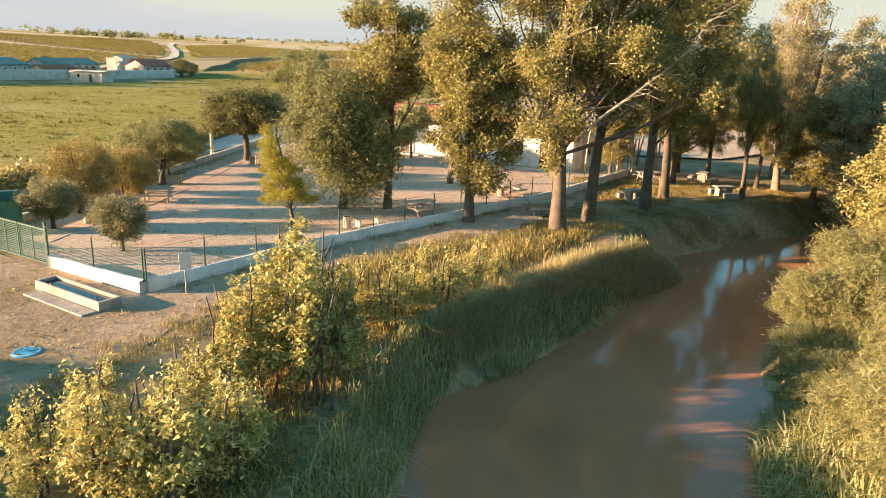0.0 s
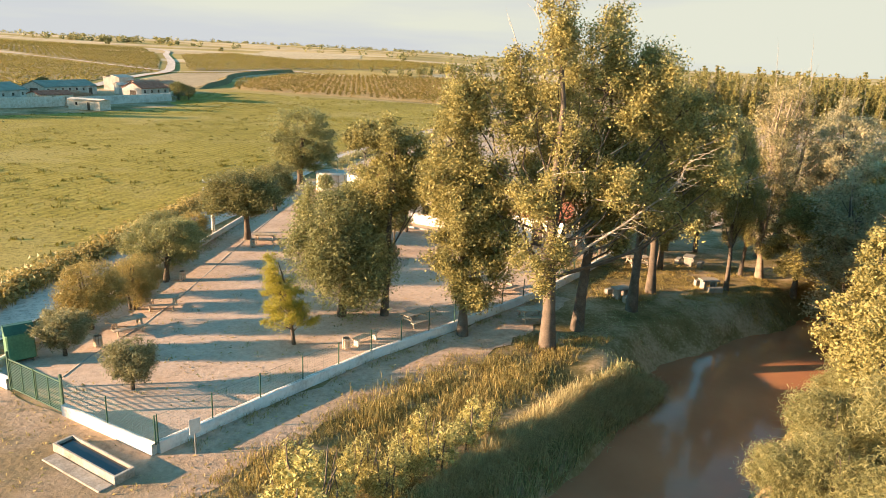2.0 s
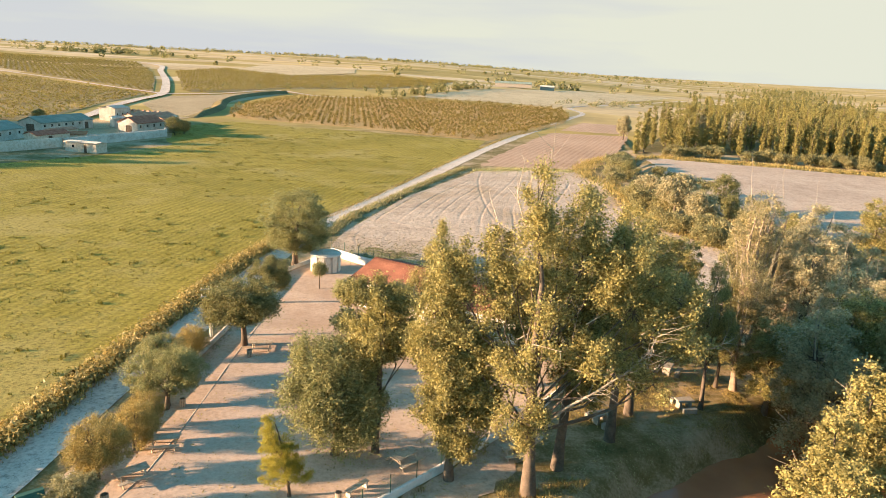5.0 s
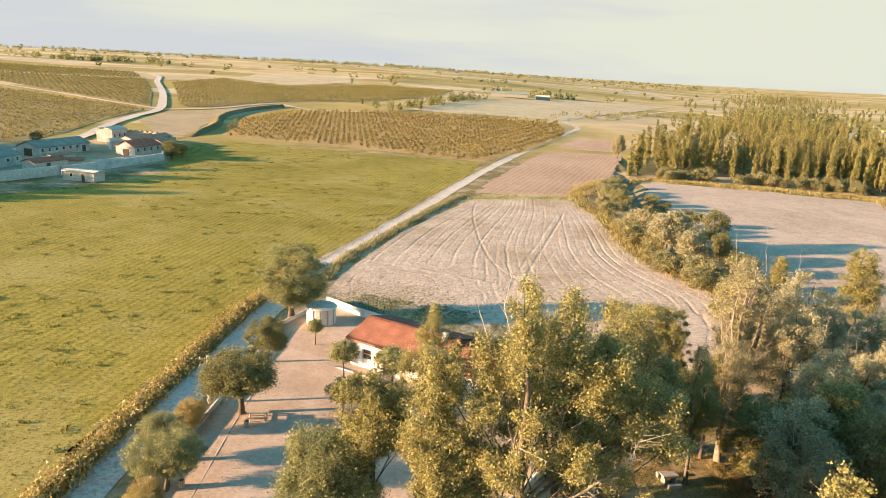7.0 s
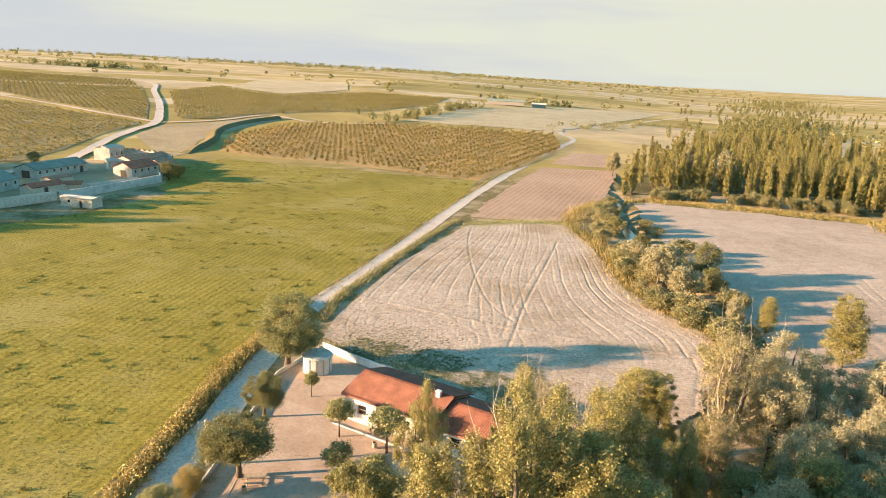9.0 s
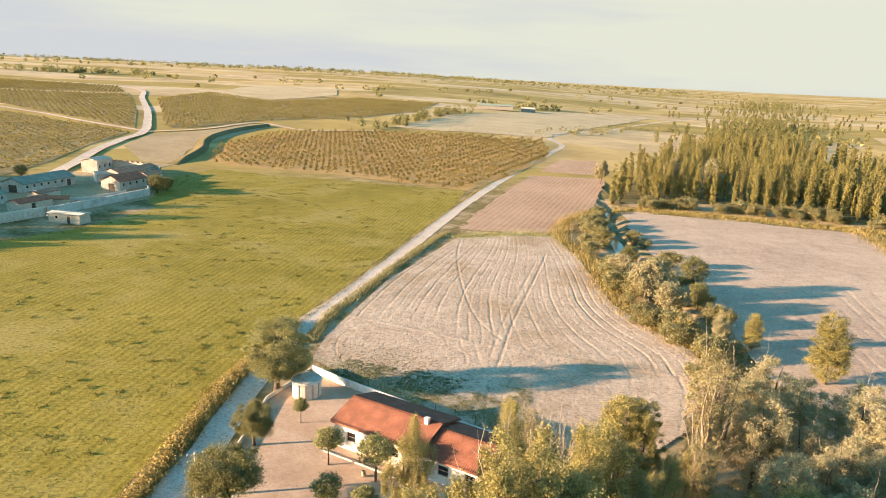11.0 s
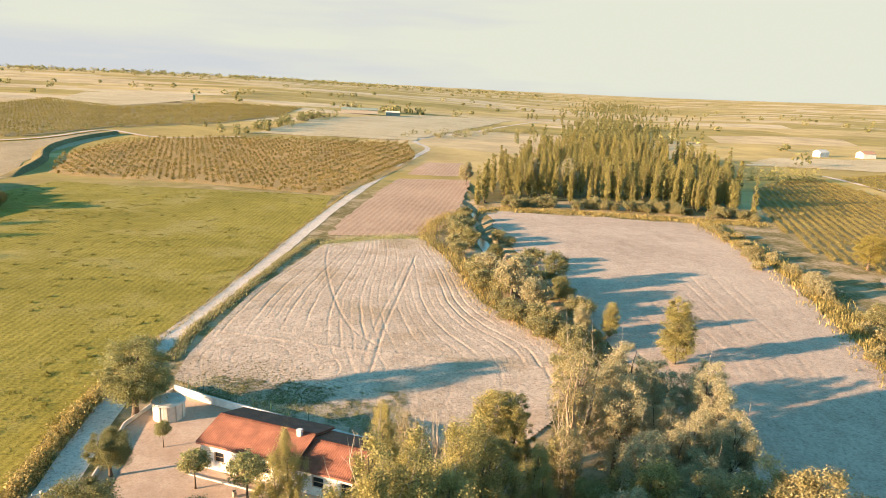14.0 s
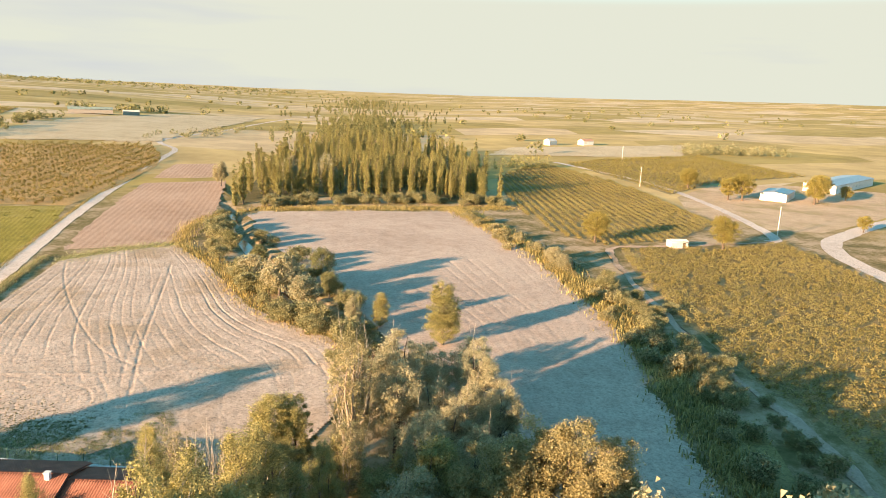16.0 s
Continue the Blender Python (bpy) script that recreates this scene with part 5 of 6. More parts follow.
reeds("far_bank_grass", *bank_points(rng, 15000, -1, 6, 14, 4, 36), 1.1, 0.06, L_GRASS, "long yellowing grass on the far bank", rng, 0.5)
q = np.stack(bank_points(rng, 5000, 1, 4.6, 9.5, 34, 46), 1)
reeds("shade_grass", q[:, 0], q[:, 1], 0.16, 0.025, L_REED, "short rough grass in the shade of the grove", rng, 0.6, 0.9)
q = scatter_line(rng, RIDGE[2:], 30000, 0.36)
reeds("pale_grass", q[:, 0], q[:, 1], 0.85, 0.03, L_SILVERGRASS, "pale feathery seeding grass at the water's edge", rng, 0.4)
q = scatter_line(rng, spline([(-27, 10), (-26.6, 30), (-25.6, 40), (-24.6, 50), (-23.8, 60), (-22.9, 70), (-21.9, 80), (-19.1, 95), (-17.9, 103)], 2), 20000, 0.5)
crop("roadside_scrub", q[::4] + rng.normal(size=(len(q[::4]), 2)) * 0.1, 0.95, 0.5, 9, 0.2, L_GRASS, "golden scrub between road and field", rng)
reeds("roadside_grass", q[:, 0], q[:, 1], 0.95, 0.05, L_GRASS, "tall yellow grass between road and field", rng, 0.35)
q = scatter_line(rng, spline([(-17.2, 103), (-11.3, 123), (-1.5, 157), (13.5, 209), (32, 266), (68, 364)], 3), 6000, 0.4)
reeds("roadside_grass", q[:, 0], q[:, 1], 0.45, 0.08, L_GRASS, "dry grass verge along the road", rng, 0.4)
q = scatter_line(rng, spline([(-14.0, 96), (-12.2, 108), (-7.0, 124), (-2.0, 140), (3.5, 156), (9, 170)], 3), 9000, 0.6)
reeds("roadside_weeds", q[:, 0], q[:, 1], 0.75, 0.09, L_BUSH, "green weeds on the verge below the road", rng, 0.4)
q = scatter_line(rng, spline([(129, 187), (121, 155), (112, 125), (100, 99), (89, 75), (75, 54), (62, 36), (52, 24)], 3), 15000, 2.0)
reeds("field_edge_grass", q[:, 0], q[:, 1], 1.2, 0.16, L_GRASS, "long dry grass along the ditch", rng, 0.4)
q = scatter_line(rng, spline([(43.6, 86), (44, 96), (41, 105), (38, 117), (38.8, 133), (40, 150), (38, 172), (50, 200), (66, 212)], 3), 10000, 1.6)
reeds("field_edge_grass", q[:, 0], q[:, 1], 0.9, 0.1, L_GRASS, "yellow grass at the edge of the pale field", rng, 0.4)
q = scatter_line(rng, spline([(70, 213), (98, 205), (128, 193), (150, 186)], 3), 8000, 2.2)
reeds("field_edge_grass", q[:, 0], q[:, 1], 0.9, 0.14, L_GRASS, "yellow grass in front of the poplar wood", rng, 0.4)
ditch_bush = make_tree("ditch_bush", 45, [(0, 0, 0.9, 1.5, 1.4, 0.9), (0.8, 0.2, 1.3, 1.0, 1.0, 0.7)], 0.2, 0.04, 40, 34, 0.5, 0.26, M_DARKBARK, L_DITCH, 4, "pale olive scrub bush along the ditch", category="bush", group="ditch bushes", stems=2)
place(ditch_bush, 113, 142)
for x, y in scatter_line(rng, [(128, 180), (116, 140), (104, 104), (92, 78), (80, 58), (70, 42), (62, 28)], 52, 2.0):
    again(ditch_bush, x, y, rng.uniform(0, 360), rng.uniform(0.5, 1.05) * (1.15 if y < 72 else 1.0))
for x, y, k in ((109, 117, 0.8), (107, 112, 0.7), (111, 121, 0.6)):
    again(silver_bush, x, y, 50 * k, k, k * 0.75, label="pale silvery willow beside the ditch")
q = scatter_line(rng, [(-10.5, 87), (-6.0, 84.5), (4, 77.5), (11, 72.5), (16, 69)], 9000, 1.5)
reeds("wall_weeds", q[:, 0], q[:, 1], 0.5, 0.05, L_REED, "dark weeds behind the park's back wall", rng, 0.5)
# bare saplings beside the house
stick = make_tree("bare_sapling", 71, [(0, 0, 6.6, 0.9, 0.9, 2.4)], 1.5, 0.08, 26, 3, 0.4, 0.12, M_DEAD, L_TAMAR, 30, "leafless bleached poplar sapling beside the house", stems=3, bare=10, group="bare saplings")
place(stick, 9.2, 55.8, 0, 0.85)
for k, (x, y, s) in enumerate(((11.8, 56.0, 0.95), (13.0, 57.0, 0.85), (14.5, 56.4, 0.95), (16.2, 57.2, 0.8), (10.6, 58.6, 0.8), (15.4, 55.0, 0.9), (17.6, 55.6, 0.85))):
    again(stick, x, y, 70 * k, s)
# dark tufts over the young crop, weeds on the sand
def tufts(name, xy, blades, h, w, r, mat, label, rng):
    p = np.repeat(xy, blades, 0) + rng.normal(size=(len(xy) * blades, 2)) * r
    g = Geo()
    g.blades(rng, np.stack([p[:, 0], p[:, 1], land(p[:, 0], p[:, 1]) + 0.02], 1), h, w, 0.6)
    return tagged(link(name, g, mat), label, "grass", kind="stuff")


q = np.stack([rng.uniform(-150, 15, 26000), rng.uniform(0, 262, 26000)], 1)
q = q[inside(q[:, 0], q[:, 1], GREEN)]
q = q[wobble(q[:, 0], q[:, 1], 0.05) + rng.normal(size=len(q)) * 0.4 > 0.0]
tufts("crop_tufts", q, 5, 0.22, 0.09, 0.28, L_CROP, "darker tufts standing in the young crop", rng)
tufts("crop_tufts", q[::14], 16, 0.42, 0.10, 0.34, L_CROP, "taller dark tufts standing in the young crop", rng)
q = np.stack([rng.uniform(-24, 10, 1500), rng.uniform(-4, 44, 1500)], 1)
q = q[inside(q[:, 0], q[:, 1], YARD)]
q = q[wobble(q[:, 0], q[:, 1], 0.35, 2.0) > 0.1]
tufts("sand_weeds", q, 10, 0.14, 0.03, 0.14, L_GRASS, "small dry weeds on the sand", rng)
q = np.concatenate([scatter_line(rng, [(-10.6, 5), (-10.2, 12), (-9.3, 16), (-8.2, 19), (-6.2, 23), (-3.4, 27), (-0.2, 30.8), (3.3, 34.2)], 420, 0.5), scatter_line(rng, [(-9.9, 23.4), (-5.5, 29), (-2.7, 32.4), (1.5, 36.9), (7.4, 43.6)], 60, 0.25)])
tufts("path_edge_grass", q, 26, 0.26, 0.018, 0.2, L_GRASS, "dry grass tufts along the sandy path", rng)
q = np.concatenate([scatter_line(rng, [(-20, 31), (-19.2, 40), (-18.2, 50), (-17.2, 60), (-16.2, 72)], 220, 0.3), np.stack([rng.uniform(-16, 2, 60), rng.uniform(27, 42, 60)], 1)])
q = q[inside(q[:, 0], q[:, 1], PARK)]
tufts("park_weeds", q, 12, 0.2, 0.03, 0.16, L_BUSH, "small dry weeds in the park", rng)
q = np.stack([rng.uniform(10, 25, 2600), rng.uniform(43.5, 53, 2600)], 1)
tufts("grove_grass", q[wobble(q[:, 0], q[:, 1], 0.7, 1.0) > -0.25], 14, 0.16, 0.02, 0.16, L_GRASS, "short dry grass in the clearing of the grove", rng)
q = np.stack([rng.uniform(-8, 16, 5000), rng.uniform(70, 93, 5000)], 1)
q = q[inside(q[:, 0], q[:, 1], LIGHT) & (q[:, 1] < 86.5 - 0.35 * q[:, 0]) & (wobble(q[:, 0], q[:, 1], 0.45, 2.0) > -0.1)]
g = Geo()
p = np.repeat(q, 12, 0) + rng.normal(size=(len(q) * 12, 2)) * 0.16
g.blades(rng, np.stack([p[:, 0], p[:, 1], np.full(len(p), 0.17)], 1), 0.16, 0.05, 0.7)
tagged(link("field_weeds", g, L_DARK), "low dark weeds in the corner of the pale field", "grass", kind="stuff")
p = scatter_line(rng, [(437, 341), (473, 328), (508, 303)], 70, 6)
far_trees("far_pines", rng, p, 7, 3.6, 70, L_BUSH, "distant line of yellow-green pines", 0.8)
p = scatter_line(rng, [(215, 285), (262, 300)], 22, 6)
far_trees("far_pines", rng, p, 6, 3, 60, L_LOMB, "scrubby trees beside the vineyard track", 0.7)
q = scatter_line(rng, [(12, 166), (24, 171), (37, 172)], 5000, 2.0)
reeds("field_edge_grass", q[:, 0], q[:, 1], 0.5, 0.12, L_REED, "green grass strip between the two fields", rng, 0.5)
for x, y in scatter_line(rng, [(110, 101), (94, 76), (83, 56), (76, 44), (68, 30)], 60, 2.2):
    again(bush, x, y, rng.uniform(0, 360), rng.uniform(0.5, 1.0), label="dark scrub filling the ditch")
# fallen leaves on the bare ground
q = np.stack([rng.uniform(-22, 9, 9000), rng.uniform(8, 62, 9000)], 1)
q = q[(inside(q[:, 0], q[:, 1], PARK) | inside(q[:, 0], q[:, 1], YARD)) & (wobble(q[:, 0], q[:, 1], 0.5, 6.0) + rng.normal(size=len(q)) * 0.25 > 0.1)]
g = Geo()
g.leaves(rng, np.stack([q[:, 0], q[:, 1], land(q[:, 0], q[:, 1]) + 0.06], 1), 0.11, 4.0, 1.3)
tagged(link("fallen_leaves", g, L_TAMAR), "scattered brown fallen leaves on the bare ground", "leaves", kind="stuff")

# grassy margins and broken clods of the pale field
q = scatter_line(rng, [(-9.5, 103), (-5, 120), (1, 139), (7.5, 156), (14, 164), (34, 167)], 9000, 2.2)
q = q[inside(q[:, 0], q[:, 1], LIGHT) & (wobble(q[:, 0], q[:, 1], 0.12, 2.0) + rng.normal(size=len(q)) * 0.3 > 0.0)]
tufts("margin_grass", q, 7, 0.22, 0.06, 0.3, L_BUSH, "short olive grass creeping into the pale field", rng)
q = np.stack([rng.normal(-4, 5, 3200), rng.normal(85, 5.5, 3200)], 1)
q = q[inside(q[:, 0], q[:, 1], LIGHT)]
g = Geo()
for x, y in q[:2600]:
    g.box((x, y, 0.165), rng.uniform(0.05, 0.2, 3) * (1, 1, 0.45), rng.uniform(0, 3))
tagged(link("soil_clods", g, M_BANK), "broken dark soil clods in the corner of the field", "soil", kind="stuff")


# ---------------------------------------------------------------- the park's wall, fence and gate
def run_wall(name, pts, h, thick, mat, label, over=0.0):
    """A low wall along plan points, mitred at the bends, with a slightly uneven worn top."""
    p = np.asarray(pts, float)
    d = np.diff(p, axis=0)
    d /= np.linalg.norm(d, axis=1)[:, None]
    nrm = np.stack([-d[:, 1], d[:, 0]], 1)
    off = np.concatenate([[nrm[0]], (nrm[:-1] + nrm[1:]) / (1 + (nrm[:-1] * nrm[1:]).sum(1))[:, None], [nrm[-1]]])
    line, offs = [], []
    for a, b, oa, ob in zip(p[:-1], p[1:], off[:-1], off[1:]):
        n = max(1, int(np.linalg.norm(b - a) / 0.8))
        for k in range(n):
            line.append(a + (b - a) * k / n)
            offs.append(oa + (ob - oa) * k / n if 0 < k < n else oa)
    line.append(p[-1])
    offs.append(off[-1])
    line, offs = np.array(line), np.array(offs)
    rngw = np.random.default_rng(len(pts))
    z = land(line[:, 0], line[:, 1])
    top = z + h + rngw.normal(size=len(line)) * 0.008
    c = 0.02
    rings = []
    for u, kind in ((-0.5, "b"), (-0.5, "s"), (-0.44, "t"), (0.44, "t"), (0.5, "s"), (0.5, "b")):
        zz = {"b": z - 0.3, "s": top - c, "t": top}[kind]
        rings.append(np.concatenate([line + offs * u * thick, zz[:, None]], 1))
    v = np.stack(rings, 1)
    g, n = Geo(), 6
    i = (np.arange(len(line) - 1)[:, None] * n + np.arange(n - 1)[None]).ravel()
    g.add(v.reshape(-1, 3), np.stack([i, i + n, i + n + 1, i + 1], 1))
    last = (len(line) - 1) * n
    g.f.append(np.array([[5, 4, 3, 2, 1, 0]]))
    g.f.append(np.array([[last + k for k in range(6)]]))
    return tagged(link(name, g, mat), label, "wall", kind="structure")


def make_fence(name, pts, spacing, z0, h, label, wires=9, verts=0.14, mat=None):
    """A mesh fence on a wall: each post and each panel a part."""
    mat = mat or M_GREENPAINT
    root = thing(name, None, label, "fence")
    posts = []
    for a, b in zip(pts[:-1], pts[1:]):
        a, b = Vector((*a, z0)), Vector((*b, z0))
        n = max(1, round((b - a).length / spacing))
        posts += [a.lerp(b, k / n) for k in range(n)]
    posts.append(Vector((*pts[-1], z0)))
    post_me = None
    for q in posts:
        if post_me is None:
            bm = bmesh.new()
            rod(bm, (0, 0, -0.05), (0, 0, h), 0.03)
            rod(bm, (0, 0, h), (0, 0, h + 0.03), 0.034, 0.012)
            ob = part("post", bm, mat, root)
            post_me = ob.data
        else:
            ob = new("post", post_me)
            ob.parent = root
        ob.location = q
    for a, b in zip(posts[:-1], posts[1:]):
        g = Geo()
        L = (b - a).length
        d = (b - a).normalized()
        up = Vector((0, 0, 1))
        for k in range(wires + 1):
            z = 0.04 + (h - 0.08) * k / wires
            r = 0.006 if k in (0, wires) else (0.004 if wires > 12 else 0.0024)
            g.tube([a + up * z, b + up * z], [r, r], 4, False)
        for k in range(1, int(L / verts)):
            q = a + d * k * verts
            g.tube([q + up * 0.04, q + up * (h - 0.04)], [0.0018, 0.0018], 3, False)
        link("mesh_panel", g, mat, root)
    return root


FRONT = [(-10.3, 23.6), (-5.9, 29.3), (-3.1, 32.8), (1.25, 37.3), (7.3, 44.0), (10.1, 47.9), (16.2, 56.8)]
run_wall("wall_front", FRONT, 0.5, 0.24, M_WHITE, "low white-rendered park wall, weathered")
run_wall("wall_gate_side", [(-15.2, 26.2), (-10.4, 23.45)], 0.5, 0.24, M_WHITE, "low white-rendered wall beside the gate")
run_wall("wall_road_end", [(-22.3, 30.6), (-18.7, 28.3)], 0.5, 0.24, M_WHITE, "low white-rendered wall stub by the road")
make_fence("fence", FRONT, 2.35, 0.48, 1.15, "green wire-mesh fence on the white park wall")
make_fence("fence", [(-15.2, 26.2), (-10.35, 23.5)], 2.6, 0.48, 1.15, "green louvred mesh fence beside the gate", wires=16, verts=0.5)
ROADWALL = [(-20.4, 30.2), (-19.6, 38), (-19.0, 46), (-18.0, 56), (-17.0, 68), (-16.4, 77), (-12.4, 85.6)]
run_wall("wall_road", ROADWALL, 0.45, 0.22, M_CONC, "low weathered concrete wall along the road")
run_wall("bed_edging", [(-17.0, 29.5), (-16.9, 31.9), (-16.0, 36.2), (-15.7, 41.3), (-15.6, 45.8), (-15.5, 54.2), (-14.8, 75.0)], 0.05, 0.12, M_STONE, "low stone edging of the planted bed")
BACK = [(-12.2, 85.4), (-8.4, 82.0), (1.5, 74.6), (8.0, 69.8), (14.0, 65.5)]
run_wall("wall_back", BACK, 1.0, 0.24, M_WHITE, "white-rendered back wall of the park")
make_fence("fence", BACK, 2.6, 0.98, 1.2, "green wire-mesh fence on the back wall")


def make_gate():
    root = thing("metal_gate", None, "closed green slatted double gate of the park", "gate")
    a, b = Vector((-18.6, 28.25, 0)), Vector((-15.25, 26.25, 0))
    d = (b - a).normalized()
    rz = math.atan2(d.y, d.x)
    for q in (a, b):
        bm = bmesh.new()
        block(bm, q + Vector((0, 0, 0.88)), (0.1, 0.1, 1.86), rz, 0.01)
        part("post", bm, M_GREENPAINT, root)
    L = (b - a).length
    for k in (0, 1):
        p0, p1 = a + d * (0.08 + k * L / 2), a + d * (L / 2 - 0.04 + k * L / 2)
        bm = bmesh.new()
        for q in (p0, p1, (p0 + p1) / 2):
            block(bm, q + Vector((0, 0, 0.8)), (0.05, 0.05, 1.45), rz, 0.006)
        for z in (0.1, 1.48):
            block(bm, (p0 + p1) / 2 + Vector((0, 0, z)), ((p1 - p0).length, 0.05, 0.06), rz, 0.006)
        leaf = part("gate_frame", bm, M_GREENPAINT, root)
        me = None
        for s in range(17):
            if me is None:
                bm = bmesh.new()
                block(bm, (0, 0, 0), ((p1 - p0).length - 0.06, 0.015, 0.028))
                ob = part("slat", bm, M_GREENPAINT, leaf)
                me = ob.data
            else:
                ob = new("slat", me)
                ob.parent = leaf
            ob.matrix_local = Matrix.Translation((p0 + p1) / 2 + Vector((0, 0, 0.19 + s * 0.078))) @ Matrix.Rotation(rz, 4, "Z")


make_gate()


# ---------------------------------------------------------------- the park house
def tiled_slope(g, p0, u, w, length, width, rise, pitch=0.24, rows=0.42):
    """Curved tiles running down a slope from the ridge: p0 ridge corner, u along the ridge, w down the slope in plan."""
    n = int(length / pitch)
    m = max(2, int(width / rows))
    cols = n * 6 + 1
    s = np.linspace(0, length, cols)
    wave = 0.075 * np.abs(np.cos(s * math.pi / pitch)) ** 0.8
    t = np.repeat(np.linspace(0, 1, m + 1), 2)[1:-1]
    lift = np.tile([0.0, 0.028], m)
    S, T = np.meshgrid(s, t)
    Z = wave[None] + lift[:, None] - rise * T
    P = np.asarray(p0)[None, None] + S[..., None] * np.array([*u, 0]) + (T * width)[..., None] * np.array([*w, 0])
    P[..., 2] += Z
    i = (np.arange(len(t) - 1)[:, None] * cols + np.arange(cols - 1)[None]).ravel()
    g.add(P.reshape(-1, 3), np.stack([i, i + cols, i + cols + 1, i + 1], 1))


def gable_house(name, label, origin, ang, length, depth, eave, ridge, walls, tiles, openings=(), over=0.35, pitch=0.24, chimney=None, category="house"):
    """A low house: origin is the front left corner, ang the facade's way. openings: (kind, along, sill, width, height, side)."""
    root = thing(name, Matrix.Translation((*origin, float(land([origin[0]], [origin[1]])[0]))) @ Matrix.Rotation(radians(ang), 4, "Z"), label, category)
    t = 0.3

    def wall_panel(nm, x0, y0, dx, dy, ln, ops):
        """One wall with real openings: piers, aprons and lintels round each hole."""
        bm = bmesh.new()
        rz = math.atan2(dy, dx)
        nx, ny = -dy, dx

        xs = sorted({0.0, ln, *(o[1] for o in ops), *(o[1] + o[3] for o in ops)})
        zs = sorted({-0.2, eave, *(o[2] for o in ops), *(o[2] + o[4] for o in ops)})
        solid = {(i, k) for i in range(len(xs) - 1) for k in range(len(zs) - 1)
                 if not any(o[1] < (xs[i] + xs[i + 1]) / 2 < o[1] + o[3] and o[2] < (zs[k] + zs[k + 1]) / 2 < o[2] + o[4] for o in ops)}
        vs = {}

        def vert(i, k, d):
            if (i, k, d) not in vs:
                vs[i, k, d] = bm.verts.new((x0 + dx * xs[i] + nx * t * d, y0 + dy * xs[i] + ny * t * d, zs[k]))
            return vs[i, k, d]

        for i, k in solid:
            for d in (0, 1):
                bm.faces.new([vert(i, k, d), vert(i + 1, k, d), vert(i + 1, k + 1, d), vert(i, k + 1, d)])
            for (p, q), (a, b) in (((-1, 0), ((0, 0), (0, 1))), ((1, 0), ((1, 0), (1, 1))), ((0, -1), ((0, 0), (1, 0))), ((0, 1), ((0, 1), (1, 1)))):
                if (i + p, k + q) not in solid:
                    bm.faces.new([vert(i + a[0], k + a[1], 0), vert(i + b[0], k + b[1], 0), vert(i + b[0], k + b[1], 1), vert(i + a[0], k + a[1], 1)])
        bmesh.ops.recalc_face_normals(bm, faces=bm.faces[:])
        w = part(nm, bm, walls, root)
        for kind, a, sill, wd, ht, *_ in ops:
            cx, cy = x0 + dx * (a + wd / 2) + nx * 0.14, y0 + dy * (a + wd / 2) + ny * 0.14
            if kind == "window":
                fr = bmesh.new()
                for sx in (-1, 1):
                    block(fr, (cx + dx * sx * (wd / 2 - 0.03), cy + dy * sx * (wd / 2 - 0.03), sill + ht / 2), (0.06, 0.07, ht), rz)
                for zz in (sill + 0.03, sill + ht - 0.03, sill + ht / 2):
                    block(fr, (cx, cy, zz), (wd - 0.12, 0.06, 0.05), rz)
                win = part("window", fr, M_DARKGLASS if walls is M_RUBBLE else M_WOOD, root)
                pb = bmesh.new()
                block(pb, (cx + nx * 0.03, cy + ny * 0.03, sill + ht / 2), (wd - 0.1, 0.02, ht - 0.1), rz)
                part("pane", pb, M_DARKGLASS, win, "dark glass")
            elif kind == "door":
                db = bmesh.new()
                block(db, (cx, cy, sill + ht / 2), (wd - 0.02, 0.06, ht - 0.02), rz)
                for k in (-1, 0, 1):
                    block(db, (cx - nx * 0.035 + dx * k * wd / 3.4, cy - ny * 0.035 + dy * k * wd / 3.4, sill + ht / 2), (wd / 4.2, 0.03, ht * 0.86), rz, 0.008)
                part("door", db, M_DARKBARK, root, "dark wooden door")

    wall_panel("wall", 0, 0, 1, 0, length, [o for o in openings if o[5] == "front"])
    wall_panel("wall", length, t, 0, 1, depth - 2 * t, [o for o in openings if o[5] == "right"])
    wall_panel("wall", length, depth, -1, 0, length, [o for o in openings if o[5] == "back"])
    wall_panel("wall", 0, depth - t, 0, -1, depth - 2 * t, [o for o in openings if o[5] == "left"])
    for x in (0.0, length - t):
        bm = bmesh.new()
        q = [(0, eave), (depth, eave), (depth / 2, ridge - 0.08)]
        vs = [bm.verts.new((x + k * t, a, z)) for k in (0, 1) for a, z in q]
        bm.faces.new(vs[:3])
        bm.faces.new(vs[3:][::-1])
        for k in range(3):
            j = (k + 1) % 3
            bm.faces.new((vs[k], vs[k + 3], vs[j + 3], vs[j]))
        bmesh.ops.recalc_face_normals(bm, faces=bm.faces[:])
        part("gable", bm, walls, root)
    half = depth / 2 + over
    fall = (ridge - eave) * half / (depth / 2)
    for sgn, y0 in ((-1, depth / 2), (1, depth / 2)):
        g = Geo()
        tiled_slope(g, (-over, y0, ridge + 0.05), (1, 0), (0, sgn), length + 2 * over, half, fall, pitch)
        # the boards under the tiles
        a = np.array([(-over, y0, ridge - 0.02), (length + over, y0, ridge - 0.02), (length + over, y0 + sgn * half, ridge - 0.02 - fall), (-over, y0 + sgn * half, ridge - 0.02 - fall)])
        g.add(np.concatenate([a, a + [0, 0, -0.07]]), [(0, 1, 2, 3), (7, 6, 5, 4), (0, 4, 5, 1), (1, 5, 6, 2), (2, 6, 7, 3), (3, 7, 4, 0)])
        link("roof_slope", g, tiles, root)
    g = Geo()
    n = int((length + 2 * over) / 0.4)
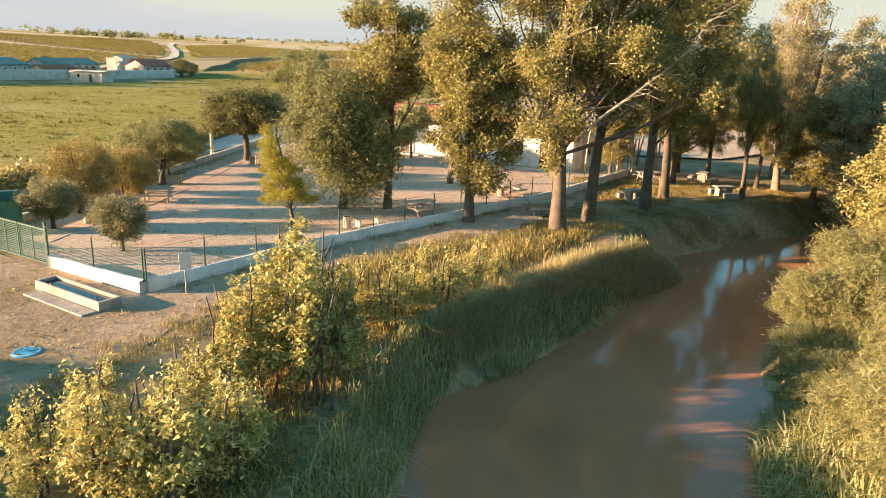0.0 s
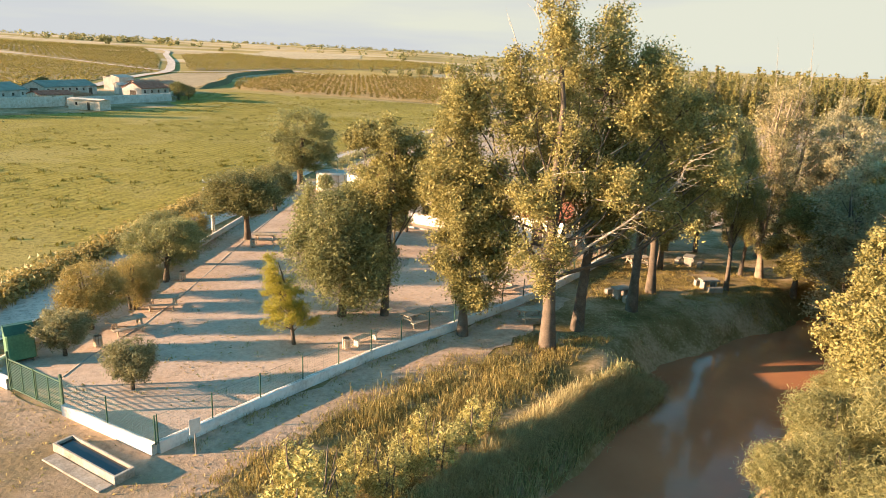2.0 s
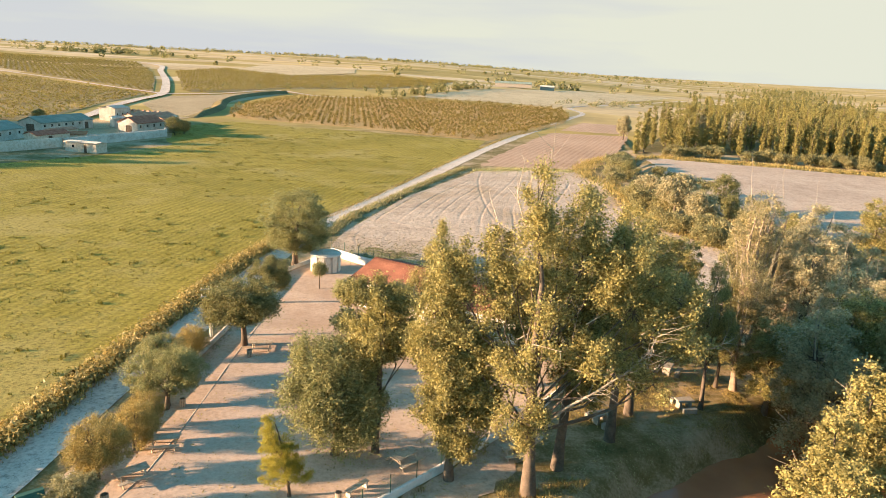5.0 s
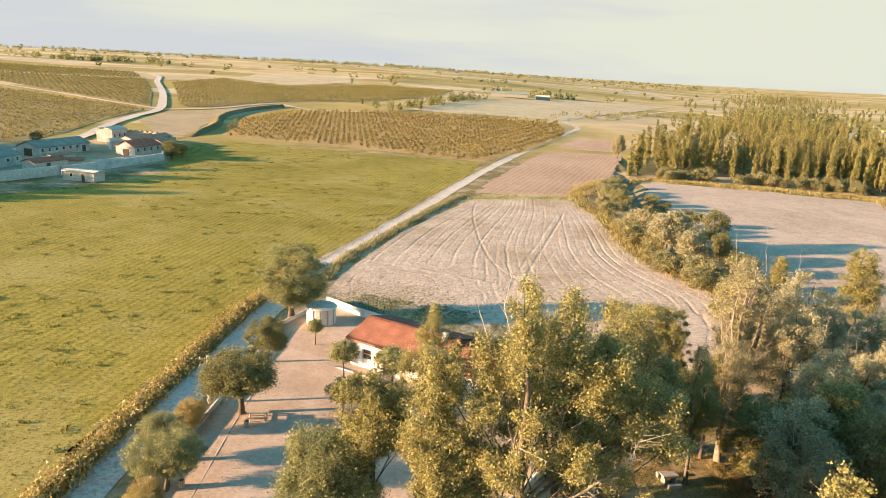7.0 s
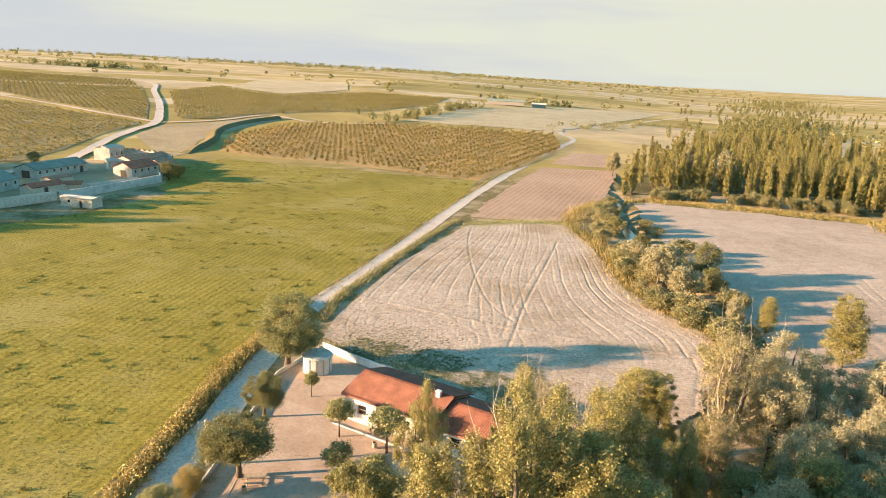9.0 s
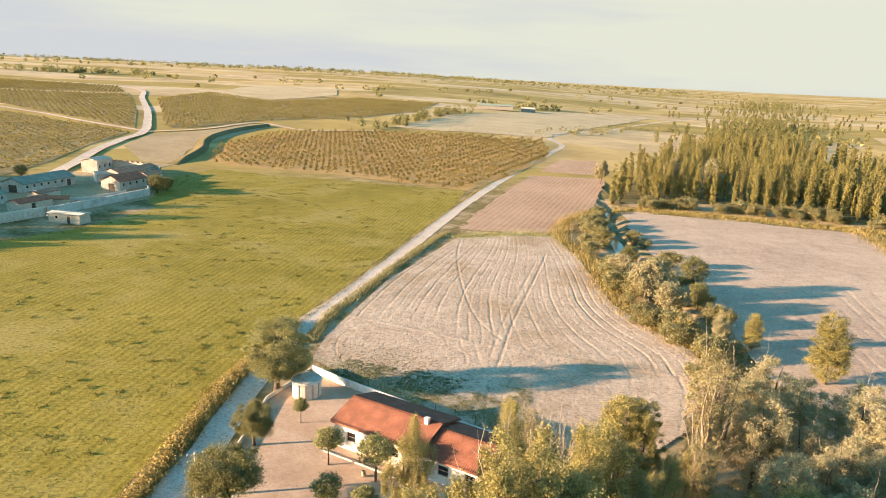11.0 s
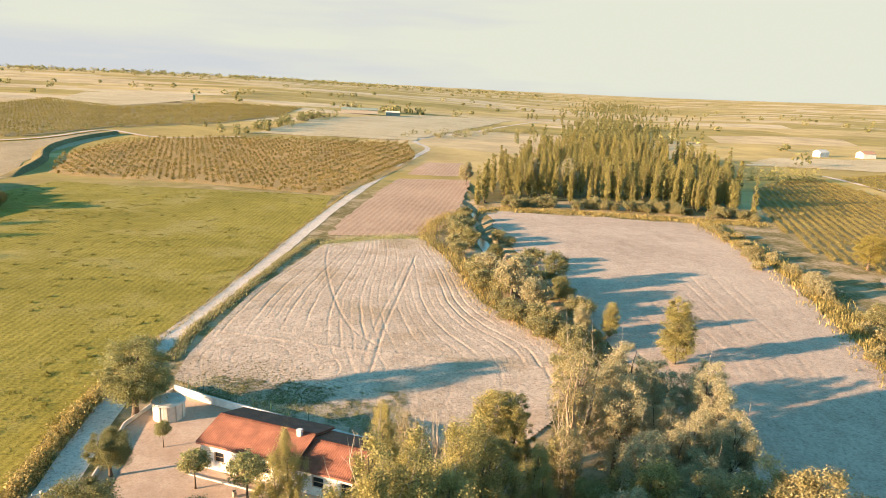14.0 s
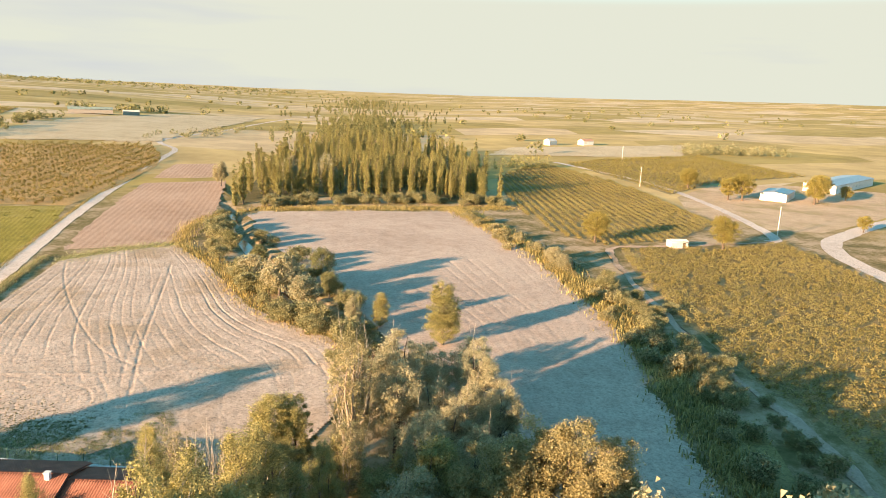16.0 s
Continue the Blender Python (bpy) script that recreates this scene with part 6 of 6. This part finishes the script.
    for k in range(n):
        x = -over + (k + 0.5) * (length + 2 * over) / n
        g.tube([(x - 0.22, depth / 2, ridge + 0.07), (x + 0.2, depth / 2, ridge + 0.085)], [0.1, 0.12], 8)
    link("ridge_tiles", g, tiles, root, "rounded ridge tiles")
    if chimney:
        bm = bmesh.new()
        block(bm, (chimney[0], chimney[1], ridge + 0.0), (0.45, 0.4, 1.0), 0, 0.02)
        block(bm, (chimney[0], chimney[1], ridge + 0.55), (0.58, 0.52, 0.09), 0, 0.02)
        part("chimney", bm, walls, root)
    return root


ANG = math.degrees(math.atan2(-8.9, 14.1))
ua, na = Vector((math.cos(radians(ANG)), math.sin(radians(ANG)))), Vector((-math.sin(radians(ANG)), math.cos(radians(ANG))))
h0 = Vector((-7.2, 66.9))
front_ops = [("window", 1.6, 1.0, 1.1, 1.1, "front"), ("door", 4.2, 0.0, 1.0, 2.05, "front"), ("window", 7.0, 1.0, 1.1, 1.1, "front"), ("window", 3.4, 1.1, 0.9, 0.9, "left")]
gable_house("park_house", "long white house with a red clay-tile roof", (h0.x, h0.y), ANG, 10.6, 7.6, 2.95, 4.05, M_WHITE, M_TILE, front_ops, chimney=(9.4, 3.2))
h1 = h0 + ua * 10.62
gable_house("park_house", "lower white house wing with a red clay-tile roof", (h1.x, h1.y), ANG, 10.5, 7.2, 2.65, 3.65, M_WHITE, M_TILE, [("window", 2.0, 0.9, 1.2, 1.1, "front"), ("window", 5.0, 0.9, 1.1, 1.1, "front"), ("door", 7.6, 0.0, 1.0, 2.0, "front"), ("window", 3.0, 1.0, 1.0, 1.0, "right")])
run_wall("terrace_kerb", [tuple(h0 + ua * -0.6 - na * 1.6), tuple(h0 + ua * 20 - na * 1.6)], 0.16, 0.25, M_CONC, "low concrete kerb in front of the house")


# the round white tank by the corner
def make_tank():
    root = thing("water_tank", pose(-11.9, 78.7, 0), "beige cylindrical rendered water tank", "tank")
    bm = bmesh.new()
    bmesh.ops.create_cone(bm, cap_ends=True, segments=28, radius1=1.75, radius2=1.75, depth=2.1, matrix=Matrix.Translation((0, 0, 0.95)))
    part("body", bm, M_CONC, root)
    bm = bmesh.new()
    bmesh.ops.create_cone(bm, cap_ends=True, segments=28, radius1=1.9, radius2=1.75, depth=0.16, matrix=Matrix.Translation((0, 0, 2.08)))
    part("lid", bm, M_CONC, root)
    for k in range(4):
        bm = bmesh.new()
        a = -2.0 + k * 0.5
        block(bm, (1.78 * math.cos(a), 1.78 * math.sin(a), 0.98), (0.06, 0.12, 2.0), a, 0.01)
        part("rib", bm, M_STONE, root)


make_tank()


# ---------------------------------------------------------------- picnic tables, bins, trough
def make_picnic_table(mat=None):
    mat = mat or M_WOOD
    root = thing("picnic_table", None, "weathered wooden picnic table with fixed benches", "picnic table", "picnic tables")
    for k in range(5):
        bm = bmesh.new()
        block(bm, (0, -0.31 + k * 0.155, 0.74), (1.85, 0.142, 0.045), 0, 0.006)
        part("tabletop_board", bm, mat, root)
    for s in (-1, 1):
        for k in (0, 1):
            bm = bmesh.new()
            block(bm, (0, s * (0.62 + k * 0.15), 0.44), (1.85, 0.135, 0.045), 0, 0.006)
            part("bench_board", bm, mat, root)
    for x in (-0.65, 0.65):
        for s in (-1, 1):
            bm = bmesh.new()
            rod(bm, (x, s * 0.22, 0.72), (x, s * 0.62, 0.0), 0.055, None, 4)
            part("leg", bm, mat, root)
        for z, hw in ((0.40, 0.82), (0.69, 0.36)):
            bm = bmesh.new()
            block(bm, (x + 0.05, 0, z), (0.045, hw * 2, 0.09), 0, 0.005)
            part("crossbar", bm, mat, root)
    return root


table = make_picnic_table()
place(table, -16.0, 39.0, 12)
for x, y, rz, lab in ((-16.5, 35.3, 40, "weathered wooden picnic table under the tamarisk"), (-13.7, 54.6, 5, ""), (-1.0, 38.0, 45, "shaded wooden picnic table by the wall"), (6.0, 39.4, 15, "shaded wooden picnic table outside the wall"), (4.6, 44.6, 40, ""), (15.9, 52.2, 10, "")):
    again(table, x, y, rz, label=lab)


def make_stone_table():
    root = thing("stone_table", None, "rough stone picnic table with block seats", "stone table", "stone tables")
    bm = bmesh.new()
    block(bm, (0, 0, 0.70), (1.3, 0.8, 0.12), 0, 0.03)
    part("tabletop", bm, M_STONE, root)
    for x in (-0.4, 0.4):
        bm = bmesh.new()
        block(bm, (x, 0, 0.31), (0.18, 0.6, 0.66), 0, 0.02)
        part("support", bm, M_STONE, root)
    for s in (-1, 1):
        bm = bmesh.new()
        block(bm, (0, s * 0.85, 0.2), (1.1, 0.34, 0.44), 0, 0.03)
        part("seat", bm, M_STONE, root)
    return root


st = make_stone_table()
place(st, 19.5, 46.8, 10)
again(st, 12.6, 44.2, 30)
again(st, 20.3, 53.0, 60)


def make_bin():
    root = thing("litter_bin", None, "slatted wooden litter bin on a post", "bin", "litter bins")
    me = None
    for k in range(10):
        a = k * math.tau / 10
        if me is None:
            bm = bmesh.new()
            block(bm, (0, 0, 0), (0.02, 0.1, 0.58), 0, 0.003)
            ob = part("slat", bm, M_WOOD, root)
            me = ob.data
        else:
            ob = new("slat", me)
            ob.parent = root
        ob.matrix_local = Matrix.Translation((0.2 * math.cos(a), 0.2 * math.sin(a), 0.40)) @ Matrix.Rotation(a, 4, "Z")
    for z in (0.2, 0.62):
        bm = bmesh.new()
        bmesh.ops.create_cone(bm, cap_ends=False, segments=16, radius1=0.216, radius2=0.216, depth=0.04, matrix=Matrix.Translation((0, 0, z)))
        part("hoop", bm, M_STEEL, root)
    bm = bmesh.new()
    bmesh.ops.create_cone(bm, cap_ends=True, segments=14, radius1=0.17, radius2=0.185, depth=0.56, matrix=Matrix.Translation((0, 0, 0.38)))
    part("liner", bm, M_DARKBARK, root)
    bm = bmesh.new()
    rod(bm, (0, 0, -0.05), (0, 0, 0.14), 0.05)
    part("foot", bm, M_STEEL, root)
    return root


lb = make_bin()
place(lb, -16.7, 44.2)
for x, y in ((-4.5, 33.9), (4.0, 43.8), (-14.3, 53.0), (-3.7, 61.0), (-17.0, 33.0)):
    again(lb, x, y)


def make_bench():
    root = thing("bench", None, "plain wooden bench beside the fence", "bench")
    for k in (0, 1):
        bm = bmesh.new()
        block(bm, (0, -0.1 + 0.2 * k, 0.45), (1.7, 0.17, 0.05), 0, 0.006)
        part("seat_board", bm, M_WOOD, root)
    for x in (-0.65, 0.65):
        bm = bmesh.new()
        block(bm, (x, 0, 0.21), (0.09, 0.36, 0.43), 0, 0.01)
        part("leg", bm, M_CONC, root)
    return root


place(make_bench(), -3.6, 34.9, 50)


def make_trough():
    """The long concrete drinking trough and its apron."""
    a, b = Vector((-14.0, 23.8)), Vector((-10.75, 21.75))
    rz = math.atan2(b.y - a.y, b.x - a.x)
    root = thing("drinking_trough", Matrix.Translation((*((a + b) / 2), 0.03)) @ Matrix.Rotation(rz, 4, "Z"), "long weathered concrete animal drinking trough with dark water", "trough")
    L = (b - a).length
    bm = bmesh.new()
    for y in (-0.36, 0.36):
        block(bm, (0, y, 0.14), (L, 0.10, 0.40), 0, 0.02)
    for x in (-L / 2 + 0.065, L / 2 - 0.065):
        block(bm, (x, 0, 0.14), (0.13, 0.62, 0.395), 0, 0.015)
    block(bm, (0, 0, 0.06), (L - 0.26, 0.61, 0.12))
    part("basin", bm, M_OLDCONC, root)
    bm = bmesh.new()
    block(bm, (0, 0, 0.22), (L - 0.27, 0.60, 0.02))
    part("water_surface", bm, M_DARKGLASS, root, "dark green still water")
    bm = bmesh.new()
    block(bm, (0.1, -0.72, -0.01), (L * 0.92, 0.55, 0.12), 0, 0.03)
    part("apron", bm, M_OLDCONC, root, "worn concrete apron")


make_trough()


def make_sign():
    root = thing("sign", pose(-8.9, 23.6, 0.02, 0, 0, 38), "blank-backed white sign board on a post", "sign")
    bm = bmesh.new()
    rod(bm, (0, 0, -0.1), (0, 0, 1.45), 0.028)
    part("post", bm, M_STEEL, root)
    bm = bmesh.new()
    block(bm, (0, -0.04, 1.2), (0.42, 0.02, 0.62), 0, 0.006)
    part("board", bm, M_WHITE, root)


make_sign()


def make_pad():
    """The small round folding pad on the sand."""
    root = thing("landing_pad", pose(-11.5, 18.2, 0.04), "small round blue fabric pad lying on the sand", "pad")
    m_blue = surface("blue_fabric", (0.03, 0.20, 0.36), (0.05, 0.30, 0.48), (0.09, 0.38, 0.55), 3.0, 9.0, 0.8, 0.004)
    bm = bmesh.new()
    bmesh.ops.create_cone(bm, cap_ends=True, segments=32, radius1=0.40, radius2=0.385, depth=0.02)
    part("disc", bm, m_blue, root)
    bm = bmesh.new()
    for k in range(32):
        a = k * math.tau / 32
        block(bm, (0.33 * math.cos(a), 0.33 * math.sin(a), 0.013), (0.022, 0.07, 0.008), a)
    part("ring", bm, M_WHITE, root, "white printed ring")


make_pad()


def make_container():
    root = thing("container", pose(-19.85, 31.2, 0, 0, 0, 40) @ Matrix.Diagonal((1, 1, 1.22, 1)), "green plastic waste container with a sloped lid", "waste container")
    bm = bmesh.new()
    block(bm, (0, 0, 0.72), (1.2, 0.95, 1.1), 0, 0.06)
    part("body", bm, M_BINGREEN, root)
    bm = bmesh.new()
    r = bmesh.ops.create_cube(bm, size=1, matrix=Matrix.Translation((0, 0, 1.42)) @ Matrix.Diagonal((1.26, 1.0, 0.3, 1)))
    for v in r["verts"]:
        if v.co.z > 1.42:
            v.co.y *= 0.3
    part("lid", bm, M_GREENPAINT, root)
    for x in (-0.45, 0.45):
        for y in (-0.35, 0.35):
            bm = bmesh.new()
            rod(bm, (x - 0.03, y, 0.09), (x + 0.03, y, 0.09), 0.09, None, 12)
            part("wheel", bm, M_DARKBARK, root)


make_container()


def make_pole(x, y, h, label, arms=True):
    root = thing("utility_pole", pose(x, y, float(land([x], [y])[0])), label, "pole")
    bm = bmesh.new()
    rod(bm, (0, 0, -0.4), (0, 0, h), 0.17, 0.11, 10)
    part("shaft", bm, M_CONC, root)
    if arms:
        for z in (h - 0.25, h - 0.9):
            bm = bmesh.new()
            block(bm, (0, 0, z), (1.5, 0.1, 0.1), 0.4)
            part("crossarm", bm, M_STEEL, root)
            for k in (-0.65, 0, 0.65):
                bm = bmesh.new()
                c = (k * math.cos(0.4), k * math.sin(0.4))
                rod(bm, (*c, z + 0.05), (*c, z + 0.22), 0.05, 0.03)
                part("insulator", bm, M_WHITE, root)
    return root


make_pole(-18.7, 57.2, 4.6, "slender lattice service pole beside the road wall")
make_pole(195, 115.4, 9.0, "pale concrete electricity pole beside the vineyard")
make_pole(245.7, 213.3, 9.0, "pale concrete electricity pole among the vines")
make_pole(339, 311, 9.0, "pale concrete electricity pole in the plain")


# out-of-view trees, added and kept low to shade the near sandy path
for x, y, s in ((-35, 10.6, 1.0), (-37, 6.5, 1.1), (-34, 2.0, 0.95)):
    again(shady, x, y, 40 * s, s, s * 0.52, label="unseen poplar across the road, added to shade the sandy path")


# ---------------------------------------------------------------- the farmstead
def shed(name, label, x, y, ang, ln, dp, eave, ridge, walls, roof, ops=(), pitch=1.0):
    return gable_house(name, label, (x, y), ang, ln, dp, eave, ridge, walls, roof, ops, 0.25, pitch, category="farm building")


def windows(n, ln, side="front", sill=1.2, w=0.9, h=0.8):
    return [("window", (k + 0.5) * ln / n - w / 2, sill, w, h, side) for k in range(n)]


shed("barn", "long white barn with a grey-green sheet roof", -112.3, 204, 73.5, 20, 8, 2.7, 4.2, M_LIME, M_GREYROOF, windows(6, 16, sill=1.4) + [("door", 16.6, 0, 1.6, 2.1, "front"), ("door", 2.2, 0, 3.0, 2.2, "left")])
shed("barn", "white barn with a grey-green sheet roof", -110.6, 171, 86, 19, 9, 2.8, 4.4, M_LIME, M_GREYROOF, windows(5, 19, sill=1.3))
shed("farmhouse", "tall white farmhouse with pale roof", -110.3, 247.6, 81, 9, 6, 4.4, 5.0, M_LIME, M_CONC, windows(3, 9, sill=1.6, h=1.1))
shed("farmhouse", "low white farmhouse with a rusty tile roof", -88.5, 213, 72, 12, 7, 3.0, 4.6, M_LIME, M_REDTILE, windows(4, 12, sill=1.5, h=0.9) + [("door", 2.4, 0, 2.2, 2.2, "left")])
shed("outbuilding", "old brown-roofed farm outbuilding", -94.5, 228, 70, 12, 8, 3.2, 4.4, M_RUBBLE, M_OLDTILE, windows(2, 12))
shed("outbuilding", "small tiled farm outbuilding", -85.0, 227, 72, 7, 6, 3.0, 3.9, M_RUBBLE, M_OLDTILE)
shed("outbuilding", "white lean-to with arched doorway", -101, 226, 40, 9, 5, 3.0, 3.5, M_LIME, M_CONC, [("door", 5.4, 0, 1.8, 2.2, "front"), ("window", 2, 1.2, 0.8, 0.8, "front")])
shed("hut", "small pale flat-roofed hut below the farm wall", -87.6, 168.5, -15.5, 8.8, 3.6, 2.3, 2.5, M_RUBBLE, M_CONC, [("door", 5.2, 0, 0.9, 1.8, "front"), ("window", 1.9, 1.0, 0.7, 0.7, "front")])
shed("outbuilding", "rusty-roofed animal shed in the yard", -101, 186, 20, 9, 5, 1.8, 2.3, M_RUBBLE, M_RUST)
run_wall("farm_wall_back", [(-115.2, 259), (-97.4, 253.7), (-88, 246)], 3.2, 0.6, M_RUBBLE, "high weathered farm wall with a tiled top")
run_wall("farm_wall_yard", [(-96, 190), (-90, 196), (-84.5, 207)], 1.5, 0.4, M_LIME, "whitewashed inner wall of the farmyard")
# close row of out-of-view trees, added to keep the farmstead in shade
for k in range(28):
    x, y, s = -142 - 0.5 * k + 2 * math.sin(3 * k), 132 + 3.6 * k, 1.45 + 0.2 * math.sin(5 * k)
    again(dark_tree, x, y, 50 * k, s, s * (1.45 if k % 2 else 1.1), label="unseen dark elm added beyond the farm for its shade")
drape("farm_yard", [(-150, 150), (-100, 164), (-84, 180), (-76, 206), (-86, 236), (-98, 256), (-122, 250), (-135, 200)], M_BROWN, "trodden soil of the farmyard", 0.05, 20)
run_wall("farm_wall", [(-150, 146), (-118, 156.5), (-98.5, 163), (-91.7, 174.6)], 2.4, 0.6, M_RUBBLE, "long pale rubble wall of the farm")
run_wall("farm_wall_upper", [(-91.4, 175), (-85.1, 189), (-78.3, 208.4), (-80.5, 214)], 2.2, 0.6, M_LIME, "whitewashed wall round the farmyard")


def make_tile_cap(x, y, rz):
    """One small tiled hood of the row along the top of the high farm wall."""
    root = thing("wall_hood", pose(x, y, float(land([x], [y])[0]) + 3.2, 0, 0, rz), "small tiled hood on the high farm wall", "roof hood", "hoods on the farm wall")
    bm = bmesh.new()
    r = bmesh.ops.create_cube(bm, size=1, matrix=Matrix.Translation((0, 0, 0.3)) @ Matrix.Diagonal((1.7, 1.0, 0.6, 1)))
    for v in r["verts"]:
        if v.co.z > 0.3:
            v.co.x *= 0.25
    part("hood", bm, M_OLDTILE, root)
    bm = bmesh.new()
    block(bm, (0, 0, 0.03), (1.9, 1.1, 0.07), 0, 0.01)
    part("course", bm, M_LIME, root)


for k in range(9):
    make_tile_cap(-113.8 + 2.05 * k, 258.6 - 0.61 * k, -16.6)
shed("outbuilding", "roofless rubble pen in the farmyard", -104, 196, 73, 8, 4, 1.7, 2.0, M_RUBBLE, M_OLDTILE)
shed("outbuilding", "low tiled store against the farm wall", -99.5, 178, 68, 10, 4.5, 2.3, 3.0, M_RUBBLE, M_REDTILE, [("door", 3.5, 0, 1.2, 1.9, "front")])
shed("outbuilding", "open-fronted tiled cart shed in the farmyard", -92, 240, 78, 9, 5, 3.2, 4.0, M_LIME, M_OLDTILE, [("door", 1.0, 0, 2.6, 2.4, "front"), ("door", 5.0, 0, 2.6, 2.4, "front")])
for k, (x, y, s) in enumerate(((-77.5, 213, 1.0), (-76, 217, 0.8), (-80, 219, 0.9), (-128, 232, 0.8))):
    again(dark_tree, x, y, 60 * k, s, s * 0.75, label="dark bushy tree beside the farmhouse")


def make_bank():
    """The cut bank between the fallow field and the orchard below it."""
    line = spline([(-92.5, 276), (-93, 290), (-95, 320), (-101, 345), (-103, 372), (-98, 404), (-88, 430)], 6)
    d = np.gradient(line, axis=0)
    d /= np.linalg.norm(d, axis=1)[:, None]
    right = np.stack([d[:, 1], -d[:, 0]], 1)
    prof = [(-4.5, 0.09), (-2.2, 0.9), (-0.6, 1.7), (0.0, 1.7), (1.0, 0.8), (2.0, 0.0)]
    base = land(line[:, 0], line[:, 1])
    end = np.minimum(1, np.arange(len(line)) / 2.0)
    v = np.stack([np.concatenate([line + right * u, (base + z * end + 0.05 * wobble(line[:, 0], line[:, 1], 0.7))[:, None]], 1) for u, z in prof], 1)
    g, n = Geo(), len(prof)
    i = (np.arange(len(line) - 1)[:, None] * n + np.arange(n - 1)[None]).ravel()
    g.add(v.reshape(-1, 3), np.stack([i, i + 1, i + n + 1, i + n], 1))
    tagged(link("earth_bank", g, M_BANK), "steep earth bank above the orchard", "bank", kind="structure")


make_bank()

# ---------------------------------------------------------------- right-hand side: house, hut, roads
shed("villa", "long white modern house with grey roof", 268, 157, 22, 18, 10, 3.2, 3.9, M_WHITE, M_STEEL, windows(5, 22), 1.0)
shed("villa", "white house wing with grey roof", 318, 164, 12, 60, 14, 3.8, 4.5, M_WHITE, M_STEEL, windows(7, 40), 1.0)
shed("hut", "small white ruined hut among the vines", 151, 118, -25, 4.5, 3.5, 1.7, 2.1, M_LIME, M_CONC, [("door", 3, 0, 0.9, 1.9, "front")])
vt = make_tree("pine_tree", 61, [(0, 0, 4.6, 3.4, 3.4, 3.0), (0.6, 0, 5.6, 2.6, 2.6, 2.2)], 1.2, 0.3, 190, 90, 0.5, 0.17, M_DARKBARK, L_STONEPINE, 6, "round yellow-green tree among the vineyards")
place(vt, 136.5, 132, 0, 1.1)
again(vt, 163, 111, 80, 1.15)
for k, (x, y, s) in enumerate(((262, 200, 1.2), (268, 205, 1.1), (255, 168, 1.4), (250, 171, 1.2), (276, 150, 1.5), (284, 153, 1.4), (199, 83, 0.9), (300, 150, 0.8), (230, 108, 0.7))):
    again(vt, x, y, 70 * k, s, label="round yellow-green tree beside the white house")
strip("road", [(150, 40), (165, 62), (184, 89), (200, 102), (216, 107), (258, 114), (330, 118)], 5.5, M_ROAD, "pale paved lane curving past the vineyard", 0.08)
strip("track", [(186, 112), (196, 118), (230, 165), (262, 225), (283, 312)], 3.5, M_ROAD, "pale track between vineyards", 0.08)
strip("track", [(62, 14), (76, 33), (82.5, 43), (86.8, 54), (98.2, 73), (116, 101), (134, 124), (146, 122), (160, 118), (186, 111)], 1.4, M_SAND, "worn sandy track along the ditch", 0.09, 4, 0.35)
strip("verge", [(132, 189), (123, 157), (113.5, 126), (101.5, 100), (90, 76), (77.5, 55), (66, 37), (55, 22)], 7.5, M_VERGE, "dry grassy verge along the ditch", 0.05, 4, 0.5)
drape("sandy_mound", [(200, 127), (207, 157), (235, 184), (283, 204), (326, 192), (350, 158), (300, 128), (265, 119), (216, 113)], M_ORCHSAND, "bare sandy ground round the white house", 0.05, 12)
shed("far_barn", "long pale farm building in the distance", 62, 705, -6, 36, 11, 3.4, 5.2, M_STONE, M_GREYROOF, ())
shed("far_barn", "small pale farm building in the distance", 108, 712, -6, 14, 9, 3, 4.5, M_STONE, M_CONC, ())
shed("far_house", "small white house in the distant plain", 374, 420, 10, 9, 6, 3.5, 5, M_WHITE, M_WHITE, ())
shed("far_house", "small white house in the distant plain", 407, 416, 0, 11, 7, 3.5, 5, M_WHITE, M_OLDTILE, ())
